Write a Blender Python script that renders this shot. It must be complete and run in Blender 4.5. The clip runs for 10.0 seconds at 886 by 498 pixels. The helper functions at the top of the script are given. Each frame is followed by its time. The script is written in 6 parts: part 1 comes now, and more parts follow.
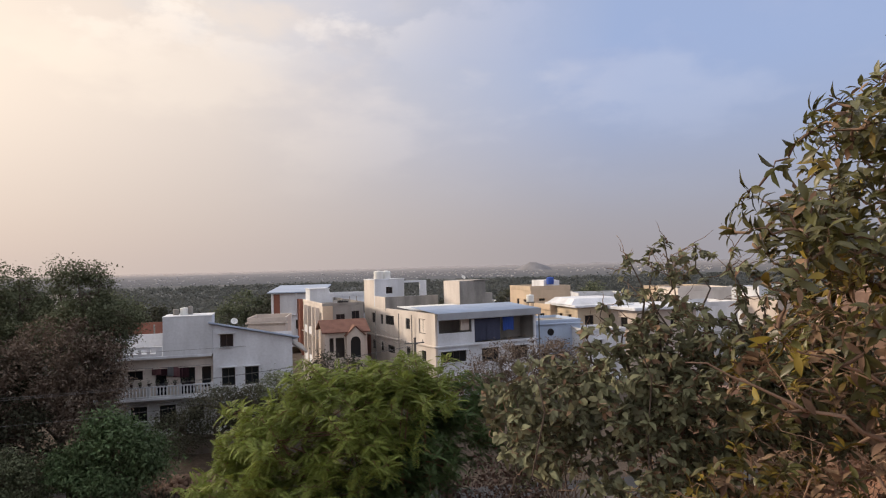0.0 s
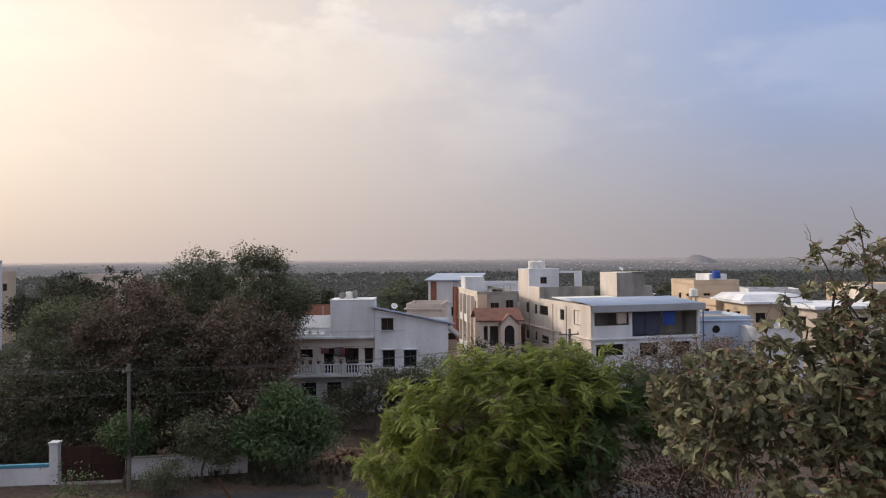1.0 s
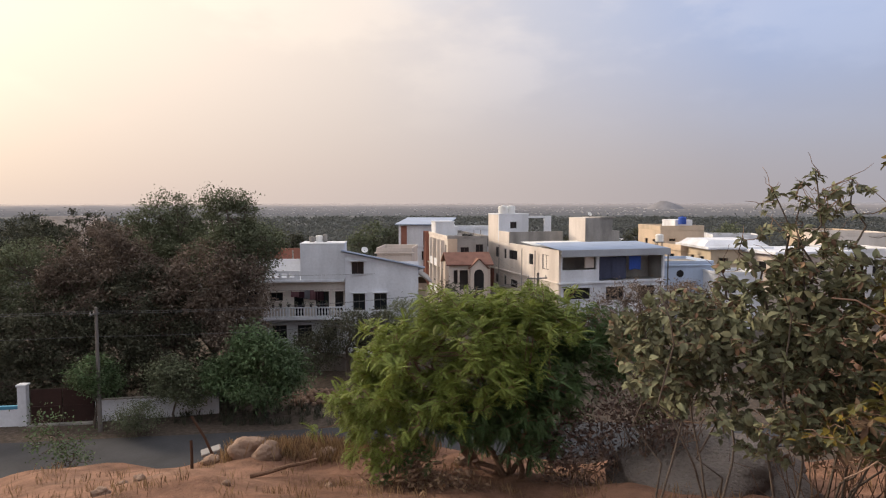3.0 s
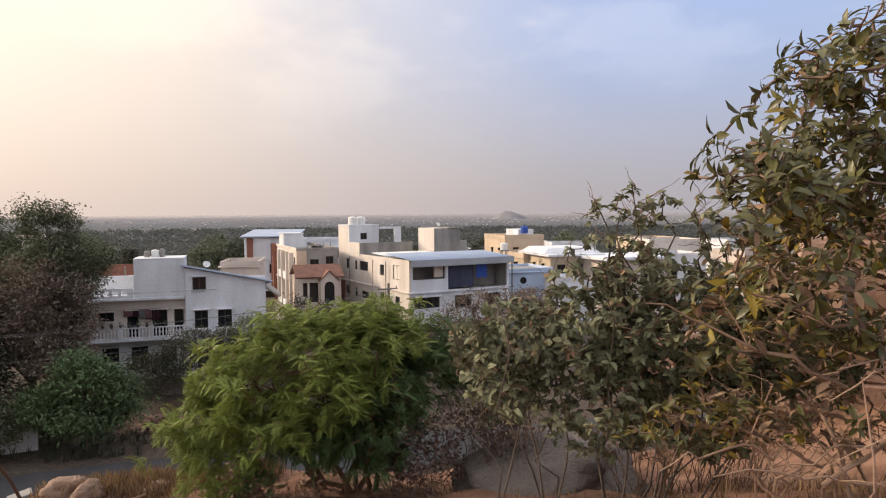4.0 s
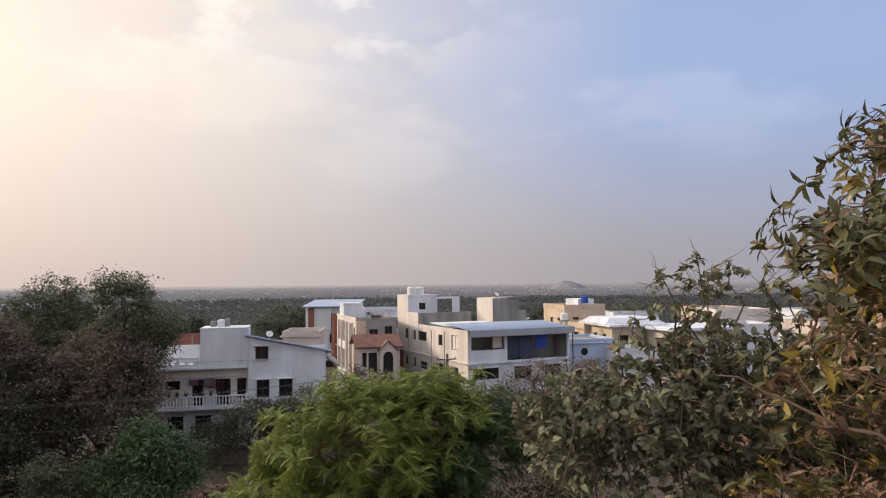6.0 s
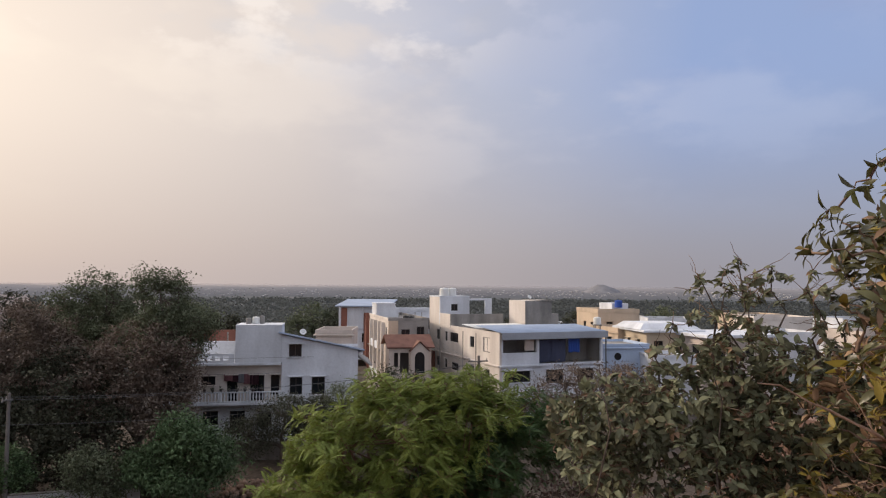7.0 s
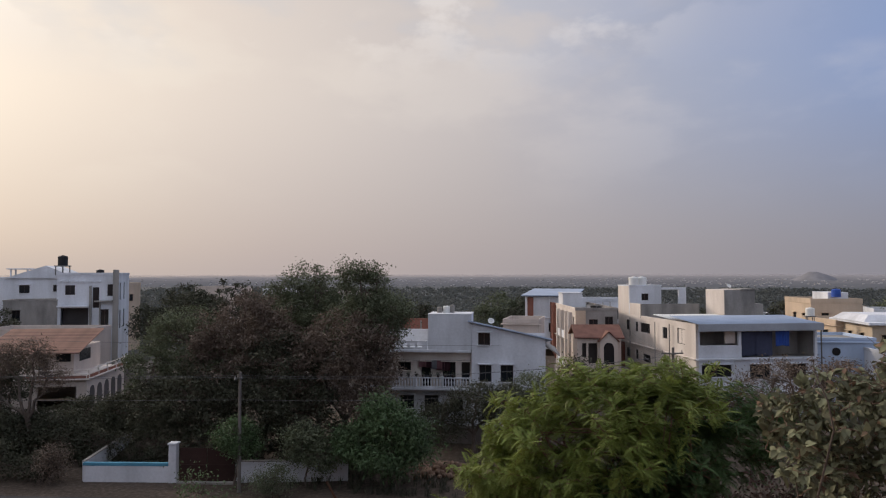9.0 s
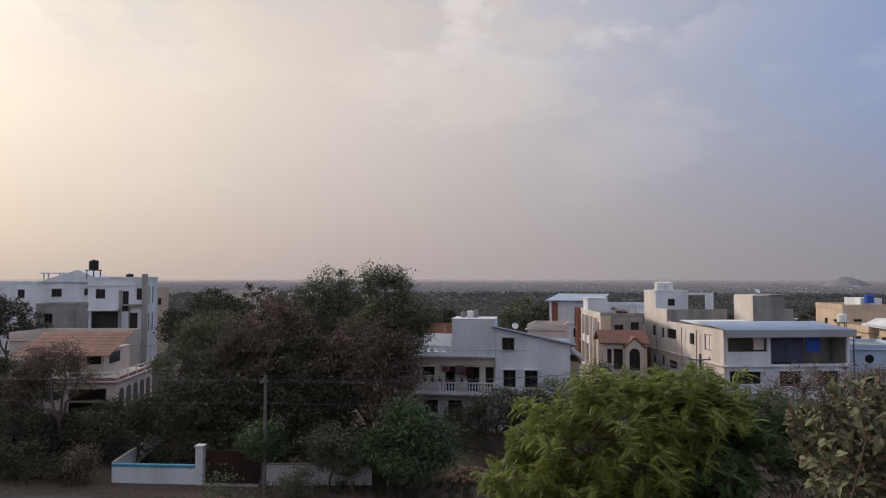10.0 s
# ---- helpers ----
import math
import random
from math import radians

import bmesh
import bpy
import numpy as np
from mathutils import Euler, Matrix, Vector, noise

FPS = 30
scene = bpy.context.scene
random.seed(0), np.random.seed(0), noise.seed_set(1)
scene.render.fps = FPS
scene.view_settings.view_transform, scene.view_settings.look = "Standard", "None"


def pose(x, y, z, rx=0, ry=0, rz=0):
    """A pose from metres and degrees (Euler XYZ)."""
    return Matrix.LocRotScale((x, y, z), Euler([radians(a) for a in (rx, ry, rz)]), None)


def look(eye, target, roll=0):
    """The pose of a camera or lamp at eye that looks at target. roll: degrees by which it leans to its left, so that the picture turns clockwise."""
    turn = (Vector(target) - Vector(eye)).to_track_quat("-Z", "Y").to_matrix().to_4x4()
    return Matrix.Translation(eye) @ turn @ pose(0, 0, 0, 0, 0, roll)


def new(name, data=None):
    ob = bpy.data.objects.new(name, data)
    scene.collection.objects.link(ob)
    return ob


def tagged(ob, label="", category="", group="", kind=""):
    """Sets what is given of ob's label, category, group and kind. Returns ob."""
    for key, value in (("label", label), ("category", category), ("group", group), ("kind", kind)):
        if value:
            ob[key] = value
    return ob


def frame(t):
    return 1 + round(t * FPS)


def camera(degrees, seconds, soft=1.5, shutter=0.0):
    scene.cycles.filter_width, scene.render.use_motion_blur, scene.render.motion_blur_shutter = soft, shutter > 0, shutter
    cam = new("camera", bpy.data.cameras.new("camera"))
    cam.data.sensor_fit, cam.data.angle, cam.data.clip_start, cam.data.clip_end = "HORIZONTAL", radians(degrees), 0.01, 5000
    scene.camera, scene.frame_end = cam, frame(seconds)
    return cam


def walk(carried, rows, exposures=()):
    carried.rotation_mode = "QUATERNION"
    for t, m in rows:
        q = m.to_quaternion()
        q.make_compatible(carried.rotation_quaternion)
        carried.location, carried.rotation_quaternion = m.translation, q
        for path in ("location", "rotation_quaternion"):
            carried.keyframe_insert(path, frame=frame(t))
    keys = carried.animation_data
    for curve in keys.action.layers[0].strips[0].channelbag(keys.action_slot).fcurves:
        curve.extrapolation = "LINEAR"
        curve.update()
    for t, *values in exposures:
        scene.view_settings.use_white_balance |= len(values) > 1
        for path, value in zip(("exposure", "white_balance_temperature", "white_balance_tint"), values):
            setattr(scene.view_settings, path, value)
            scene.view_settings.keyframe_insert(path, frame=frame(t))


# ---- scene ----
cam = camera(66.8, 10.0, soft=1.15)
# seconds, eye, target, roll
ROWS = [
    (0, (0.15, 0.224, 14.101), (0.407, 2.207, 14.153), -1.5),
    (0.5, (0.114, 0.292, 14.074), (0.1, 2.292, 14.106), -1.4),
    (1, (0.064, 0.174, 14.062), (-0.135, 2.164, 14.092), -0.5),
    (1.5, (0.025, 0.005, 14.067), (-0.236, 1.987, 14.015), -0.5),
    (2, (0.022, 0.022, 14.06), (-0.278, 1.996, 13.949), -0.6),
    (3.3, (0.098, 0.107, 14.035), (0.086, 2.102, 13.899), -0.2),
    (3.5, (0.113, 0.117, 14.052), (0.172, 2.112, 13.918), -0.4),
    (4, (0.183, 0.18, 14.051), (0.51, 2.15, 13.946), -0.4),
    (4.2, (0.213, 0.181, 14.046), (0.72, 2.114, 13.977), 0.02),
    (4.5, (0.258, 0.182, 14.038), (1.007, 2.033, 14.148), 1.7),
    (4.6, (0.25, 0.157, 14.041), (1.025, 1.994, 14.191), 1.32),
    (4.7, (0.241, 0.132, 14.044), (1.051, 1.952, 14.214), 1.22),
    (4.8, (0.233, 0.106, 14.047), (1.074, 1.913, 14.212), 0.95),
    (5, (0.216, 0.056, 14.053), (1.03, 1.878, 14.193), 0.2),
    (5.2, (0.197, 0.066, 14.055), (0.921, 1.926, 14.177), -1.21),
    (5.5, (0.168, 0.08, 14.059), (0.671, 2.012, 14.167), -1.5),
    (6, (0.129, 0.086, 14.059), (0.287, 2.077, 14.163), -0.6),
    (6.2, (0.119, 0.093, 14.051), (0.236, 2.087, 14.155), -0.5),
    (7.3, (0.105, 0.099, 14.054), (0.126, 2.096, 14.163), 0.9),
    (7.5, (0.103, 0.104, 14.053), (0.071, 2.101, 14.147), 0.8),
    (8, (0.084, 0.081, 14.056), (-0.091, 2.071, 14.134), 0.1),
    (8.5, (0.034, -0.003, 14.061), (-0.342, 1.96, 14.139), -0.4),
    (9, (0.032, -0.031, 14.056), (-0.448, 1.909, 14.132), -0.1),
    (9.5, (0.025, -0.039, 14.051), (-0.489, 1.892, 14.127), 0.0),
    (10, (0.04, -0.028, 14.06), (-0.509, 1.894, 14.15), -0.0),
]
walk(cam, [(t, look(e, g, r)) for t, e, g, r in ROWS],
     exposures=[(0.0, 0.38, 7100, 10), (1.0, 0.28, 6850, 10), (2.0, 0.32, 6950, 10), (3.5, 0.64, 7250, 10), (4.0, 0.70, 7300, 10), (4.5, 0.76, 7600, 10),
                (5.0, 0.76, 7150, 10), (5.5, 0.68, 6950, 10), (6.0, 0.45, 6900, 10), (7.5, 0.2, 6700, 10), (8.5, 0.0, 6500, 10), (10.0, -0.08, 6500, 10)])

# ---------------------------------------------------------------- world and sun
SUN_AZ, SUN_EL = radians(-68), radians(24)      # left of the +y axis, above the horizon
world = bpy.data.worlds.new("hazy_evening_sky")
scene.world = world
world.use_nodes = True
wn, wl = world.node_tree.nodes, world.node_tree.links
wn.clear()


def wnode(kind):
    return wn.new(kind)


def ramp_set(node, stops):
    cr = node.color_ramp
    while len(cr.elements) < len(stops):
        cr.elements.new(0.5)
    for e, (p, c) in zip(cr.elements, stops):
        e.position, e.color = p, (*c, 1)


wtc = wnode("ShaderNodeTexCoord")
wsep = wnode("ShaderNodeSeparateXYZ")
wl.new(wtc.outputs["Generated"], wsep.inputs[0])
side = wnode("ShaderNodeMapRange")              # sunward side to far side
side.inputs["From Min"].default_value, side.inputs["From Max"].default_value = -0.95, 0.65
wl.new(wsep.outputs["X"], side.inputs["Value"])
high = wnode("ShaderNodeValToRGB")
ramp_set(high, [(0.0, (1.05, 0.90, 0.72)), (0.14, (0.95, 0.82, 0.68)), (0.27, (0.82, 0.71, 0.62)), (0.48, (0.62, 0.565, 0.55)), (0.64, (0.42, 0.445, 0.55)), (0.82, (0.262, 0.352, 0.59))])
low = wnode("ShaderNodeValToRGB")
ramp_set(low, [(0.0, (0.71, 0.59, 0.50)), (0.3, (0.535, 0.455, 0.44)), (0.55, (0.42, 0.378, 0.392)), (0.8, (0.30, 0.288, 0.327)), (1.0, (0.26, 0.27, 0.335))])
for r_ in (high, low):
    wl.new(side.outputs[0], r_.inputs[0])
elev = wnode("ShaderNodeMapRange")
elev.interpolation_type = "SMOOTHSTEP"
elev.inputs["From Min"].default_value, elev.inputs["From Max"].default_value = -0.01, 0.30
wl.new(wsep.outputs["Z"], elev.inputs["Value"])
grad = wnode("ShaderNodeMix")
grad.data_type = "RGBA"
wl.new(elev.outputs[0], grad.inputs[0])
wl.new(low.outputs[0], grad.inputs[6])
wl.new(high.outputs[0], grad.inputs[7])
# soft streaked cloud
cmap = wnode("ShaderNodeMapping")
cmap.inputs["Scale"].default_value = (1.6, 1.6, 3.6)
wl.new(wtc.outputs["Generated"], cmap.inputs[0])
cno = wnode("ShaderNodeTexNoise")
cno.inputs["Scale"].default_value, cno.inputs["Detail"].default_value, cno.inputs["Roughness"].default_value = 2.2, 7, 0.52
wl.new(cmap.outputs[0], cno.inputs["Vector"])
cmask = wnode("ShaderNodeMapRange")
cmask.interpolation_type = "SMOOTHSTEP"
cmask.inputs["From Min"].default_value, cmask.inputs["From Max"].default_value = 0.49, 0.63
wl.new(cno.outputs[0], cmask.inputs["Value"])
celev = wnode("ShaderNodeMapRange")
celev.interpolation_type = "SMOOTHSTEP"
celev.inputs["From Min"].default_value, celev.inputs["From Max"].default_value = 0.06, 0.30
celev.inputs["To Max"].default_value = 0.5
wl.new(wsep.outputs["Z"], celev.inputs["Value"])
cmul = wnode("ShaderNodeMath")
cmul.operation = "MULTIPLY"
wl.new(cmask.outputs[0], cmul.inputs[0])
wl.new(celev.outputs[0], cmul.inputs[1])
ccol = wnode("ShaderNodeValToRGB")
ramp_set(ccol, [(0.0, (1.0, 0.92, 0.78)), (0.3, (0.86, 0.76, 0.66)), (0.55, (0.70, 0.64, 0.62)), (0.85, (0.40, 0.46, 0.64))])
wl.new(side.outputs[0], ccol.inputs[0])
cmix = wnode("ShaderNodeMix")
cmix.data_type = "RGBA"
wl.new(cmul.outputs[0], cmix.inputs[0])
wl.new(grad.outputs[2], cmix.inputs[6])
wl.new(ccol.outputs[0], cmix.inputs[7])
gno = wnode("ShaderNodeTexNoise")
gno.inputs["Scale"].default_value, gno.inputs["Detail"].default_value = 3.1, 8
wl.new(cmap.outputs[0], gno.inputs["Vector"])
gmask = wnode("ShaderNodeMapRange")
gmask.interpolation_type = "SMOOTHSTEP"
gmask.inputs["From Min"].default_value, gmask.inputs["From Max"].default_value = 0.5, 0.66
wl.new(gno.outputs[0], gmask.inputs["Value"])
gelev = wnode("ShaderNodeMapRange")
gelev.interpolation_type = "SMOOTHSTEP"
gelev.inputs["From Min"].default_value, gelev.inputs["From Max"].default_value = 0.22, 0.36
gelev.inputs["To Max"].default_value = 0.7
wl.new(wsep.outputs["Z"], gelev.inputs["Value"])
gmul = wnode("ShaderNodeMath")
gmul.operation = "MULTIPLY"
wl.new(gmask.outputs[0], gmul.inputs[0])
wl.new(gelev.outputs[0], gmul.inputs[1])
gmix = wnode("ShaderNodeMix")
gmix.data_type = "RGBA"
wl.new(gmul.outputs[0], gmix.inputs[0])
wl.new(cmix.outputs[2], gmix.inputs[6])
gcol = wnode("ShaderNodeValToRGB")
ramp_set(gcol, [(0.0, (0.80, 0.74, 0.68)), (0.45, (0.58, 0.58, 0.62)), (0.8, (0.27, 0.34, 0.56))])
wl.new(side.outputs[0], gcol.inputs[0])
wl.new(gcol.outputs[0], gmix.inputs[7])
# puffed cloud tops higher up
pmap = wnode("ShaderNodeMapping")
pmap.inputs["Scale"].default_value = (1.0, 1.0, 1.9)
wl.new(wtc.outputs["Generated"], pmap.inputs[0])
pno = wnode("ShaderNodeTexNoise")
pno.inputs["Scale"].default_value, pno.inputs["Detail"].default_value, pno.inputs["Roughness"].default_value = 5.5, 9, 0.56
wl.new(pmap.outputs[0], pno.inputs["Vector"])
pmask = wnode("ShaderNodeMapRange")
pmask.interpolation_type = "SMOOTHSTEP"
pmask.inputs["From Min"].default_value, pmask.inputs["From Max"].default_value = 0.49, 0.585
wl.new(pno.outputs[0], pmask.inputs["Value"])
pelev = wnode("ShaderNodeMapRange")
pelev.interpolation_type = "SMOOTHSTEP"
pelev.inputs["From Min"].default_value, pelev.inputs["From Max"].default_value = 0.26, 0.37
pelev.inputs["To Max"].default_value = 0.75
wl.new(wsep.outputs["Z"], pelev.inputs["Value"])
pmul = wnode("ShaderNodeMath")
pmul.operation = "MULTIPLY"
wl.new(pmask.outputs[0], pmul.inputs[0])
wl.new(pelev.outputs[0], pmul.inputs[1])
pcol = wnode("ShaderNodeValToRGB")
ramp_set(pcol, [(0.0, (1.05, 0.94, 0.80)), (0.4, (0.88, 0.80, 0.74)), (0.58, (0.72, 0.69, 0.71)), (0.68, (0.44, 0.47, 0.60)), (0.8, (0.29, 0.37, 0.60))])
wl.new(side.outputs[0], pcol.inputs[0])
pmix = wnode("ShaderNodeMix")
pmix.data_type = "RGBA"
wl.new(pmul.outputs[0], pmix.inputs[0])
wl.new(gmix.outputs[2], pmix.inputs[6])
wl.new(pcol.outputs[0], pmix.inputs[7])
# the thin cloud veil overhead is brighter than the haze near the horizon
zen = wnode("ShaderNodeMapRange")
zen.interpolation_type = "SMOOTHSTEP"
zen.inputs["From Min"].default_value, zen.inputs["From Max"].default_value = 0.42, 0.9
zen.inputs["To Max"].default_value = 1.0
wl.new(wsep.outputs["Z"], zen.inputs["Value"])
zmix = wnode("ShaderNodeMix")
zmix.data_type = "RGBA"
wl.new(zen.outputs[0], zmix.inputs[0])
wl.new(pmix.outputs[2], zmix.inputs[6])
zmix.inputs[7].default_value = (0.88, 0.88, 0.95, 1)
nish = wnode("ShaderNodeTexSky")
nish.sky_type = "NISHITA"
nish.sun_disc = False
nish.sun_elevation = SUN_EL
nish.sun_rotation = SUN_AZ
nish.dust_density = 4.0
bg_haze, bg_sky, badd = wnode("ShaderNodeBackground"), wnode("ShaderNodeBackground"), wnode("ShaderNodeAddShader")
bg_haze.inputs[1].default_value, bg_sky.inputs[1].default_value = 0.92, 0.01
east = wnode("ShaderNodeMapRange")               # open blue-white sky on the side away from the sun
east.interpolation_type = "SMOOTHSTEP"
east.inputs["From Min"].default_value, east.inputs["From Max"].default_value = 0.0, -0.75
wl.new(wsep.outputs["Y"], east.inputs["Value"])
emix = wnode("ShaderNodeMix")
emix.data_type = "RGBA"
wl.new(east.outputs[0], emix.inputs[0])
wl.new(zmix.outputs[2], emix.inputs[6])
emix.inputs[7].default_value = (0.58, 0.62, 0.74, 1)
wl.new(emix.outputs[2], bg_haze.inputs[0])
wl.new(nish.outputs[0], bg_sky.inputs[0])
wl.new(bg_haze.outputs[0], badd.inputs[0])
wl.new(bg_sky.outputs[0], badd.inputs[1])
wo = wnode("ShaderNodeOutputWorld")
wl.new(badd.outputs[0], wo.inputs[0])

sun = new("sun", bpy.data.lights.new("sun", "SUN"))
sun.data.energy, sun.data.angle, sun.data.color = 2.0, radians(8), (1.0, 0.86, 0.73)
sd = Vector((math.sin(SUN_AZ) * math.cos(SUN_EL), math.cos(SUN_AZ) * math.cos(SUN_EL), math.sin(SUN_EL)))
sun.matrix_world = look(sd * 50, (0, 0, 0))

# ---------------------------------------------------------------- materials


def mat(name, col, rough=0.85, spots=0.25, scale=6.0, col2=None, bump=0.15, metal=0.0, island=0.0, trans=0.0, streak=False, spec=0.3):
    """A procedural surface: colour broken by noise at two scales, fine relief; island: how much each loose piece differs."""
    m = bpy.data.materials.new(name)
    m.use_nodes = True
    n, l = m.node_tree.nodes, m.node_tree.links
    b = n["Principled BSDF"]
    b.inputs["Roughness"].default_value, b.inputs["Metallic"].default_value = rough, metal
    b.inputs["Specular IOR Level"].default_value = spec
    tc = n.new("ShaderNodeTexCoord")
    vec = tc.outputs["Object"]
    if streak:
        mp = n.new("ShaderNodeMapping")
        mp.inputs["Scale"].default_value = (1.3, 1.3, 0.4)
        l.new(vec, mp.inputs[0])
        vec = mp.outputs[0]
    big, fine = n.new("ShaderNodeTexNoise"), n.new("ShaderNodeTexNoise")
    big.inputs["Scale"].default_value, big.inputs["Detail"].default_value = scale * 0.18, 5
    fine.inputs["Scale"].default_value, fine.inputs["Detail"].default_value = scale * 2.5, 4
    l.new(vec, big.inputs["Vector"])
    l.new(tc.outputs["Object"], fine.inputs["Vector"])
    c2 = col2 or tuple(c * (1 - spots) for c in col)
    mx = n.new("ShaderNodeMix")
    mx.data_type = "RGBA"
    rm = n.new("ShaderNodeMapRange")
    rm.inputs["From Min"].default_value, rm.inputs["From Max"].default_value = 0.38, 0.66
    l.new(big.outputs[0], rm.inputs["Value"])
    l.new(rm.outputs[0], mx.inputs[0])
    mx.inputs[6].default_value, mx.inputs[7].default_value = (*col, 1), (*c2, 1)
    hs = n.new("ShaderNodeHueSaturation")
    l.new(mx.outputs[2], hs.inputs["Color"])
    va = n.new("ShaderNodeMapRange")
    va.inputs["To Min"].default_value, va.inputs["To Max"].default_value = 1 - spots * 0.6, 1 + spots * 0.6
    l.new(fine.outputs[0], va.inputs["Value"])
    val = va.outputs[0]
    if island:
        ge = n.new("ShaderNodeNewGeometry")
        oi = n.new("ShaderNodeObjectInfo")
        ad = n.new("ShaderNodeMath")
        ad.operation = "ADD"
        l.new(ge.outputs["Random Per Island"], ad.inputs[0])
        l.new(oi.outputs["Random"], ad.inputs[1])
        fr = n.new("ShaderNodeMath")
        fr.operation = "FRACT"
        l.new(ad.outputs[0], fr.inputs[0])
        iv = n.new("ShaderNodeMapRange")
        iv.inputs["To Min"].default_value, iv.inputs["To Max"].default_value = 1 - island, 1 + island
        l.new(fr.outputs[0], iv.inputs["Value"])
        mu = n.new("ShaderNodeMath")
        mu.operation = "MULTIPLY"
        l.new(val, mu.inputs[0])
        l.new(iv.outputs[0], mu.inputs[1])
        val = mu.outputs[0]
        hv = n.new("ShaderNodeMapRange")
        hv.inputs["To Min"].default_value, hv.inputs["To Max"].default_value = 0.5 - 0.035 * island, 0.5 + 0.02 * island
        l.new(fr.outputs[0], hv.inputs["Value"])
        l.new(hv.outputs[0], hs.inputs["Hue"])
    l.new(val, hs.inputs["Value"])
    l.new(hs.outputs[0], b.inputs["Base Color"])
    if bump:
        bp = n.new("ShaderNodeBump")
        bp.inputs["Strength"].default_value, bp.inputs["Distance"].default_value = bump, 0.05
        l.new(fine.outputs[0], bp.inputs["Height"])
        l.new(bp.outputs[0], b.inputs["Normal"])
    if trans:
        tr = n.new("ShaderNodeBsdfTranslucent")
        l.new(hs.outputs[0], tr.inputs["Color"])
        ms = n.new("ShaderNodeMixShader")
        ms.inputs[0].default_value = trans
        l.new(b.outputs[0], ms.inputs[1])
        l.new(tr.outputs[0], ms.inputs[2])
        l.new(ms.outputs[0], n["Material Output"].inputs["Surface"])
    return m


M_WHITE = mat("white_limewash", (0.70, 0.72, 0.77), 0.9, 0.25, 2.0, streak=True)
M_CREAM = mat("cream_plaster", (0.70, 0.64, 0.595), 0.9, 0.2, 2.0, col2=(0.56, 0.50, 0.46), streak=True)
M_TAN = mat("tan_plaster", (0.58, 0.46, 0.35), 0.9, 0.2, 2.0, streak=True)
M_YELLOW = mat("ochre_plaster", (0.56, 0.46, 0.345), 0.9, 0.15, 2.0, streak=True)
M_PINK = mat("pinkish_plaster", (0.58, 0.50, 0.45), 0.9, 0.2, 2.0, streak=True)
M_BLUEWALL = mat("pale_blue_paint", (0.44, 0.53, 0.68), 0.85, 0.15, 2.0, streak=True)
M_CONC = mat("weathered_concrete", (0.34, 0.32, 0.30), 0.92, 0.35, 3.0, col2=(0.20, 0.19, 0.18), streak=True, bump=0.3)
M_BRICKRED = mat("brick_red_paint", (0.27, 0.115, 0.085), 0.85, 0.2, 3.0)
M_TERRA = mat("terracotta_tile", (0.20, 0.10, 0.075), 0.8, 0.3, 6.0, island=0.25)
M_SHEET = mat("galvanised_roof_sheet", (0.36, 0.43, 0.56), 0.6, 0.15, 2.0, metal=0.35, spec=0.5)
M_FASCIA = mat("grey_fascia", (0.34, 0.36, 0.40), 0.7, 0.15, 3.0)
M_GLASS = mat("dark_window_glass", (0.015, 0.018, 0.022), 0.12, 0.2, 2.0, bump=0.0, spec=0.5)
M_FRAME = mat("dark_window_frame", (0.06, 0.05, 0.05), 0.6, 0.2, 6.0)
# dark base colour carries the shade inside open recesses
M_ROOM = mat("shaded_room_wall", (0.10, 0.09, 0.09), 0.95, 0.2, 2.0)
M_TARP = mat("blue_tarpaulin", (0.03, 0.09, 0.40), 0.55, 0.3, 3.0, bump=0.5)
M_TARP2 = mat("faded_navy_cloth", (0.06, 0.068, 0.115), 0.8, 0.3, 3.0, bump=0.5)
M_TANKW = mat("white_tank_plastic", (0.74, 0.74, 0.72), 0.5, 0.08, 3.0)
M_TANKB = mat("black_tank_plastic", (0.02, 0.02, 0.022), 0.5, 0.2, 3.0)
M_BLUETRIM = mat("turquoise_trim", (0.09, 0.30, 0.44), 0.7, 0.2, 3.0)
M_GATE = mat("rusty_maroon_gate", (0.042, 0.020, 0.017), 0.75, 0.3, 5.0)
M_POLE = mat("weathered_pole_concrete", (0.17, 0.155, 0.145), 0.9, 0.3, 5.0)
M_STEEL = mat("dull_steel", (0.18, 0.18, 0.18), 0.5, 0.2, 8.0, metal=0.7)
M_WIRE = mat("aluminium_wire", (0.14, 0.14, 0.15), 0.5, 0.1, 8.0, metal=0.5, bump=0)
M_RUST = mat("rusted_iron", (0.07, 0.035, 0.022), 0.9, 0.4, 12.0)
M_ROAD = mat("asphalt", (0.046, 0.047, 0.052), 0.85, 0.25, 3.0, bump=0.3)
M_ROCK = mat("granite_boulder", (0.28, 0.19, 0.14), 0.9, 0.35, 9.0, col2=(0.16, 0.10, 0.072), bump=0.6)
M_GREYROCK = mat("grey_rock", (0.17, 0.145, 0.13), 0.92, 0.35, 9.0, col2=(0.10, 0.085, 0.078), bump=0.9)
M_BANK = mat("laterite_block", (0.37, 0.25, 0.195), 0.95, 0.35, 3.0, col2=(0.23, 0.14, 0.10), bump=0.7, island=0.22)
M_BARK = mat("brown_bark", (0.20, 0.115, 0.075), 0.9, 0.4, 14.0, bump=0.6)
M_BARKG = mat("grey_bark", (0.135, 0.108, 0.09), 0.9, 0.4, 14.0, bump=0.6)
M_TWIG = mat("dry_twig", (0.24, 0.16, 0.115), 0.9, 0.35, 14.0, island=0.3, bump=0.3)
M_BRANCH = mat("pale_bare_branch", (0.38, 0.25, 0.175), 0.9, 0.35, 14.0, island=0.25, bump=0.4)
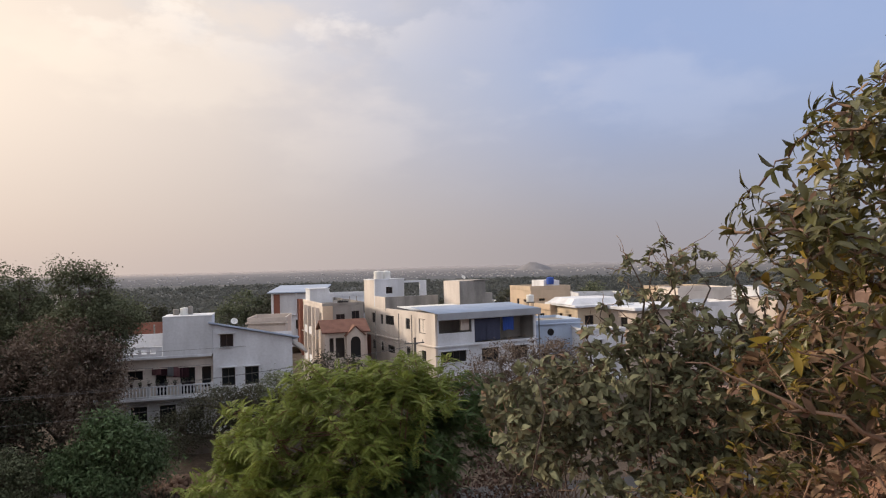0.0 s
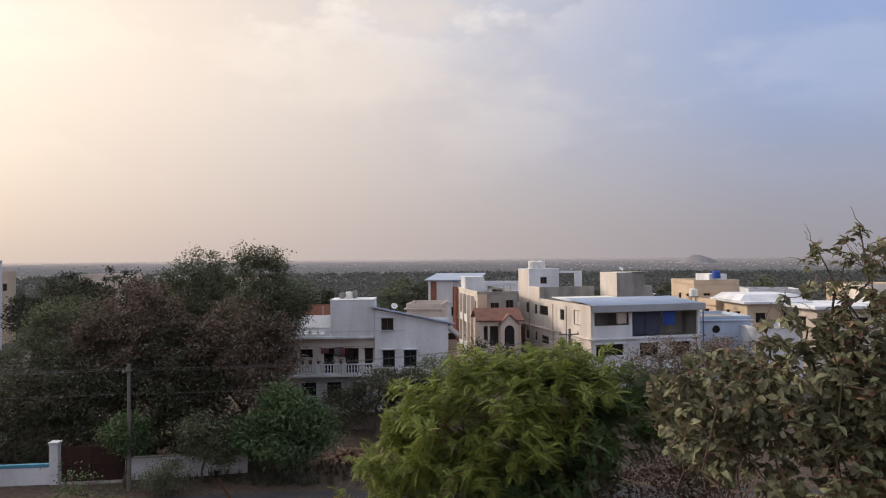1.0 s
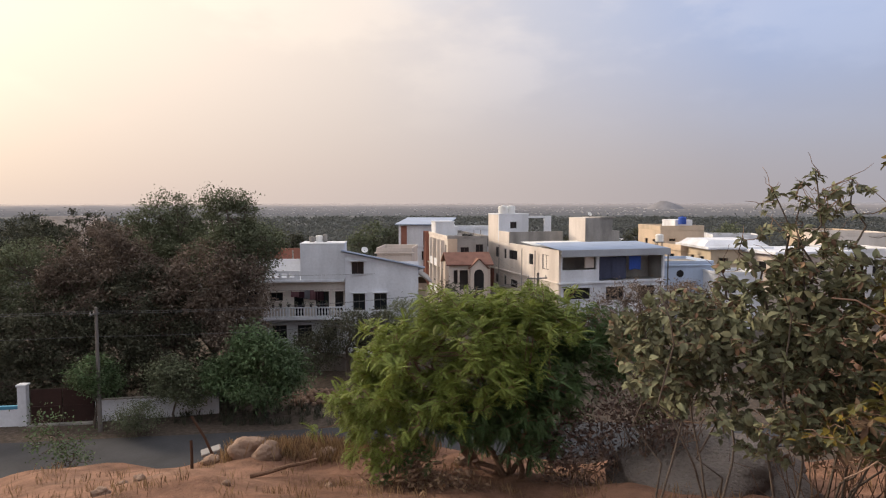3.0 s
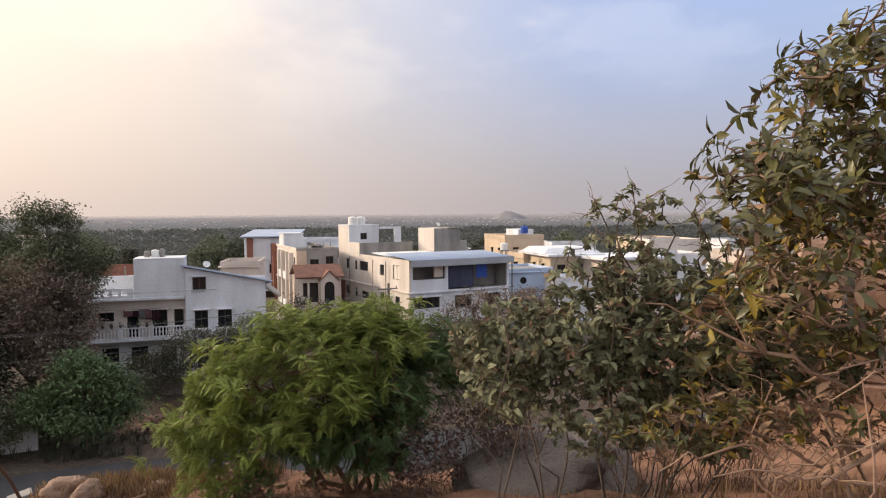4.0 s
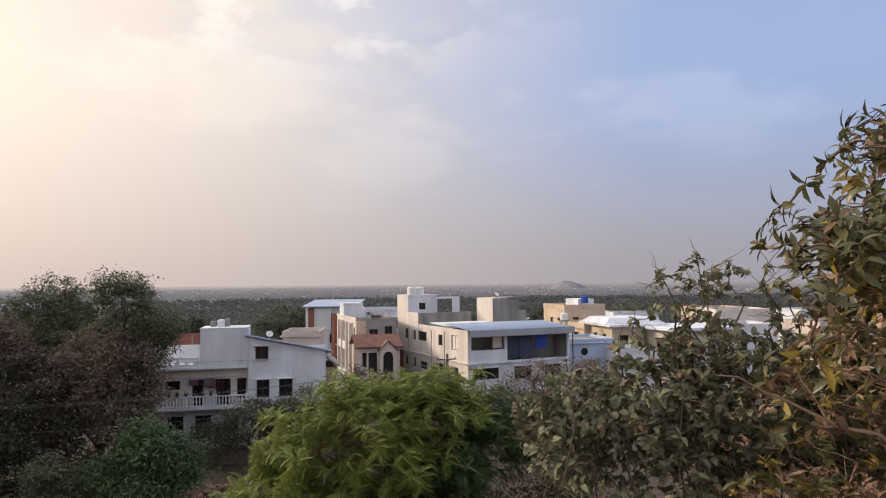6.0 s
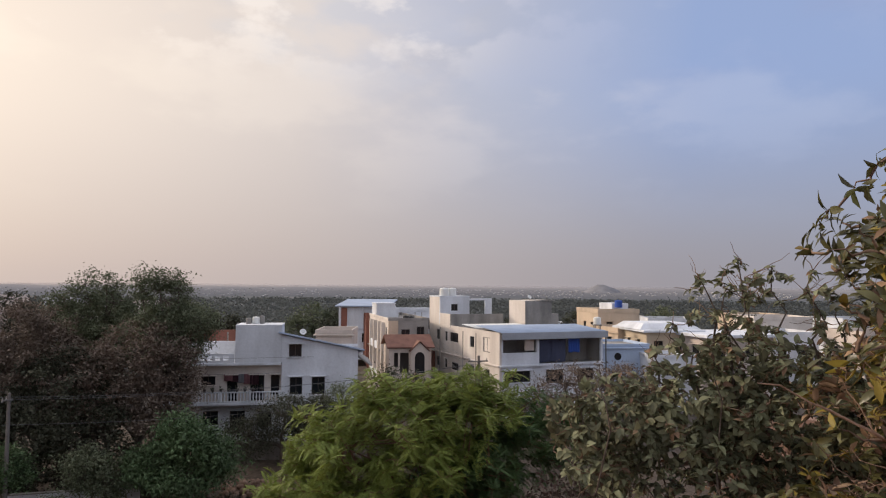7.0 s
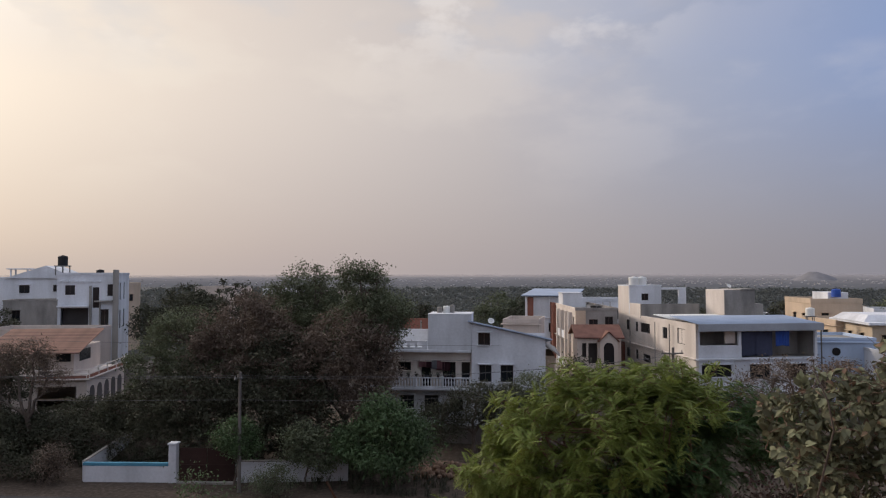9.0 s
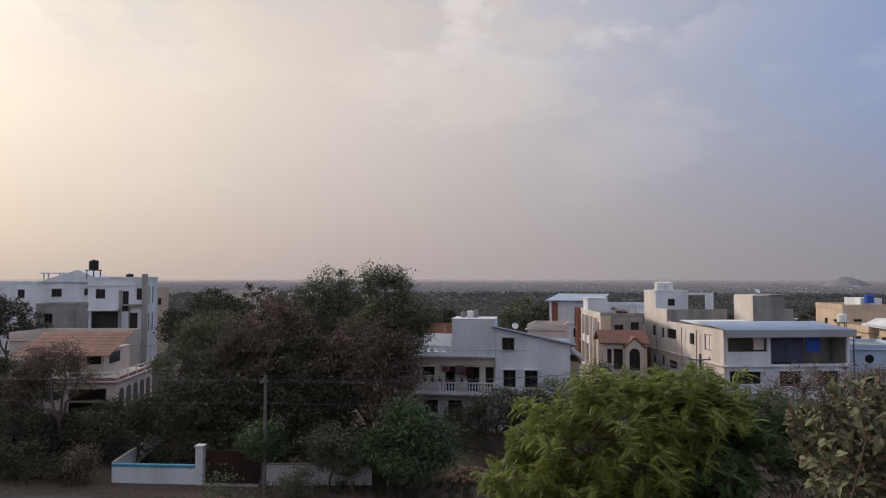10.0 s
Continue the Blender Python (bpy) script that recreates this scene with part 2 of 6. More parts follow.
M_LEAF_L = mat("glossy_olive_leaf", (0.108, 0.104, 0.036), 0.38, 0.25, 9.0, island=0.45, trans=0.22, bump=0.1, spec=0.5)
M_LEAF_Y = mat("yellowing_leaf", (0.27, 0.20, 0.04), 0.5, 0.3, 9.0, island=0.4, trans=0.3, bump=0.1)
M_LEAF_B = mat("dusty_broad_leaf", (0.195, 0.20, 0.118), 0.65, 0.3, 9.0, island=0.5, trans=0.2, bump=0.15)
M_LEAF_D = mat("dry_brown_leaf", (0.26, 0.168, 0.108), 0.8, 0.35, 9.0, island=0.45, trans=0.15, bump=0.2)
M_LEAF_P = mat("dusky_dry_leaf", (0.17, 0.115, 0.095), 0.8, 0.35, 9.0, island=0.45, trans=0.15, bump=0.2)
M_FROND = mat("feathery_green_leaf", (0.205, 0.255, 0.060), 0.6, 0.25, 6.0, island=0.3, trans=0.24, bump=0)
M_SPRIG = mat("blue_green_leaflet", (0.14, 0.23, 0.13), 0.6, 0.25, 6.0, island=0.4, trans=0.3, bump=0)
# the feathery leaf again, with shade put into its colour
M_FROND_SHADE = mat("shaded_green_leaf", (0.088, 0.145, 0.056), 0.6, 0.3, 6.0, island=0.3, trans=0.35, bump=0)
M_T_DARK = mat("dusty_dark_foliage", (0.082, 0.086, 0.058), 0.8, 0.4, 1.5, island=0.3, trans=0.12, bump=0)
M_T_BROWN = mat("brownish_foliage", (0.195, 0.15, 0.12), 0.8, 0.35, 1.5, island=0.2, trans=0.12, bump=0)
M_T_GREEN = mat("grey_green_foliage", (0.15, 0.172, 0.105), 0.8, 0.35, 1.5, island=0.2, trans=0.15, bump=0)
M_T_FRESH = mat("fresh_green_foliage", (0.10, 0.155, 0.072), 0.7, 0.4, 1.5, island=0.45, trans=0.2, bump=0)
# lightened towards blue-grey: the haze over the plain is put into this colour
M_FARWOOD = mat("hazed_far_foliage", (0.112, 0.122, 0.120), 0.95, 0.22, 0.05, island=0.08, trans=0.4, bump=0)
M_FARWALL = mat("far_town_wall", (0.48, 0.46, 0.46), 0.9, 0.15, 0.1, island=0.3, bump=0)
M_GRASS = mat("dry_grass", (0.26, 0.17, 0.095), 0.9, 0.3, 8.0, island=0.4, trans=0.2, bump=0)
M_CLOTH = [mat("cloth_pink", (0.30, 0.15, 0.17), 0.9, 0.2, 6.0), mat("cloth_maroon", (0.07, 0.03, 0.04), 0.9, 0.2, 6.0),
           mat("cloth_grey", (0.25, 0.25, 0.28), 0.9, 0.2, 6.0)]
M_POT = mat("dark_clay_pot", (0.05, 0.035, 0.03), 0.85, 0.3, 9.0)


def ground_material():
    m = bpy.data.materials.new("earth_and_plain")
    m.use_nodes = True
    n, l = m.node_tree.nodes, m.node_tree.links
    b = n["Principled BSDF"]
    b.inputs["Roughness"].default_value = 0.95
    b.inputs["Specular IOR Level"].default_value = 0.15
    tc = n.new("ShaderNodeTexCoord")
    noises = []
    for s, d in ((0.35, 6), (3.5, 6), (22.0, 4), (0.014, 8)):
        t_ = n.new("ShaderNodeTexNoise")
        t_.inputs["Scale"].default_value, t_.inputs["Detail"].default_value = s, d
        l.new(tc.outputs["Object"], t_.inputs["Vector"])
        noises.append(t_)
    r1 = n.new("ShaderNodeValToRGB")
    ramp_set(r1, [(0.3, (0.125, 0.068, 0.047)), (0.48, (0.19, 0.102, 0.069)), (0.6, (0.245, 0.138, 0.095)), (0.75, (0.21, 0.142, 0.108))])
    l.new(noises[0].outputs[0], r1.inputs[0])
    hs = n.new("ShaderNodeHueSaturation")
    mr = n.new("ShaderNodeMapRange")
    mr.inputs["From Min"].default_value, mr.inputs["From Max"].default_value = 0.3, 0.7
    mr.inputs["To Min"].default_value, mr.inputs["To Max"].default_value = 0.65, 1.3
    l.new(noises[1].outputs[0], mr.inputs["Value"])
    l.new(mr.outputs[0], hs.inputs["Value"])
    l.new(r1.outputs[0], hs.inputs["Color"])
    # the wooded plain far out, with distance haze put into its colour as blue-grey
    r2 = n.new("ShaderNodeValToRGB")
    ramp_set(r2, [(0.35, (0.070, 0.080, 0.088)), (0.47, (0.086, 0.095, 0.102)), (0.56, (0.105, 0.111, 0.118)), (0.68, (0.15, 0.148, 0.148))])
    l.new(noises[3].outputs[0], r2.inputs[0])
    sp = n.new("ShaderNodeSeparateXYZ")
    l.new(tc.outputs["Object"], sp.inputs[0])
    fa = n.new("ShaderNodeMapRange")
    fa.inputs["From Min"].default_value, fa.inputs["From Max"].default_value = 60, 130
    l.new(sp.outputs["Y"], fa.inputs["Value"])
    lo = n.new("ShaderNodeValToRGB")
    ramp_set(lo, [(0.3, (0.055, 0.044, 0.036)), (0.55, (0.09, 0.07, 0.056)), (0.75, (0.13, 0.105, 0.088))])
    l.new(noises[1].outputs[0], lo.inputs[0])
    fl = n.new("ShaderNodeMapRange")
    fl.inputs["From Min"].default_value, fl.inputs["From Max"].default_value = 14, 30
    l.new(sp.outputs["Y"], fl.inputs["Value"])
    ml = n.new("ShaderNodeMix")
    ml.data_type = "RGBA"
    l.new(fl.outputs[0], ml.inputs[0])
    l.new(hs.outputs[0], ml.inputs[6])
    l.new(lo.outputs[0], ml.inputs[7])
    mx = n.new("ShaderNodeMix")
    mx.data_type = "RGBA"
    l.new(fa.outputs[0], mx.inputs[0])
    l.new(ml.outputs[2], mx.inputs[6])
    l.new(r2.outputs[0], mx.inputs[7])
    l.new(mx.outputs[2], b.inputs["Base Color"])
    bp = n.new("ShaderNodeBump")
    bp.inputs["Strength"].default_value, bp.inputs["Distance"].default_value = 0.6, 0.06
    l.new(noises[2].outputs[0], bp.inputs["Height"])
    l.new(bp.outputs[0], b.inputs["Normal"])
    return m


M_GROUND = ground_material()

# ---------------------------------------------------------------- mesh helpers
rng = np.random.default_rng(7)


def mesh_np(name, verts, faces, material, smooth=False):
    """A mesh from arrays; all faces have the same number of corners."""
    verts, faces = np.asarray(verts, np.float32), np.asarray(faces, np.int32)
    me = bpy.data.meshes.new(name)
    k = faces.shape[1]
    me.vertices.add(len(verts))
    me.vertices.foreach_set("co", verts.ravel())
    me.loops.add(faces.size)
    me.loops.foreach_set("vertex_index", faces.ravel())
    me.polygons.add(len(faces))
    me.polygons.foreach_set("loop_start", np.arange(0, faces.size, k, dtype=np.int32))
    if smooth:
        me.polygons.foreach_set("use_smooth", np.ones(len(faces), bool))
    me.update(calc_edges=True)
    me.materials.append(material)
    return me


def part_np(name, verts, faces, material, parent=None, label="", smooth=False, kind=""):
    ob = new(name, mesh_np(name, verts, faces, material, smooth))
    ob.parent = parent
    return tagged(ob, label=label, kind=kind)


def part(name, bm, material, parent=None, label="", smooth=False):
    me = bpy.data.meshes.new(name)
    bm.normal_update()
    bm.to_mesh(me)
    bm.free()
    if smooth:
        for p in me.polygons:
            p.use_smooth = True
    me.materials.append(material)
    ob = new(name, me)
    ob.parent = parent
    return tagged(ob, label=label)


def box(bm, x0, x1, y0, y1, z0, z1, bev=0.0):
    r = bmesh.ops.create_cube(bm, size=1.0, matrix=Matrix.Translation(((x0 + x1) / 2, (y0 + y1) / 2, (z0 + z1) / 2)) @ Matrix.Diagonal((abs(x1 - x0), abs(y1 - y0), abs(z1 - z0), 1)))
    if bev:
        es = {e for v in r["verts"] for e in v.link_edges}
        bmesh.ops.bevel(bm, geom=list(es), offset=bev, segments=1, affect="EDGES")
    return bm


def boxpart(name, dims, material, parent=None, label="", bev=0.015):
    return part(name, box(bmesh.new(), *dims, bev), material, parent, label)


def cyl(bm, x, y, z0, z1, r0, r1=None, seg=16):
    bmesh.ops.create_cone(bm, cap_ends=True, segments=seg, radius1=r0, radius2=r0 if r1 is None else r1, depth=z1 - z0,
                          matrix=Matrix.Translation((x, y, (z0 + z1) / 2)))
    return bm


def tubes(paths, sides=6):
    """Tapered round limbs: each path is (points, radii). Returns vertices and quads."""
    V, F, base = [], [], 0
    ang = np.linspace(0, 2 * np.pi, sides, endpoint=False)
    for pts, rad in paths:
        pts = np.asarray(pts, float)
        tang = np.gradient(pts, axis=0)
        tang /= np.linalg.norm(tang, axis=1)[:, None] + 1e-9
        ref = np.array([0.0, 0.0, 1.0]) if abs(tang[:, 2]).mean() < 0.8 else np.array([1.0, 0.0, 0.0])
        a = np.cross(tang, ref)
        a /= np.linalg.norm(a, axis=1)[:, None] + 1e-9
        b = np.cross(tang, a)
        rad = np.broadcast_to(np.asarray(rad, float), (len(pts),))
        ring = pts[:, None] + rad[:, None, None] * (np.cos(ang)[None, :, None] * a[:, None] + np.sin(ang)[None, :, None] * b[:, None])
        V.append(ring.reshape(-1, 3))
        n = len(pts)
        i, j = np.meshgrid(np.arange(n - 1), np.arange(sides), indexing="ij")
        j2 = (j + 1) % sides
        F.append(np.stack([base + i * sides + j, base + i * sides + j2, base + (i + 1) * sides + j2, base + (i + 1) * sides + j], -1).reshape(-1, 4))
        base += n * sides
    return np.concatenate(V), np.concatenate(F)


def bend(a, b, sag=0.0, wob=0.0, n=6, r=None):
    """A slightly wandering line from a to b."""
    r = r or rng
    s = np.linspace(0, 1, n)[:, None]
    p = np.asarray(a, float) * (1 - s) + np.asarray(b, float) * s
    p[:, 2] += sag * 4 * (s * (1 - s))[:, 0]
    if wob:
        k = r.normal(0, wob, (n, 3))
        k[0] = k[-1] = 0
        p += k
    return p


def rand_rot(n, up=0.0, r=None):
    """Random turns; up leans each piece's own z towards the sky."""
    r = r or rng
    z = r.normal(0, 1, (n, 3))
    z /= np.linalg.norm(z, axis=1)[:, None]
    z[:, 2] = np.abs(z[:, 2]) + up
    z /= np.linalg.norm(z, axis=1)[:, None]
    x = np.cross(z, r.normal(0, 1, (n, 3)))
    x /= np.linalg.norm(x, axis=1)[:, None]
    return np.stack([x, np.cross(z, x), z], 2)


def spread(tv, tf, R, P, S):
    """Copies of one small template: turns R (n,3,3), places P (n,3), sizes S (n,)."""
    tv, tf = np.asarray(tv, float), np.asarray(tf)
    v = np.einsum("nij,kj->nki", R, tv) * np.asarray(S)[:, None, None] + P[:, None]
    f = tf[None] + (np.arange(len(P)) * len(tv))[:, None, None]
    return v.reshape(-1, 3), f.reshape(-1, tf.shape[1])


def leaf_shape(width, droop=0.15, fold=0.12, n=5, tip=0.6):
    """A leaf of length 1 along x, folded along its midrib, with its tip hanging; quads."""
    s = np.linspace(0, 1, n)
    w = width * 0.5 * np.sin(np.pi * np.clip(s, 0.02, 0.985) ** tip) ** 0.8
    mid = np.stack([s, 0 * s, -droop * s ** 2], 1)
    v = np.concatenate([mid, mid + np.stack([0 * s, w, fold * w / width], 1), mid + np.stack([0 * s, -w, fold * w / width], 1)])
    f = []
    for i in range(n - 1):
        f += [(i, i + 1, n + i + 1, n + i), (i + 1, i, 2 * n + i, 2 * n + i + 1)]
    return v, np.array(f)


LEAF_LANCE = leaf_shape(0.40, 0.40, 0.13, 4, 1.15)
LEAF_BROAD = leaf_shape(0.60, 0.45, 0.2, 5, 0.8)
LEAF_CARD = leaf_shape(0.55, 0.2, 0.1, 3, 0.7)


LEAF_HANG = (np.array([(0, 0, 0), (0.5, 0.16, 0.02), (1.0, 0, -0.42), (0.5, -0.16, 0.02)]), np.array([(0, 1, 2, 3)]))
LEAF_FAR = (np.array([(0, 0, 0), (0.5, 0.27, 0.10), (1.0, 0, -0.22), (0.5, -0.27, 0.10)]), np.array([(0, 1, 2, 3)]))


def frond_shape(pairs=9, leaflet=0.42, droop=0.35, wide=0.036):
    """A feathery leaf of length 1: a thin arching stalk and pairs of narrow leaflets that hang a little; quads."""
    V, F = [], []
    for i in range(pairs):
        s = 0.10 + 0.90 * i / (pairs - 1)
        x, z = s * (1 - 0.18 * droop * s), -droop * s ** 2
        ln = leaflet * (0.45 + 0.75 * np.sin(np.pi * min(s, 0.97)) ** 0.7) * 0.7
        for sg in (1, -1):
            b = len(V)
            d = np.array([0.45, sg * 0.85, -0.30])
            q = np.array([0.9, -sg * 0.45, 0.0]) * wide
            o = np.array([x, 0, z])
            V += [o - q * 0.4, o + d * ln * 0.5 - q, o + d * ln + np.array([0, 0, -0.06 * ln]), o + d * ln * 0.5 + q]
            F.append((b, b + 1, b + 2, b + 3))
    for i in range(4):
        s0, s1 = i / 4, (i + 1) / 4
        b = len(V)
        V += [np.array([s_ * (1 - 0.18 * droop * s_), w_, -droop * s_ ** 2]) for s_, w_ in ((s0, 0.008), (s0, -0.008), (s1, -0.005), (s1, 0.005))]
        F.append((b, b + 1, b + 2, b + 3))
    return np.array(V), np.array(F)


FROND = frond_shape(11, 0.36, 0.5)
FROND_LONG = frond_shape(9, 0.46, 0.55, 0.044)

# ---------------------------------------------------------------- land


def smooth01(a, b, x):
    t_ = np.clip((x - a) / (b - a), 0, 1)
    return t_ * t_ * (3 - 2 * t_)


PROFILE_Y = [-60, -6, 0, 3.5, 6.5, 8.0, 9.6, 11.0, 13.0, 20.0, 26.0, 29.0, 42.0, 52.0, 60.0, 75.0, 110.0, 300.0, 800.0, 2200.0, 4800.0]
PROFILE_Z = [12.6, 12.5, 12.35, 11.95, 11.10, 10.70, 10.42, 9.6, 8.0, 3.6, 0.3, 0.0, 0.0, 0.9, 1.0, 0.2, -0.5, -7.0, -14.0, -22.0, -30.0]


def land(x, y):
    x, y = np.asarray(x, float), np.asarray(y, float)
    z = np.interp(y + 0.02 * x * smooth01(12, 0, y), PROFILE_Y, PROFILE_Z)
    near = smooth01(26, 10, y)
    lump = 0.10 * np.sin(1.7 * x + 0.6 * y) * np.sin(1.1 * y - 0.5 * x + 1) + 0.05 * np.sin(4.1 * x + 1.3) * np.sin(3.7 * y)
    z = z - 0.125 * np.maximum(0, -3.0 - x) * near * smooth01(2, 7, y) * smooth01(30, 12, -x)
    z = z + lump * near * smooth01(2, 5, np.hypot(x, y))
    z = z + near * smooth01(6.5, 10.0, x + 0.15 * y) * 1.2 * smooth01(22, 8, y)
    return z


gx = np.unique(np.concatenate([np.linspace(-12, 14, 105), np.linspace(-60, 60, 81), np.linspace(-400, 400, 41), np.linspace(-4800, 4800, 41)]).round(3))
gy = np.unique(np.concatenate([np.linspace(-4, 14, 91), np.linspace(-60, 120, 91), np.linspace(120, 900, 40), np.linspace(900, 4800, 30)]).round(3))
GX, GY = np.meshgrid(gx, gy, indexing="ij")
gv = np.stack([GX, GY, land(GX, GY)], -1).reshape(-1, 3)
gi = np.arange(len(gx) * len(gy)).reshape(len(gx), len(gy))
gf = np.stack([gi[:-1, :-1], gi[1:, :-1], gi[1:, 1:], gi[:-1, 1:]], -1).reshape(-1, 4)
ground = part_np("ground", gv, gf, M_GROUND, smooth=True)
tagged(ground, "reddish bare earth hillside falling to a wooded plain", "ground", kind="structure")

# the road below the hill, a slab a little above the earth
ROAD_DIR = Vector((math.cos(radians(11)), math.sin(radians(11)), 0))
bm = bmesh.new()
box(bm, -90, 70, -3.4, 3.4, -0.3, 0.06, 0.03)
road = part("road", bm, M_ROAD)
road.matrix_world = pose(-20, 35.2, 0, 0, 0, 11)
tagged(road, "grey asphalt road with dusty edges below the hill", "road", kind="structure")

# distant ridge line and lone hill
ang = np.linspace(-1.5, 1.5, 241)
ridge_h = 10 + 9 * np.sin(ang * 7 + 0.6) * np.sin(ang * 3.1) + 4 * np.sin(ang * 23)
rv = np.concatenate([np.stack([1900 * np.sin(ang), 1900 * np.cos(ang), 0 * ang - 22], 1), np.stack([3900 * np.sin(ang), 3900 * np.cos(ang), ridge_h * 0.25 + 18], 1)])
n_ = len(ang)
rf = np.stack([np.arange(n_ - 1), np.arange(1, n_), n_ + np.arange(1, n_), n_ + np.arange(n_ - 1)], 1)


def ridge_material():
    """Distance: dusky woods below; painted haze pales the colour with height and fades the crest's alpha into the sky.
    """
    m = bpy.data.materials.new("hazy_far_ridge")
    m.use_nodes = True
    n, l = m.node_tree.nodes, m.node_tree.links
    b = n["Principled BSDF"]
    b.inputs["Roughness"].default_value, b.inputs["Specular IOR Level"].default_value = 1.0, 0.0
    tc, sp, no = n.new("ShaderNodeTexCoord"), n.new("ShaderNodeSeparateXYZ"), n.new("ShaderNodeTexNoise")
    mp = n.new("ShaderNodeMapping")
    mp.inputs["Scale"].default_value = (1.0, 1.0, 6.0)
    l.new(tc.outputs["Object"], sp.inputs[0])
    l.new(tc.outputs["Object"], mp.inputs[0])
    l.new(mp.outputs[0], no.inputs["Vector"])
    no.inputs["Scale"].default_value, no.inputs["Detail"].default_value = 0.011, 6
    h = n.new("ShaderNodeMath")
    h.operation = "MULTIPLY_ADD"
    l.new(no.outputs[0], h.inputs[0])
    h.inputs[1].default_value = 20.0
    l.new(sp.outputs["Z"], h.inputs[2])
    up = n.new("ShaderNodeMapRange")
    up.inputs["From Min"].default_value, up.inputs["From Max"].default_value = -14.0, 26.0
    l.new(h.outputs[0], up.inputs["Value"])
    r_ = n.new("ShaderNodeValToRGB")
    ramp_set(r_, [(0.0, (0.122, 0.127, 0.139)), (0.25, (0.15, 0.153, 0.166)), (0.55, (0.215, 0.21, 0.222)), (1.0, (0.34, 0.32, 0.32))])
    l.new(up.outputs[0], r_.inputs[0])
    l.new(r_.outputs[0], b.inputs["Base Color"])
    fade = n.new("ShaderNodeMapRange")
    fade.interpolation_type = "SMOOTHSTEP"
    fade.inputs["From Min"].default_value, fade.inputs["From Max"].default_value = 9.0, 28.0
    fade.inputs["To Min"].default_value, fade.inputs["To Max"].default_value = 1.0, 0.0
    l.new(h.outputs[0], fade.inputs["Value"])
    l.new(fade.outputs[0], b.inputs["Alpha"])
    return m


M_RIDGE = ridge_material()
tagged(part_np("backdrop", rv, rf, M_RIDGE, smooth=True), "low ridge in painted blue-grey haze along the far horizon", "ridge", kind="structure")
bm = bmesh.new()
bmesh.ops.create_cone(bm, cap_ends=True, segments=40, radius1=88, radius2=13, depth=40, matrix=Matrix.Translation((670, 2500, 3)))
bmesh.ops.subdivide_edges(bm, edges=bm.edges[:], cuts=4, use_grid_fill=True)
for v in bm.verts:
    k = noise.noise(v.co * 0.02) * 9 * smooth01(-30, 0, v.co.z)
    v.co += Vector((k, 0, k * 0.4))
# distance haze is mixed into the hill's pale grey base colour
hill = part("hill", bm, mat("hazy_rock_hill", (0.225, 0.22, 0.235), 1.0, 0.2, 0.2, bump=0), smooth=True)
tagged(hill, "lone rocky hill standing on the hazy plain", "hill", kind="structure")

# ---------------------------------------------------------------- building helpers


def wall_mesh(L, H, T, holes, top=None):
    """A wall from x 0 to L, front face at y 0, with openings (x0, x1, z0, z1) cut through; top(x): the height of its upper edge."""
    xs = sorted({0.0, L, *[h[0] for h in holes], *[h[1] for h in holes]})
    zs = sorted({0.0, H, *[h[2] for h in holes], *[h[3] for h in holes]})
    nx, nz = len(xs) - 1, len(zs) - 1

    def solid(i, k):
        if not (0 <= i < nx and 0 <= k < nz):
            return False
        cx, cz = (xs[i] + xs[i + 1]) / 2, (zs[k] + zs[k + 1]) / 2
        return not any(h[0] < cx < h[1] and h[2] < cz < h[3] for h in holes)

    bm = bmesh.new()
    cache = {}

    def vert(i, k, y):
        key = (i, k, y)
        if key not in cache:
            z = zs[k]
            if top and k == nz:
                z = top(xs[i])
            cache[key] = bm.verts.new((xs[i], y, z))
        return cache[key]

    for i in range(nx):
        for k in range(nz):
            if not solid(i, k):
                continue
            bm.faces.new((vert(i, k, 0), vert(i + 1, k, 0), vert(i + 1, k + 1, 0), vert(i, k + 1, 0)))
            bm.faces.new((vert(i, k, T), vert(i, k + 1, T), vert(i + 1, k + 1, T), vert(i + 1, k, T)))
            for di, dk, a, b in ((-1, 0, (i, k), (i, k + 1)), (1, 0, (i + 1, k + 1), (i + 1, k)), (0, -1, (i + 1, k), (i, k)), (0, 1, (i, k + 1), (i + 1, k + 1))):
                if not solid(i + di, k + dk):
                    bm.faces.new((vert(*a, 0), vert(*b, 0), vert(*b, T), vert(*a, T)))
    return bm


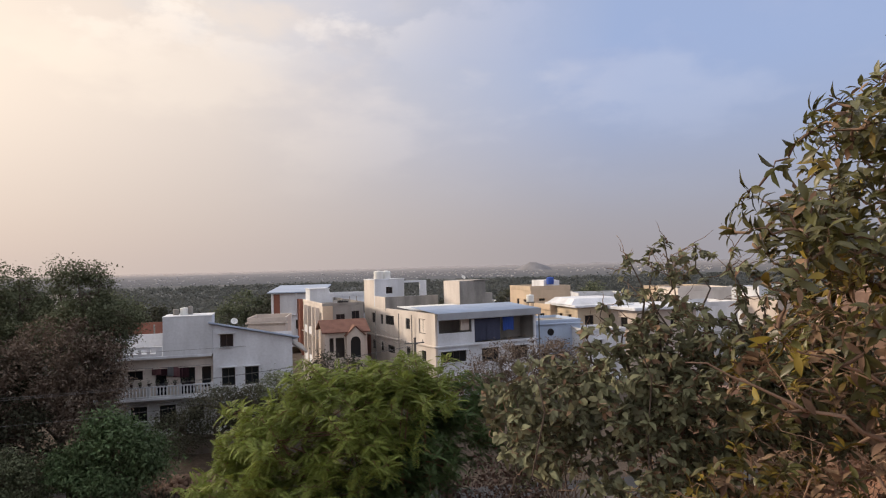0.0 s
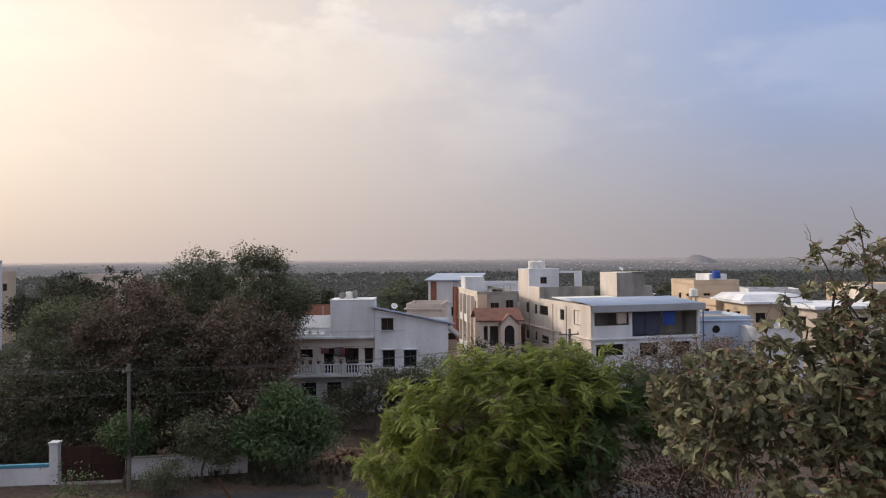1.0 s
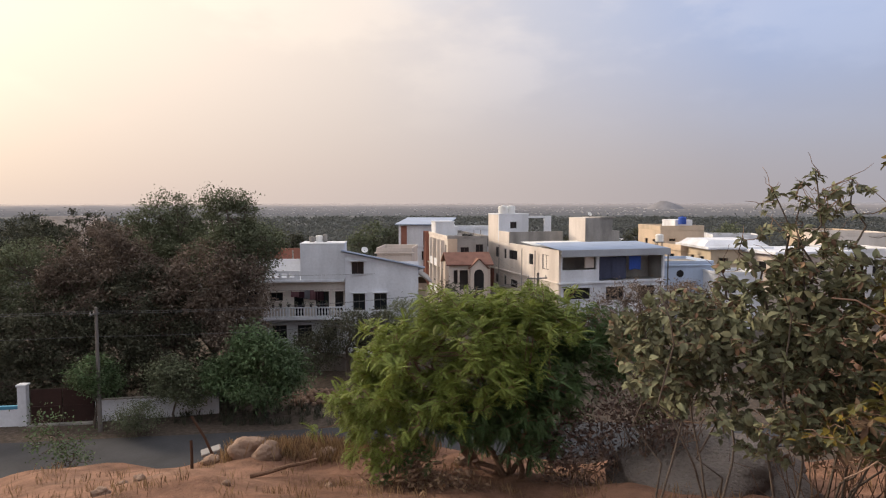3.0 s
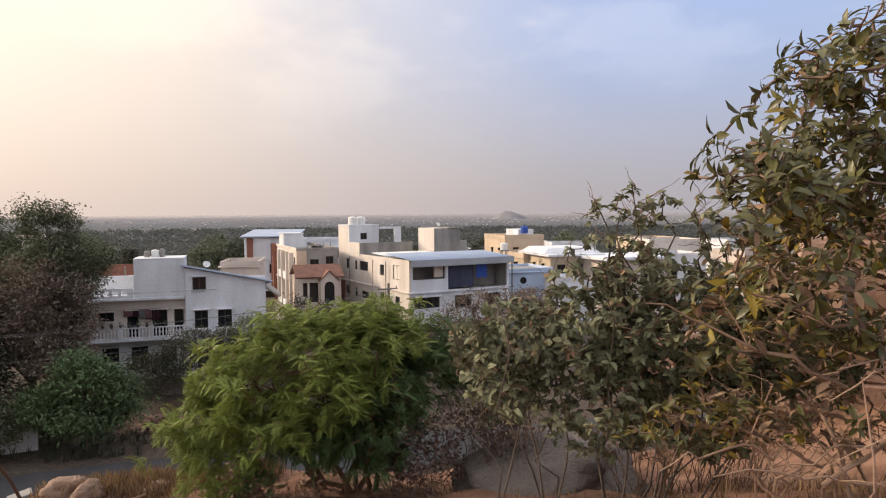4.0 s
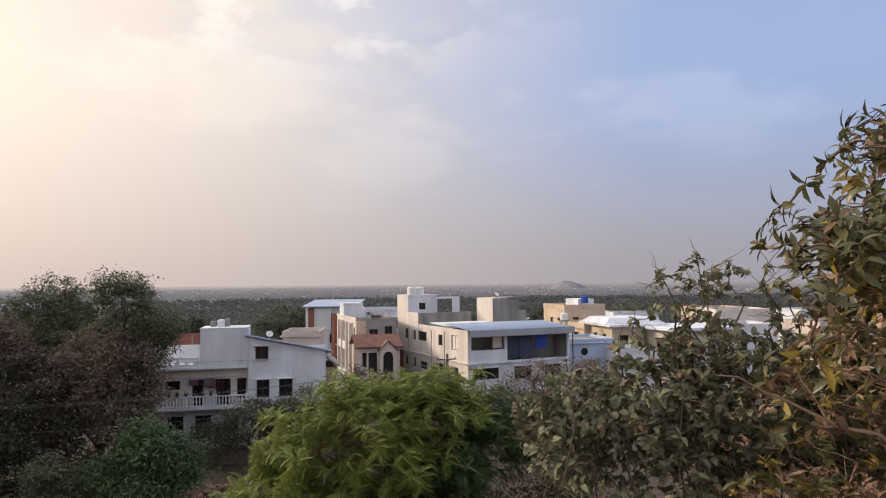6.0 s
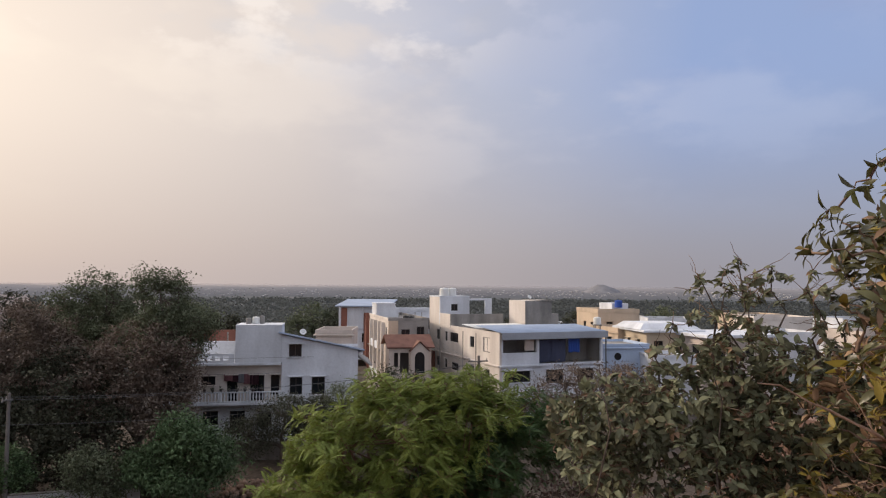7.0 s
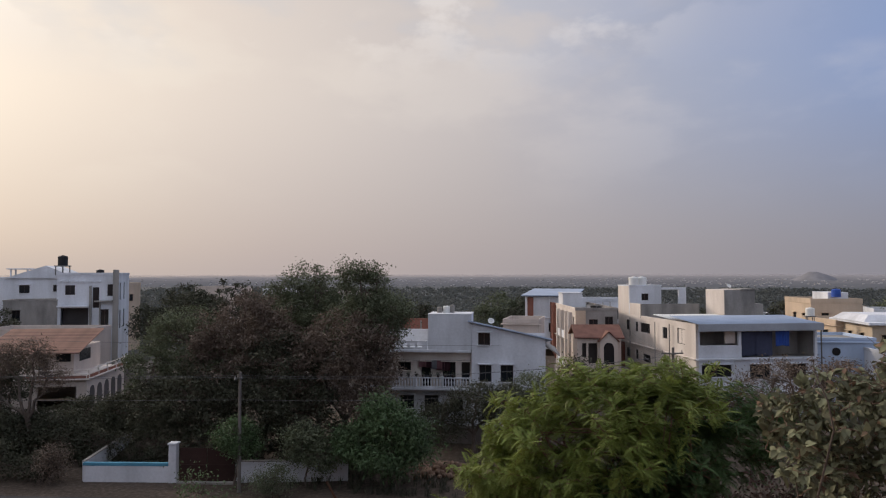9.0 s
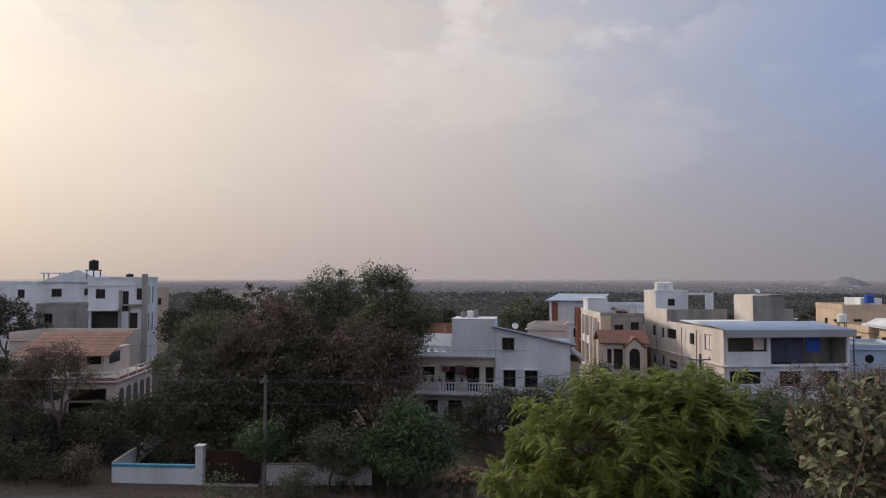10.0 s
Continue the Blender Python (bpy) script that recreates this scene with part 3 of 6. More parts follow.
def facade(parent, m, L, H, holes, material, T=0.24, frame_mat=None, top=None, name="wall", sill=True, label=""):
    """A wall with its windows; a hole with a fifth entry 'open' stays a bare opening, 'shut' takes a flush panel."""
    wall = part(name, wall_mesh(L, H, T, holes, top), material, parent, label)
    wall.matrix_local = m
    for h in holes:
        x0, x1, z0, z1 = h[:4]
        if len(h) > 4 and h[4] == "open":
            continue
        bm = bmesh.new()
        t = 0.06
        box(bm, x0, x1, 0.10, 0.17, z0, z0 + t)
        box(bm, x0, x1, 0.10, 0.17, z1 - t, z1)
        box(bm, x0, x0 + t, 0.10, 0.17, z0 + t, z1 - t)
        box(bm, x1 - t, x1, 0.10, 0.17, z0 + t, z1 - t)
        if x1 - x0 > 0.8:
            for q in range(1, max(2, round((x1 - x0) / 0.7))):
                c = x0 + (x1 - x0) * q / max(2, round((x1 - x0) / 0.7))
                box(bm, c - 0.025, c + 0.025, 0.105, 0.165, z0 + t, z1 - t)
        win = part("window", bm, frame_mat or M_FRAME, parent)
        win.matrix_local = m
        shut = len(h) > 4 and h[4] == "shut"
        boxpart("pane", (x0 + t, x1 - t, 0.12, 0.14, z0 + t, z1 - t), material if shut else M_GLASS, win, bev=0)
        if sill:
            boxpart("sill", (x0 - 0.08, x1 + 0.08, -0.12, 0.09, z0 - 0.08, z0 - 0.003), material, win, bev=0.01)
            boxpart("sunshade", (x0 - 0.12, x1 + 0.12, -0.38, 0.0, z1 + 0.06, z1 + 0.13), material, win, bev=0.01)
    return wall


def thing(name, x, y, z, rz=0, label="", category="", group=""):
    e = new(name)
    e.empty_display_size = 0.3
    e.matrix_world = pose(x, y, z, 0, 0, rz)
    return tagged(e, label, category, group)


def house(name, label, x, y, z, rz, L, D, H, material, front=(), left=(), right=(), parapet=0.5, roof_mat=None, frame_mat=None, bands=(), sill=True, category="house", side_mat=None):
    """A flat-roofed block: four walls with openings, roof slab, parapet and string courses."""
    h = thing(name, x, y, z, rz, label, category)
    T = 0.24
    facade(h, pose(0, 0, 0), L, H, list(front), material, T, frame_mat, sill=sill)
    facade(h, pose(0, D, 0, 0, 0, -90), D - T, H, [(D - b, D - a, *r) for a, b, *r in left], side_mat or material, T, frame_mat, sill=sill)
    facade(h, pose(L, T, 0, 0, 0, 90), D - T, H, [(a - T, b - T, *r) for a, b, *r in right], material, T, frame_mat, sill=sill)
    boxpart("wall", (T, L - T, D - T, D, 0, H), material, h)
    boxpart("roof", (T, L - T, T, D - T, H - 0.25, H - 0.05), roof_mat or M_CONC, h)
    for zz in bands:
        bm = bmesh.new()
        box(bm, -0.25, L + 0.25, -0.25, -0.003, zz, zz + 0.14, 0.02)
        part("ledge", bm, material, h)
        part("ledge", box(bmesh.new(), -0.25, -0.003, 0.0, D, zz, zz + 0.14, 0.02), material, h)
    if parapet:
        facade(h, pose(-0.06, -0.06, H), L + 0.12, parapet, [], material, 0.16, name="parapet")
        boxpart("parapet", (-0.06, 0.10, 0.102, D, H, H + parapet), side_mat or material, h)
        boxpart("parapet", (L - 0.10, L + 0.06, 0.102, D, H, H + parapet), material, h)
        boxpart("parapet", (0.102, L - 0.102, D - 0.16, D, H, H + parapet), material, h)
    return h


def water_tank(x, y, z, r, hgt, material, label):
    e = thing("water_tank", x, y, z, 0, label, "water tank")
    bm = cyl(bmesh.new(), 0, 0, 0, hgt * 0.86, r, seg=20)
    cyl(bm, 0, 0, hgt * 0.86, hgt * 0.94, r, r * 0.82, 20)
    for q in (0.25, 0.5, 0.72):
        cyl(bm, 0, 0, hgt * q, hgt * q + 0.05, r * 1.03, seg=20)
    part("tank_body", bm, material, e, smooth=False)
    part("lid", cyl(bmesh.new(), 0, 0, hgt * 0.94, hgt * 1.0, r * 0.3, seg=16), material, e)
    return e


def dish(x, y, z, r, rz, label):
    e = thing("satellite_dish", x, y, z, rz, label, "satellite dish")
    bm = bmesh.new()
    bmesh.ops.create_uvsphere(bm, u_segments=18, v_segments=10, radius=r)
    bmesh.ops.delete(bm, geom=[v for v in bm.verts if v.co.z > -0.45 * r], context="VERTS")
    bmesh.ops.translate(bm, verts=bm.verts, vec=(0, 0, 0.7 * r))
    bmesh.ops.rotate(bm, verts=bm.verts, matrix=Euler((radians(55), 0, 0)).to_matrix())
    bmesh.ops.translate(bm, verts=bm.verts, vec=(0, 0, r * 1.2))
    bmesh.ops.solidify(bm, geom=bm.faces[:], thickness=0.02)
    part("reflector", bm, M_TANKW, e, smooth=True)
    part("mast", cyl(bmesh.new(), 0, 0.05, 0, r * 1.1, 0.03, seg=8), M_STEEL, e)
    return e


# ---------------------------------------------------------------- the white house across the road
wh = thing("white_house", -20.42, 53.82, 1.0, 8, "white two-storey house with balcony, stair tower and sloping roof", "house")
whm = wh.matrix_world
facade(wh, pose(0, 1.3, 0), 9.3, 3.4, [(3.1, 4.3, 1.6, 2.75), (5.2, 6.4, 0.9, 2.75), (7.4, 8.5, 1.4, 2.7)], M_WHITE)
facade(wh, pose(0, 0.5, 3.6), 9.3, 2.95, [(1.0, 2.1, 1.2, 2.1), (3.05, 4.15, 1.35, 2.05), (5.05, 5.85, 0.05, 2.1), (6.85, 7.95, 0.05, 2.1), (8.45, 9.15, 0.5, 2.1)], M_CREAM)
boxpart("floor_slab", (-0.2, 9.3, -0.1, 1.29, 3.40, 3.6), M_WHITE, wh)
boxpart("floor_slab", (-0.1, 9.3, 1.55, 8.8, 3.41, 3.59), M_CONC, wh)
boxpart("roof", (-0.3, 9.28, -0.2, 8.9, 6.56, 6.76), M_WHITE, wh)
boxpart("wall", (0.0, 0.24, 1.56, 8.8, 0, 6.55), M_WHITE, wh)
# balcony rail with its balusters
boxpart("handrail", (-0.1, 9.25, -0.08, 0.06, 4.38, 4.48), M_WHITE, wh)
boxpart("rail_base", (-0.1, 9.25, -0.06, 0.04, 3.603, 3.72), M_WHITE, wh)
bal = mesh_np("baluster", *tubes([([(0, 0, 0), (0, 0, 0.12), (0, 0, 0.33), (0, 0, 0.55), (0, 0, 0.66)], [0.06, 0.04, 0.075, 0.04, 0.06])], 8), M_WHITE, True)
for i in range(38):
    b = new("baluster", bal)
    b.parent = wh
    b.matrix_local = pose(0.05 + i * 0.245, -0.01, 3.72)
for i in range(5):
    boxpart("rail_post", (i * 2.3 - 0.09, i * 2.3 + 0.09, -0.1, 0.08, 3.603, 4.56), M_WHITE, wh)
# roof terrace: pierced parapet in front, plain one behind
facade(wh, pose(0, -0.1, 6.77), 5.65, 0.75, [(0.45 + i * 0.62, 0.85 + i * 0.62, 0.2, 0.55, "open") for i in range(8)], M_WHITE, 0.14, name="parapet")
boxpart("parapet", (0, 5.65, 3.0, 3.15, 6.765, 8.25), M_WHITE, wh)
boxpart("terrace_wall", (0.2, 5.6, 6.5, 6.7, 6.765, 8.95), M_BRICKRED, wh, "brick-red rooftop wall")
for px in (0.6, 2.9, 4.6):
    boxpart("terrace_post", (px, px + 0.12, 3.0, 3.13, 8.255, 9.0), M_CONC, wh)
# stair tower
facade(wh, pose(5.7, -0.12, 6.77), 3.62, 2.92, [], M_WHITE, name="stair_tower_wall")
boxpart("stair_tower_wall", (5.7, 5.94, 0.125, 3.0, 6.77, 9.69), M_WHITE, wh)
boxpart("stair_tower_wall", (9.08, 9.32, 0.125, 3.0, 6.77, 9.69), M_WHITE, wh)
boxpart("stair_tower_roof", (5.68, 9.34, -0.14, 3.1, 9.693, 9.78), M_WHITE, wh)
# gable wing under one sloping roof
slope_top = lambda x: 8.98 - 0.215 * x
facade(wh, pose(9.33, 0, 0), 6.1, 8.9, [(0.55, 1.55, 7.2, 8.2), (0.65, 1.65, 4.15, 5.55), (2.4, 3.45, 4.15, 5.55), (0.8, 1.9, 1.0, 2.4), (3.2, 4.4, 1.0, 2.4)], M_WHITE, top=slope_top)
facade(wh, pose(15.43, 0.245, 0, 0, 0, 90), 8.5, 6.4, [(1.2, 2.2, 4.0, 5.6), (4.0, 5.0, 4.0, 5.6), (2.0, 3.2, 1.0, 2.4)], M_TAN)
boxpart("wall", (9.33, 15.2, 8.55, 8.79, 0, 6.4), M_WHITE, wh)
bm = box(bmesh.new(), -0.3, 6.75, -0.45, 9.2, 0.0, 0.14, 0.02)
rf_ = part("roof", bm, M_SHEET, wh, "pale sloping roof sheet with grey edge")
rf_.matrix_local = Matrix.Translation((9.33, 0, 9.02)) @ pose(0, 0, 0, 0, math.degrees(math.atan(0.215)), 0) @ pose(0, 0, 0, -7, 0, 0)
# tan end bay set back under its own falling eave
boxpart("end_bay_wall", (15.44, 16.3, 2.2, 7.5, 0, 6.1), M_TAN, wh)
eb = boxpart("end_bay_eave", (0, 1.5, 1.8, 7.9, 0, 0.12), M_CONC, wh, "grey falling eave")
eb.matrix_local = pose(15.44, 0, 6.95, 0, 34, 0)
# things on and about it
p = whm @ Vector((10.9, 2.0, 8.62))
dish(p.x, p.y, p.z, 0.36, 20, "white satellite dish on the sloping roof")
for i, (px, r) in enumerate(((-14.0, 0.22), (-13.4, 0.3), (-12.9, 0.18))):
    p = whm @ Vector((px + 20.5, 1.6, 9.78))
    water_tank(p.x, p.y, p.z, r, 0.5 + 0.1 * i, M_CONC if i != 1 else M_TANKW, "small rooftop tank on the stair tower")
for i in range(9):
    p = whm @ Vector((2.8 + i * 0.62, -0.01, 4.483))
    e = thing("plant_pot", p.x, p.y, p.z, 8, "dark clay pot with a small plant on the balcony rail", "plant pot", "pots on the balcony rail")
    part("pot", cyl(bmesh.new(), 0, 0, 0, 0.22, 0.09, 0.13, 10), M_POT, e)
    r_ = np.random.default_rng(100 + i)
    v, f = spread(*LEAF_CARD, rand_rot(26, 0.4, r_), r_.normal(0, 0.09, (26, 3)) + (0, 0, 0.3), r_.uniform(0.1, 0.2, 26))
    part_np("plant", v, f, M_T_DARK, e)
for i in range(5):
    bm = bmesh.new()
    bmesh.ops.create_grid(bm, x_segments=6, y_segments=8, size=0.5)
    for v in bm.verts:
        v.co = Vector((v.co.x * 0.7, 0.04 * math.sin(v.co.x * 14 + i), v.co.y * (0.55 + 0.08 * i)))
    bmesh.ops.solidify(bm, geom=bm.faces[:], thickness=0.015)
    c = part("hanging_cloth", bm, M_CLOTH[i % 3], smooth=True)
    c.matrix_world = whm @ pose(5.2 + i * 0.5, 0.22, 5.86 - 0.5 * (0.55 + 0.08 * i))
    tagged(c, "washed cloth hung on a line in the balcony", "laundry", "laundry on the balcony")
line = part_np("washing_line", *tubes([(bend((0.1, 0.22, 5.9), (9.25, 0.22, 5.88), -0.05), 0.012)], 5), M_WIRE)
line.matrix_world = whm
tagged(line, "thin washing line strung across the balcony", "washing line")
# stained yard wall in front of the house
yw = thing("yard_wall", -15.5, 51.6, 0.75, 2, "weathered whitish ribbed yard wall before the house", "wall")
boxpart("wall", (0, 9.5, 0, 0.2, 0, 1.5), M_CONC, yw)
for i in range(24):
    boxpart("rib", (0.1 + i * 0.4, 0.22 + i * 0.4, -0.05, -0.003, 0.05, 1.46), M_CONC, yw, bev=0)

# ---------------------------------------------------------------- the apartment block
ap = thing("apartment_block", 7.7, 66.0, -0.3, 20, "cream three-storey apartment block with a metal-roofed top floor", "apartment block")
LV = 19.5
lw_ = lambda v0, v1, z0, z1, *k: (LV - v1, LV - v0, z0 + 0.3, z1 + 0.3, *k)
facade(ap, pose(0, LV, 0, 0, 0, -90), LV, 9.75,
       [lw_(15.97, 17.0, 7.6, 8.8), lw_(13.5, 14.3, 7.6, 8.7), lw_(10.3, 12.8, 7.65, 8.7), lw_(6.0, 7.1, 7.5, 8.65), lw_(2.2, 3.8, 7.3, 8.8, "shut"),
        lw_(10.2, 12.3, 4.5, 5.35), lw_(6.0, 7.1, 4.5, 5.6), lw_(13.5, 14.3, 4.5, 5.6), lw_(2.2, 3.3, 4.5, 5.6), lw_(16.0, 17.0, 4.5, 5.6),
        lw_(10.2, 12.3, 1.4, 2.4), lw_(6.0, 7.1, 1.4, 2.6), lw_(2.2, 3.3, 1.4, 2.6)], M_CREAM, sill=False)
for zz in (3.25, 6.4):
    boxpart("ledge", (-0.16, -0.003, 0, LV, zz, zz + 0.14), M_CREAM, ap)
boxpart("brick_panel", (-0.12, -0.004, 17.4, 19.5, 3.5, 6.38), M_BRICKRED, ap, "brick-red wall panel")
for vv in (4.9, 8.3, 15.1):
    part("drain_pipe", cyl(bmesh.new(), -0.3, vv, 0.3, 9.4, 0.06, seg=8), M_CONC, ap)
# front: shaded open top floor behind a white breast wall
facade(ap, pose(0.245, 0, 0), 11.75, 9.1, [(0.15, 3.9, 7.75, 9.02, "open"), (4.2, 11.5, 6.6, 9.02, "open"),
                                     (0.3, 3.2, 4.85, 5.95), (5.0, 7.0, 4.6, 5.95), (8.6, 10.6, 4.6, 5.95), (0.8, 2.8, 1.6, 2.9), (5.0, 7.0, 1.6, 2.9)], M_WHITE)
for zz in (3.25, 6.4):
    boxpart("ledge", (0.0, 12.0, -0.3, -0.003, zz, zz + 0.16), M_WHITE, ap)
boxpart("inner_wall", (0.25, 11.9, 2.6, 2.8, 6.55, 9.3), M_CONC, ap)
boxpart("floor_slab", (0.25, 11.9, 0.26, 2.59, 6.4, 6.55), M_CONC, ap)
boxpart("pillar", (3.0, 4.0, 0.26, 0.5, 7.9, 9.1), M_PINK, ap)
boxpart("wall", (11.75, 11.99, 0.25, LV - 0.25, 0, 9.4), M_CONC, ap)
boxpart("wall", (0.25, 11.99, LV - 0.24, LV, 0, 9.4), M_CREAM, ap)
boxpart("roof_slab", (0.25, 11.74, 5.0, LV - 0.25, 9.2, 9.45), M_CONC, ap)


def corrugated(x0, x1, y0, y1, z0, z1, pitch=0.26, depth=0.035, thick=0.012):
    xs = np.arange(x0, x1, pitch / 4)
    ph = np.array([0, 1, 1, 0])[np.arange(len(xs)) % 4] * depth
    V = np.concatenate([np.stack([xs, np.full_like(xs, y), zz + ph + o], 1) for o in (0, -thick) for y, zz in ((y0, z0), (y1, z1))])
    n = len(xs)
    i = np.arange(n - 1)
    F = np.concatenate([np.stack([i, i + 1, n + i + 1, n + i], 1), np.stack([2 * n + i, 3 * n + i, 3 * n + i + 1, 2 * n + i + 1], 1), np.stack([i, 2 * n + i, 2 * n + i + 1, i + 1], 1)])
    return V, F


part_np("roof_sheet", *corrugated(-0.15, 12.1, -0.8, 5.2, 9.78, 10.18), M_SHEET, ap, "pale blue corrugated metal roof")
boxpart("fascia", (-0.15, 12.1, -0.86, -0.805, 9.12, 9.80), M_FASCIA, ap, "grey roof fascia")
boxpart("roof_beam", (-0.1, 12.05, -0.7, -0.55, 9.55, 9.72), M_STEEL, ap)
for px in (11.9,):
    boxpart("roof_post", (px, px + 0.1, -0.68, -0.57, 0.3, 9.54), M_STEEL, ap)
part_np("roof_sheet", *corrugated(0.1, 7.0, 5.6, 9.6, 9.86, 10.06), M_TANKW, ap, "white roof sheet")
boxpart("parapet", (0.0, 6.8, 12.6, 12.8, 9.46, 11.05), M_CONC, ap, "grey rendered parapet")
boxpart("parapet", (0.0, 0.22, 12.805, 15.9, 9.755, 11.05), M_CREAM, ap)
# stair tower, open roof frame and tank room
facade(ap, pose(0.0, 15.9, 9.76), 3.85, 3.2, [(1.45, 2.3, 1.55, 2.35)], M_WHITE, name="stair_tower_wall", sill=False)
boxpart("stair_tower_wall", (0.0, 0.24, 16.145, LV, 9.76, 12.96), M_CREAM, ap)
boxpart("stair_tower_wall", (3.61, 3.85, 16.145, LV, 9.46, 12.96), M_WHITE, ap)
boxpart("stair_tower_roof", (-0.05, 3.9, 15.85, LV, 12.963, 13.1), M_WHITE, ap)
boxpart("frame_beam", (3.86, 6.9, 15.95, 16.2, 12.55, 12.80), M_WHITE, ap)
boxpart("frame_post", (6.0, 6.9, 15.95, 16.2, 9.46, 12.547), M_WHITE, ap)
boxpart("frame_rail", (3.86, 5.99, 15.98, 16.15, 9.46, 10.9), M_WHITE, ap)
boxpart("tank_room", (7.2, 10.6, 8.0, 11.9, 9.46, 12.70), M_CREAM, ap, "stained cream and grey tank room")
boxpart("tank_room_front", (7.22, 10.62, 7.93, 7.995, 9.46, 12.68), M_CONC, ap)
boxpart("tank_room_step", (10.63, 11.7, 8.2, 10.5, 9.46, 11.2), M_CONC, ap)
boxpart("tank_room_cap", (9.0, 11.0, 7.8, 12.0, 12.703, 12.78), M_CONC, ap)
apm = ap.matrix_world
for i, (uu, vv) in enumerate(((0.75, 16.5), (1.9, 16.9))):
    p = apm @ Vector((uu, vv, 13.1))
    water_tank(p.x, p.y, p.z, 0.55, 1.0, M_TANKW, "white plastic water tank on the stair tower")
p = apm @ Vector((8.6, 9.5, 12.70))
dish(p.x, p.y, p.z, 0.33, 30, "small satellite dish on the tank room")
for nm, (u0, u1, z0, z1), mt, lb in (("tarpaulin", (8.0, 9.4, 7.6, 8.98), M_TARP, "bright blue tarpaulin hung in the open top floor"), ("shade_cloth", (4.3, 7.7, 6.7, 8.95), M_TARP2, "faded navy cloth hung in the open top floor")):
    bm = bmesh.new()
    bmesh.ops.create_grid(bm, x_segments=24, y_segments=10, size=0.5)
    for v in bm.verts:
        x_, z_ = v.co.x, v.co.y
        v.co = Vector(((u0 + u1) / 2 + x_ * (u1 - u0), 0.05 * math.sin(x_ * 40) * (0.6 - z_) + 0.3, (z0 + z1) / 2 + z_ * (z1 - z0) + 0.04 * math.cos(x_ * 9) * (0.5 - z_) + 0.02))
    bmesh.ops.solidify(bm, geom=bm.faces[:], thickness=0.01)
    c = part(nm, bm, mt, smooth=True)
    c.matrix_world = apm
    tagged(c, lb, "tarpaulin")

# ---------------------------------------------------------------- houses behind
hb = house("brick_cornered_house", "white house with a brick-red corner column and canopy roof", -11.2, 92, 0, -4, 6.8, 9, 11.0, M_WHITE,
           front=[(3.2, 3.9, 6.3, 7.5), (0.8, 1.8, 3.5, 4.8), (4.6, 5.6, 3.5, 4.8)], left=[(2, 3, 7, 8)], parapet=0, bands=(8.1,))
boxpart("corner_column", (0.35, 1.15, -0.12, -0.004, 8.3, 10.95), M_BRICKRED, hb, "brick-red corner column")
cp = part("canopy", box(bmesh.new(), -0.4, 7.0, -0.8, 9.2, 0, 0.16, 0.03), M_SHEET, hb, "pale canopy roof")
cp.matrix_local = pose(0, 0, 11.15, 4, 0, 0)
for px in (0.1, 3.3, 6.5):
    boxpart("canopy_post", (px, px + 0.14, -0.5, -0.36, 8.25, 11.1), M_WHITE, hb)
hc = house("pilastered_house", "cream three-storey house with tall side windows and a roof stair room", -3.7, 77.0, 0, 13.6, 4.7, 15.4, 10.0, M_CONC,
           front=[(3.3, 4.2, 8.3, 9.3), (1.5, 2.5, 7.6, 9.0), (0.6, 1.7, 3.8, 5.6)],
           left=[(0.9, 1.7, 7.0, 9.2), (3.0, 4.0, 6.9, 9.2), (5.4, 7.0, 7.0, 9.3), (8.8, 9.8, 6.9, 9.2), (11.0, 12.0, 6.9, 9.2), (0.9, 1.7, 3.4, 5.6), (3.0, 4.0, 3.4, 5.6), (5.4, 7.0, 3.4, 5.6), (8.8, 9.8, 3.4, 5.6), (11.0, 12.0, 3.4, 5.6)],
           parapet=0.3, bands=(6.2,), sill=False, side_mat=M_CREAM)
boxpart("corner_pier", (-0.03, 1.1, -0.13, -0.004, 0, 9.98), M_TAN, hc, "tan corner pier")
boxpart("end_column", (-0.5, -0.004, 13.4, 15.3, 3.0, 10.3), M_BRICKRED, hc, "brick-red end column")
boxpart("stair_room", (0.1, 2.5, 8.8, 12.0, 9.96, 11.65), M_WHITE, hc)
boxpart("stair_room_roof", (0.0, 2.6, 8.7, 12.1, 11.653, 11.77), M_WHITE, hc)
boxpart("roof_room", (2.52, 3.1, 9.0, 12.0, 9.96, 11.1), M_WHITE, hc)
for vv in (2.2, 4.6, 7.6, 10.3):
    boxpart("pilaster", (-0.45, -0.004, vv, vv + 0.4, 0.2, 9.7), M_CREAM, hc)
for vv in (4.7, 7.7):
    for zz in (3.0, 6.4):
        boxpart("balcony_panel", (-0.42, -0.28, vv + 0.302, vv + 2.2, zz, zz + 0.9), M_WHITE, hc, "white balcony panel")
hc_m = hc.matrix_world
for px, py, pr, ph in ((2.2, 0.8, 0.35, 0.6), (2.9, 1.2, 0.3, 0.5)):
    p = hc_m @ Vector((px, py, 9.95))
    water_tank(p.x, p.y, p.z, pr, ph, M_TANKB, "black rooftop water tank")
for px in (1.3, 3.2, 4.0):
    p = hc_m @ Vector((px, 0.5, 9.95))
    rod = part("rooftop_post", cyl(bmesh.new(), 0, 0, 0, 1.0, 0.05, seg=8), M_CONC)
    rod.matrix_world = pose(p.x, p.y, p.z)
    tagged(rod, "bare stub of a concrete column on the roof", "column", "column stubs on the roof")
house("white_terrace_house", "white flat-roofed house behind the pilastered one", -3.4, 97.0, -0.4, 4, 6.0, 8, 10.6, M_WHITE, front=[(4.0, 5.2, 8.2, 9.6), (1.0, 2.2, 8.2, 9.6)], parapet=0.4, bands=(7.6,))
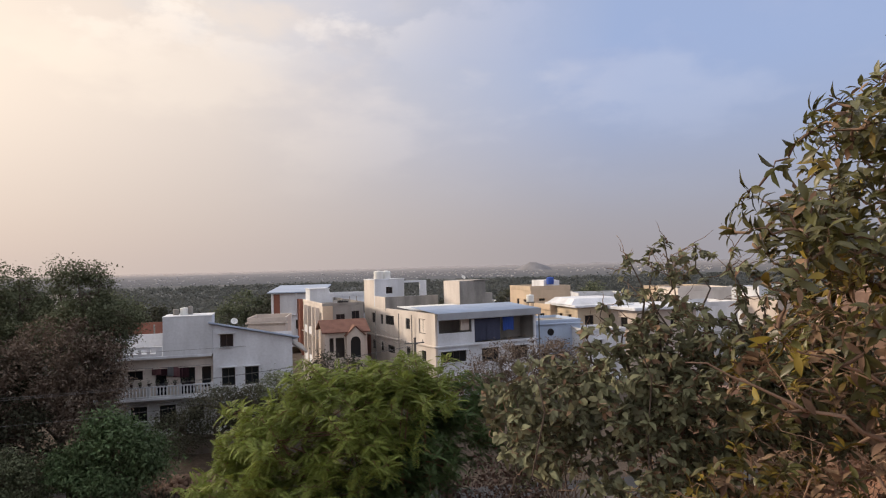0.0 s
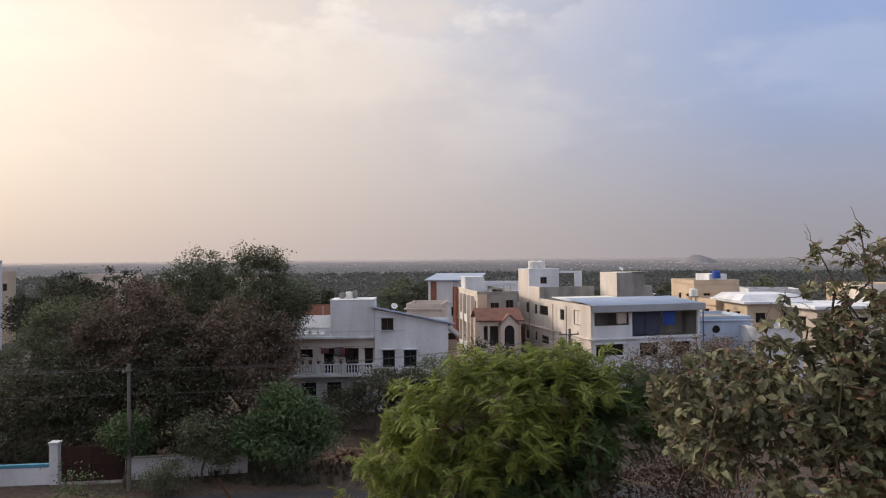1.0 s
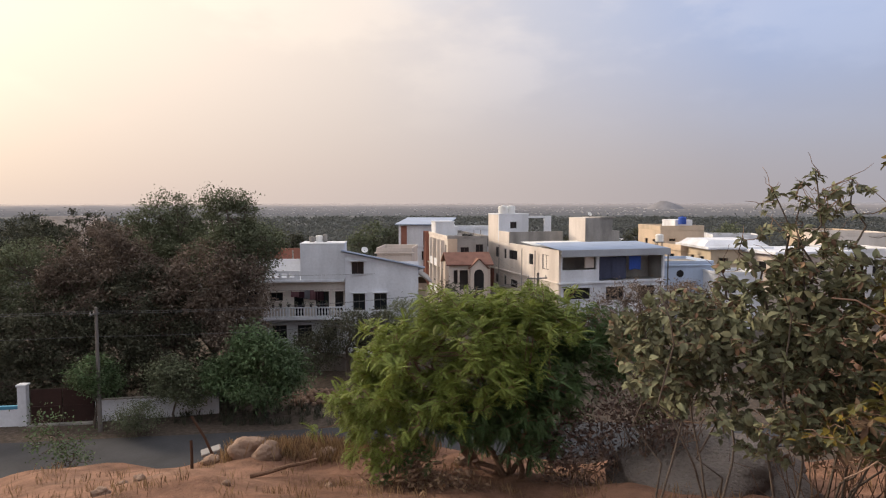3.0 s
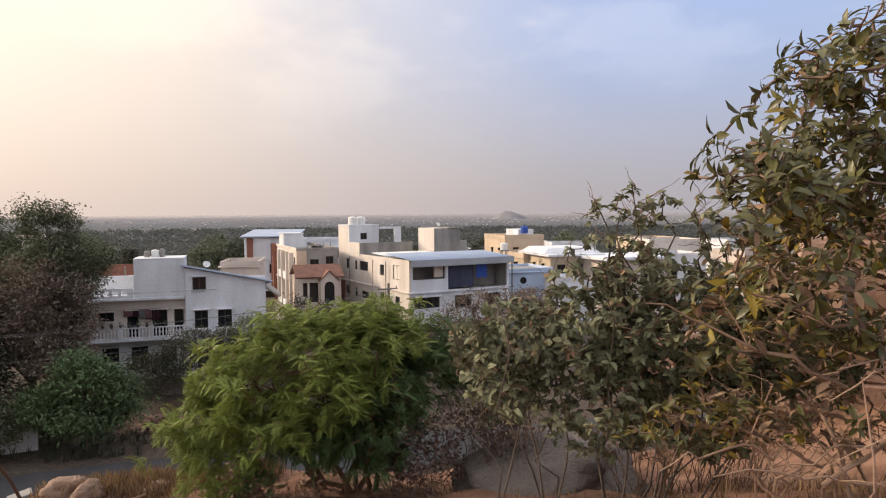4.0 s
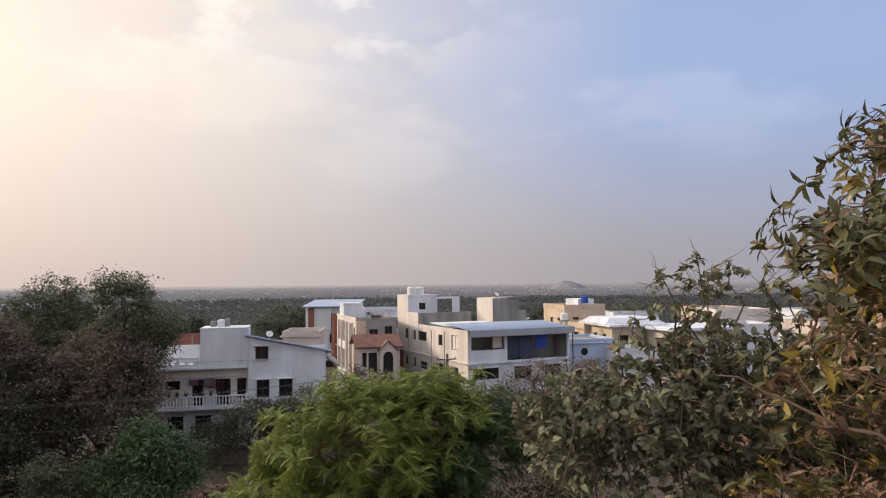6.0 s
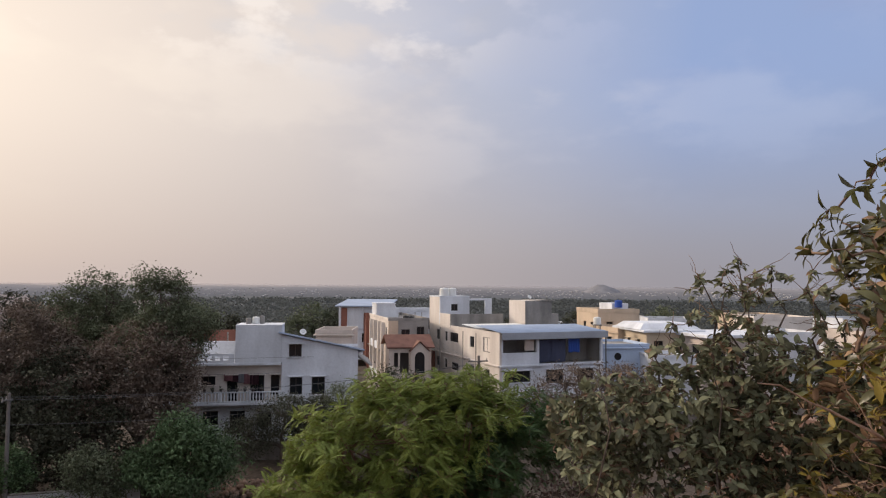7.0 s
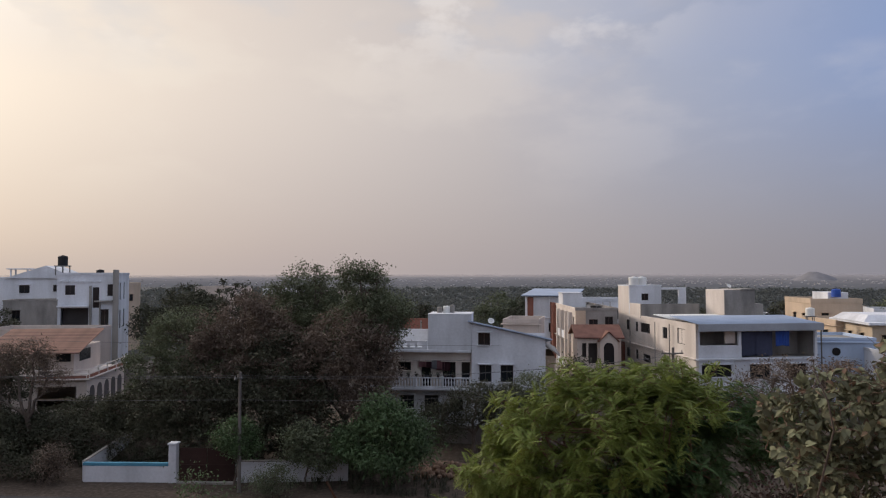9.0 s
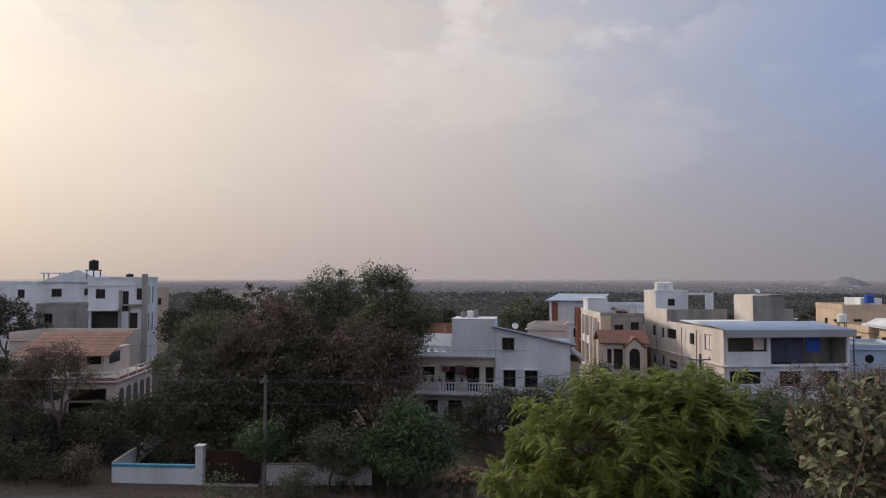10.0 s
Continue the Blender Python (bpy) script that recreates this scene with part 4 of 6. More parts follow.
# small terracotta-roofed house with a white arched front
ta = thing("terracotta_house", -3.3, 71.5, 0.2, 10, "small pinkish house with terracotta roof and arched gable window", "house")
facade(ta, pose(0, 0, 0), 4.5, 7.3, [(0.5, 0.95, 5.2, 6.7, "open"), (1.15, 2.1, 4.6, 6.7, "open"), (1.0, 2.0, 1.0, 2.4)], M_PINK, sill=False)
boxpart("inner_wall", (0.3, 2.2, 1.2, 1.35, 0, 7.0), M_ROOM, ta)
boxpart("wall", (0, 0.24, 0.245, 5, 0, 7.3), M_PINK, ta)
boxpart("wall", (4.26, 4.5, 0.245, 5, 0, 7.3), M_PINK, ta)
for sg in (0, 1):
    bm = box(bmesh.new(), -0.3, 4.8, -0.35, 2.72, 0, 0.14, 0.02)
    pr = part("roof", bm, M_TERRA, ta, "weathered terracotta roof")
    pr.matrix_local = pose(0, 0, 7.32, 22, 0, 0) if sg == 0 else Matrix.Translation((4.5, 5.0, 7.32)) @ pose(0, 0, 0, 22, 0, 180)
bm = bmesh.new()
cv = [bm.verts.new(c) for c in ((2.25, -0.42, 2.0), (4.1, -0.42, 2.0), (4.1, -0.42, 6.9), (3.175, -0.42, 7.85), (2.25, -0.42, 6.9))]
bm.faces.new(cv)
ex = bmesh.ops.extrude_face_region(bm, geom=bm.faces[:])
bmesh.ops.translate(bm, verts=[v for v in ex["geom"] if isinstance(v, bmesh.types.BMVert)], vec=(0, 0.38, 0))
part("gable", bm, M_PINK, ta, "pinkish pitched gable front")
for sg in (-1, 1):
    gr = boxpart("gable_roof", (0, 1.5, -0.2, 1.6, 0, 0.1), M_TERRA, ta, "terracotta gable roof")
    gr.matrix_local = pose(3.175, -0.42, 7.9, 0, 45 if sg > 0 else 135, 0) @ (Matrix.Identity(4) if sg > 0 else Matrix.Translation((0, 0, -0.1)))
bm = bmesh.new()
cv = [bm.verts.new((2.65 + 1.05 * (i / 8), -0.44, 6.3 + 0.5 * math.sqrt(max(0, 1 - (i / 4 - 1) ** 2)))) for i in range(9)] + [bm.verts.new((3.7, -0.44, 4.6)), bm.verts.new((2.65, -0.44, 4.6))]
bm.faces.new(cv)
ex = bmesh.ops.extrude_face_region(bm, geom=bm.faces[:])
bmesh.ops.translate(bm, verts=[v for v in ex["geom"] if isinstance(v, bmesh.types.BMVert)], vec=(0, 0.015, 0))
part("arched_window", bm, M_GLASS, ta, "dark arched window")
# plain low block between the white house and the next
house("flat_roofed_annex", "cream flat-roofed annex behind the white house", -10.8, 70, 0.2, 0, 3.7, 6, 8.8, M_PINK, front=[(1.2, 2.2, 5.0, 6.4)], left=[(1, 2, 7, 8)], parapet=0.4, bands=(8.6,))

# ---------------------------------------------------------------- houses beyond the near trees
tb = house("tan_house", "tan flat-roofed house with a notched parapet", 27.4, 104, -1, 8, 6.8, 9, 10.9, M_TAN,
           front=[(1.4, 2.4, 8.4, 9.6), (4.0, 5.2, 8.2, 9.6), (1.4, 2.4, 5.0, 6.4)], left=[(2, 3, 8, 9.4), (5, 6, 8, 9.4)], parapet=0.7, bands=(7.6,))
boxpart("roof_room", (3.6, 6.4, 3.0, 8.0, 10.9, 12.4), M_WHITE, tb)
water_tank(31.5, 107, 10.75, 0.6, 1.2, M_TARP, "blue plastic water tank on a roof")
house("tan_terrace_house", "tan house with a stepped terrace", 27.0, 92, -1, 10, 6.5, 9, 8.8, M_TAN, front=[(1.5, 3.0, 6.6, 8.0), (4, 5, 6.6, 8)], left=[(2, 3.5, 6.4, 8)], parapet=0.6, bands=(8.6,))
water_tank(23.6, 90, 9.0, 0.5, 1.0, M_TANKW, "white rooftop water tank")
st = thing("tank_stand", 23.6, 90, 0, 0, "slender steel stand under a rooftop water tank", "stand")
for sx in (-0.35, 0.35):
    for sy in (-0.35, 0.35):
        boxpart("leg", (sx - 0.05, sx + 0.05, sy - 0.05, sy + 0.05, -0.4, 8.85), M_STEEL, st)
boxpart("deck", (-0.55, 0.55, -0.55, 0.55, 8.853, 8.99), M_STEEL, st)
cr_ = house("ochre_house", "ochre house under a broad white roof", 28.6, 85, 0, 6, 6.8, 9, 8.3, M_YELLOW,
            front=[(1.0, 2.2, 6.0, 7.2), (4.4, 5.6, 6.0, 7.2), (1.0, 2.2, 3.0, 4.4)], left=[(2, 3, 6, 7.2), (5, 6, 6, 7.2)], parapet=0, bands=(5.2,))
bm = box(bmesh.new(), -0.7, 7.6, -0.8, 9.6, 8.3, 8.62, 0.05)
bmesh.ops.create_cone(bm, cap_ends=True, segments=4, radius1=5.9, radius2=4.6, depth=0.75, matrix=Matrix.Translation((3.4, 4.4, 9.0)) @ Matrix.Rotation(radians(45), 4, "Z"))
part("roof", bm, M_WHITE, cr_, "broad white roof")
cw = house("white_roofed_house", "house with a long white roof half hidden by leaves", 34.5, 80, 0, 12, 9, 8, 8.0, M_PINK, front=[(1, 2.2, 5.6, 7), (5, 6.2, 5.6, 7)], left=[(2, 3.5, 5.6, 7)], parapet=0)
part("roof", box(bmesh.new(), -0.8, 9.8, -0.8, 8.8, 8.0, 8.4, 0.06), M_WHITE, cw, "long white roof")
bh = house("blue_house", "low pale-blue house with a round window", 20.9, 77.5, 0, 8, 5.8, 7, 7.2, M_BLUEWALL, front=[(0.6, 1.5, 2.4, 3.6)], parapet=0.25, bands=(6.9,), sill=False)
bm = cyl(bmesh.new(), 0, 0, -0.03, 0.03, 0.42, seg=24)
rw = part("round_window", bm, M_GLASS, bh, "dark round window")
rw.matrix_local = pose(1.9, -0.035, 6.0, 90, 0, 0)
house("low_white_house", "low white flat-roofed house", 26.0, 74.5, 0, 8, 5.0, 5, 6.2, M_WHITE, front=[(1, 2, 4.2, 5.2)], parapet=0.3)
for i, (hx, hy, L_, H_, mt) in enumerate(((40, 118, 8, 8.5, M_WHITE), (52, 104, 9, 9.5, M_CREAM), (47, 90, 7, 8, M_WHITE), (60, 125, 9, 9, M_TAN), (20, 128, 7, 7, M_WHITE), (37, 140, 9, 8, M_PINK), (56, 84, 8, 8.5, M_PINK), (70, 110, 10, 9, M_WHITE))):
    house("suburban_house", "flat-roofed plastered house among trees", hx, hy, -1.5, -8 + 5 * (i % 4), L_, 8, H_ + 1, mt, front=[(1.2, 2.4, H_ - 2, H_ - 0.7), (L_ - 3, L_ - 1.6, H_ - 2, H_ - 0.7)], left=[(2, 3.2, H_ - 2, H_ - 0.7), (5, 6, H_ - 2, H_ - 0.7)], parapet=0.6, bands=(H_ - 2.6,))

# ---------------------------------------------------------------- houses on the sunward side
lh = house("modern_white_house", "modern white house with grey bands and a rooftop tank", -72.2, 75.4, 1.0, 30, 7.5, 9, 13.1, M_WHITE,
           front=[(1.0, 2.2, 10.4, 11.7), (4.4, 5.2, 8.6, 11.4), (6.2, 6.9, 10.2, 11.8), (0.5, 3.9, 5.9, 8.6, "open"), (5.4, 6.4, 5.6, 8.4), (0.9, 2.2, 3, 4.6)],
           right=[(1.5, 2.6, 9.6, 12.0), (4.5, 5.6, 9.6, 12.0), (1.5, 2.6, 5.6, 8.2), (4.5, 5.6, 5.6, 8.2)], parapet=0.3, sill=False)
boxpart("inner_wall", (0.4, 4.2, 1.6, 1.8, 5.2, 9.2), M_ROOM, lh)
boxpart("balcony_rail", (0.5, 3.9, -0.1, -0.02, 5.3, 6.3), M_WHITE, lh)
boxpart("band", (6.95, 7.65, -0.4, -0.004, 0, 13.8), M_CONC, lh, "grey vertical band")
boxpart("band", (4.0, 4.3, -0.3, -0.004, 3, 11.6), M_CONC, lh)
boxpart("band", (5.25, 5.4, -0.3, -0.004, 3, 9.3), M_CONC, lh)
boxpart("sun_slab", (0.2, 3.98, -0.9, -0.004, 8.75, 8.95), M_WHITE, lh)
boxpart("sun_slab", (4.7, 6.94, -0.9, -0.004, 9.4, 9.6), M_CONC, lh, "grey sun slab")
for q in range(6):
    boxpart("cornice_block", (0.2 + q * 0.95, 0.6 + q * 0.95, -0.3, -0.004, 12.1, 12.35), M_WHITE, lh)
lhm = lh.matrix_world
p = lhm @ Vector((0.2, 2.0, 13.1))
water_tank(p.x, p.y, p.z + 1.3, 0.62, 1.4, M_TANKB, "black water tank on a rooftop frame")
ts = thing("tank_stand", p.x, p.y, p.z - 0.05, 0, "steel frame under the black rooftop tank", "stand")
for sx in (-0.6, 0.6):
    for sy in (-0.6, 0.6):
        boxpart("leg", (sx - 0.06, sx + 0.06, sy - 0.06, sy + 0.06, 0, 1.2), M_STEEL, ts)
boxpart("deck", (-0.75, 0.75, -0.75, 0.75, 1.203, 1.34), M_STEEL, ts)
p = lhm @ Vector((4.9, 2.0, 13.05))
water_tank(p.x, p.y, p.z, 0.5, 0.8, M_TANKB, "low black rooftop tank")
gh = house("gabled_white_house", "long white house with a low gabled roof", -86.6, 80.6, 1.0, 30, 9.5, 9, 12.6, M_WHITE, front=[(6.5, 7.8, 10.6, 11.6), (2, 3.4, 10.4, 11.6)], parapet=0)
bm = bmesh.new()
rv_ = [bm.verts.new(c) for c in ((0.2, -0.4, 12.62), (9.8, -0.4, 12.62), (5.6, -0.4, 14.5), (0.2, 9.2, 12.62), (9.8, 9.2, 12.62), (5.6, 9.2, 14.5))]
for fc in ((0, 1, 2), (5, 4, 3), (0, 2, 5, 3), (1, 4, 5, 2), (0, 3, 4, 1)):
    bm.faces.new([rv_[i] for i in fc])
part("roof", bm, M_WHITE, gh, "pale low gabled roof")
house("grey_walled_house", "grey-walled flat house beside the white one", -77.6, 72.2, 1.0, 30, 6.4, 5, 9.6, M_CONC, front=[(1, 2, 7, 8.4)], parapet=0.2)
pv = house("rooftop_pavilion_house", "white house with a small rooftop pavilion", -98, 85, 1, 30, 9.5, 8, 12.2, M_WHITE, front=[(2, 3, 10, 11.4), (5, 6, 10, 11.4)], parapet=0.5)
for px in (5.0, 7.4):
    for py in (2.0, 4.4):
        boxpart("pavilion_post", (px, px + 0.22, py, py + 0.22, 12.15, 14.0), M_WHITE, pv)
boxpart("pavilion_roof", (4.6, 8.0, 1.6, 5.0, 14.003, 14.18), M_WHITE, pv)
house("cream_long_house", "long cream flat-roofed house with worn parapets", -71.0, 62.5, 0.5, 14, 12.2, 7, 6.7, M_PINK, front=[(9.0, 10.4, 3.4, 5.2), (5.6, 6.8, 3.8, 5.2), (2, 3.2, 3.8, 5.2)], right=[(2.5, 4.0, 3.0, 5.0)], parapet=0.6, bands=(6.3,))
rr = house("red_roofed_villa", "villa with a red tiled roof and arched loggia", -56.3, 48.45, 1.2, 21, 10.5, 9.8, 3.3, M_PINK, front=[(6.2, 9.6, 0.6, 2.7, "open")], parapet=0)
boxpart("upper_storey", (1.0, 8.2, 3.0, 9.6, 3.32, 5.9), M_PINK, rr)
boxpart("upper_window", (6.6, 7.9, 2.94, 2.996, 4.6, 5.6), M_GLASS, rr)
boxpart("upper_window", (8.204, 8.26, 4.2, 6.8, 4.5, 5.6), M_GLASS, rr)
boxpart("upper_door", (5.0, 5.9, 2.94, 2.996, 3.36, 5.5), M_FRAME, rr)
for q in range(27):
    b = part("roof_tile", box(bmesh.new(), 0.4, 9.3, 0, 0.30, 0, 0.06, 0.012), M_TERRA, rr)
    b.matrix_local = pose(0, 1.2 + q * 0.235, 5.55 + q * 0.067, 16, 0, 0)
boxpart("balcony_slab", (-0.3, 10.75, -0.3, 9.9, 3.303, 3.42), M_CREAM, rr)
for zz in (4.15, 3.75):
    boxpart("handrail", (-0.2, 10.62, -0.2, -0.1, zz, zz + 0.09), M_CREAM, rr)
    boxpart("handrail", (10.52, 10.62, -0.098, 9.8, zz, zz + 0.09), M_CREAM, rr)
boxpart("rail_panel", (-0.2, 10.5, -0.18, -0.12, 3.425, 3.70), M_BRICKRED, rr, "brick-red rail panel")
boxpart("rail_panel", (10.54, 10.6, -0.1, 9.8, 3.425, 3.70), M_BRICKRED, rr, "brick-red rail panel")
for q in range(5):
    boxpart("rail_post", (10.5, 10.64, 0.2 + q * 2.3, 0.34 + q * 2.3, 3.425, 4.3), M_CREAM, rr)
# thin dark panels on the wall stand in for shade within the arches
for i in range(5):
    bm = bmesh.new()
    c0 = 0.7 + i * 1.8
    cv = [bm.verts.new((10.53, c0 + 1.15 * (q / 8), 2.1 + 0.5 * math.sqrt(max(0, 1 - (q / 4 - 1) ** 2)))) for q in range(9)] + [bm.verts.new((10.53, c0 + 1.15, 0.5)), bm.verts.new((10.53, c0, 0.5))]
    bm.faces.new(cv)
    ex = bmesh.ops.extrude_face_region(bm, geom=bm.faces[:])
    bmesh.ops.translate(bm, verts=[v for v in ex["geom"] if isinstance(v, bmesh.types.BMVert)], vec=(-0.026, 0, 0))
    part("arch_shade_panel", bm, M_ROOM, rr, "dark arched panel standing for shade in the loggia")
for i, (hx, hy, L_, H_, mt) in enumerate(((-88, 130, 9, 11, M_PINK), (-75, 136, 8, 10.4, M_WHITE), (-66, 124, 7, 9.4, M_CREAM), (-60, 132, 7, 10, M_PINK), (-53, 126, 7, 9.6, M_CREAM), (-100, 108, 9, 12, M_TAN), (-118, 96, 10, 13, M_WHITE))):
    house("suburban_house", "flat-roofed plastered house among trees", hx, hy, -1, -6 + 4 * (i % 4), L_, 8, H_ + 1, mt, front=[(1.2, 2.4, H_ - 2, H_ - 0.7), (L_ - 3, L_ - 1.6, H_ - 2, H_ - 0.7)], right=[(2, 3.2, H_ - 2, H_ - 0.7), (5, 6, H_ - 2, H_ - 0.7)], parapet=0.6, bands=(H_ - 2.6,))

# ---------------------------------------------------------------- compound wall and gate along the road
cwl = thing("compound_wall", -34.9, 39.0, -0.05, 12, "white compound wall with a turquoise top band", "wall")
boxpart("wall", (0, 5.9, 0, 0.22, 0, 1.15), M_WHITE, cwl)
boxpart("top_band", (-0.02, 5.92, -0.03, 0.25, 1.153, 1.36), M_BLUETRIM, cwl, "turquoise painted top band")
boxpart("gate_post", (5.93, 6.45, -0.1, 0.4, 0, 2.6), M_WHITE, cwl)
boxpart("gate_post_cap", (5.87, 6.51, -0.16, 0.46, 2.603, 2.72), M_WHITE, cwl)
bw = boxpart("side_wall", (0, 9.0, 0, 0.2, 0, 1.35), M_WHITE, cwl)
bw.matrix_local = pose(0.02, 0.24, 0, 0, 0, 98)
bw2 = boxpart("coping", (0, 9.0, -0.03, 0.23, 1.353, 1.42), M_CONC, cwl, "grey coping")
bw2.matrix_local = pose(0.02, 0.24, 0, 0, 0, 98)
gt = thing("metal_gate", -28.5, 40.45, -0.05, 12, "closed rusty maroon sheet-metal gate", "gate")
for i in range(2):
    boxpart("gate_leaf", (0.05 + i * 1.9, 1.9 + i * 1.9, 0.05, 0.09, 0.12, 2.35), M_GATE, gt)
    boxpart("gate_frame", (0.05 + i * 1.9, 1.9 + i * 1.9, 0.0, 0.048, 1.15, 1.25), M_GATE, gt)
boxpart("threshold", (0, 4.0, -0.4, 0.0, 0, 0.16), M_CONC, gt)
cw2 = thing("compound_wall", -24.7, 41.3, -0.05, 14, "plain whitish compound wall beside the road", "wall")
boxpart("wall", (0, 7.6, 0, 0.22, 0, 1.45), M_WHITE, cw2)
boxpart("coping", (-0.03, 7.63, -0.04, 0.26, 1.453, 1.52), M_CONC, cw2)

# ---------------------------------------------------------------- poles and wires


def utility_pole(x, y, z, hgt, rz, label):
    e = thing("utility_pole", x, y, z, rz, label, "utility pole", "poles along the road")
    part("pole", cyl(bmesh.new(), 0, 0, -0.3, hgt, 0.14, 0.09, 12), M_POLE, e)
    boxpart("cross_arm", (-0.75, 0.75, 0.1, 0.18, hgt - 0.45, hgt - 0.36), M_STEEL, e)
    for px in (-0.65, 0.0, 0.65):
        bm = cyl(bmesh.new(), px, 0.14, hgt - 0.36, hgt - 0.18, 0.045, 0.03, 8)
        part("insulator", bm, M_CONC, e)
    boxpart("clamp", (-0.16, 0.16, -0.16, 0.1, hgt - 0.46, hgt - 0.35), M_STEEL, e)
    return e


utility_pole(-23.38, 39.53, 0.0, 7.75, 105, "slim concrete utility pole beside the compound wall")
utility_pole(4.15, 48.0, 0.3, 8.8, 15, "weathered utility pole before the apartment block")
utility_pole(-72.0, 30.0, 0.0, 8.6, 105, "slim concrete utility pole farther along the road")


def wire(a, b, sag, label="thin overhead power line"):
    o = part_np("power_line", *tubes([(bend(a, b, -sag, n=16), 0.010)], 5), M_WIRE)
    return tagged(o, label, "power line", "overhead lines")


for dz, dx in ((0.0, -0.5), (0.05, 0.1), (-1.5, 0.0)):
    wire((-72.0 + dx, 30.0, 8.35 + dz), (-23.38 + dx * 0.6, 39.53 + dx, 7.45 + dz), 0.5)
    wire((-23.38 + dx * 0.6, 39.53 + dx, 7.45 + dz), (4.15 + dx, 48.0, 8.5 + dz), 0.55)
    wire((4.15 + dx, 48.0, 8.5 + dz), (0.8 + dx, 90.0, 8.3 + dz * 0.5), 0.5)
for dz in (8.2, 7.8, 7.4):
    wire((4.15, 48.0, dz), (-0.6, 92.0, dz - 0.4), 0.45)
jb = boxpart("junction_box", (-0.22, 0.22, -0.42, -0.17, 6.9, 7.5), M_STEEL)
jb.matrix_world = pose(4.15, 48.0, 0.3, 0, 0, 15)
tagged(jb, "grey metal junction box strapped to the pole", "junction box")
wire((-75.0, 36.0, 10.3), (-5.2, 56.5, 8.2), 0.6)

# ---------------------------------------------------------------- trees and shrubs in the middle distance


def crown_points(blobs, n, r, hollow=0.55):
    """Places in a set of ellipsoids (x, y, z, rx, ry, rz), thicker towards their skins."""
    vol = np.array([b[3] * b[4] * b[5] for b in blobs]) ** 0.8
    pick = r.choice(len(blobs), n, p=vol / vol.sum())
    d = r.normal(0, 1, (n, 3))
    d /= np.linalg.norm(d, axis=1)[:, None]
    rad = hollow + (1 - hollow) * r.random(n) ** 0.6
    B = np.array(blobs)[pick]
    return B[:, :3] + d * B[:, 3:] * rad[:, None]


def tree(label, x, y, blobs, material, leaf=0.42, clumps=200, per=26, seed=0, trunk=0.22, clump_r=0.75, name="tree", shape=None, group="", kids=True, bark=None):
    """A tree: tapered trunk, limbs to its clumps, and a crown of many small leaves. blobs are world places."""
    r = np.random.default_rng(seed)
    z0 = float(land(x, y))
    e = thing(name, x, y, z0, 0, label, "tree" if name != "shrub" else "shrub", group)
    base = np.array([x, y, z0])
    C = crown_points(blobs, clumps, r)
    C = C[C[:, 2] > z0 + 0.25]
    mid = np.array(blobs)[:, :3].mean(0)
    fork = base + (mid - base) * np.array([0.45, 0.45, 0.45])
    paths = [(bend(base - (0, 0, 0.3), fork, 0, 0.05, 5, r) - base, np.linspace(trunk, trunk * 0.7, 5))]
    for b in blobs:
        c = np.array(b[:3])
        paths.append((bend(fork, c, 0.1, 0.12, 6, r) - base, np.linspace(trunk * 0.6, trunk * 0.2, 6)))
    part_np("trunk", *tubes(paths, 8), bark or M_BARKG, e, smooth=True)
    tw = []
    cen = np.array(blobs)[:, :3]
    for c in C[:: 2 if len(C) > 120 else 1]:
        o = cen[np.argmin(np.linalg.norm(cen - c, axis=1))]
        tw.append((bend(o, c, 0.05, 0.08, 4, r) - base, np.linspace(trunk * 0.16, 0.012, 4)))
    part_np("branch", *tubes(tw, 4), bark or M_BARKG, e, kind="stuff")
    fine = y < 55
    per = int(per * (2.7 if fine else 1.4))
    n = len(C) * per
    P = np.repeat(C, per, 0) + r.normal(0, 1, (n, 3)) * clump_r * np.array([0.44, 0.44, 0.30]) * np.repeat(r.uniform(0.6, 1.4, len(C)), per)[:, None]
    R = rand_rot(n, 0.35, r)
    v, f = spread(*(shape or LEAF_FAR), R, P - base, r.uniform(0.5, 1.2, n) * leaf * (0.54 if fine else 0.78))
    part_np("crown", v, f, material, e, kind="stuff")
    return e


# the dusty grove beyond the wall
tree("tall grey-green tree rising over the dusty grove", -22.9, 51.0, [(-22.9, 51, 12.6, 1.5, 1.4, 1.6), (-25.0, 51, 14.0, 0.7, 0.7, 1.2), (-26.5, 51, 12.9, 1.2, 1.1, 1.3), (-25.0, 51, 12.9, 1.1, 1.0, 1.2), (-23.4, 51, 13.8, 0.7, 0.7, 1.0), (-25.4, 51, 11.4, 2.0, 1.8, 1.6), (-20.9, 51, 11.4, 1.6, 1.6, 1.8), (-22.2, 51, 9.5, 2.8, 2.5, 3.2), (-24.2, 51, 9.0, 2.4, 2.2, 2.6)], M_T_GREEN, 0.36, 330, 30, 1)
tree("tall grey-green tree with an open top", -17.6, 48.0, [(-17.9, 48, 12.9, 1.5, 1.4, 1.8), (-19.7, 48, 13.9, 0.7, 0.7, 1.2), (-18.4, 48, 14.3, 0.9, 0.8, 1.1), (-17.0, 48, 13.8, 0.7, 0.7, 1.0), (-15.4, 48, 11.2, 1.2, 1.2, 1.5), (-16.6, 48, 10.3, 1.9, 1.9, 2.3), (-18.6, 48, 10.4, 2.0, 2.0, 2.3)], M_T_GREEN, 0.34, 300, 28, 2)
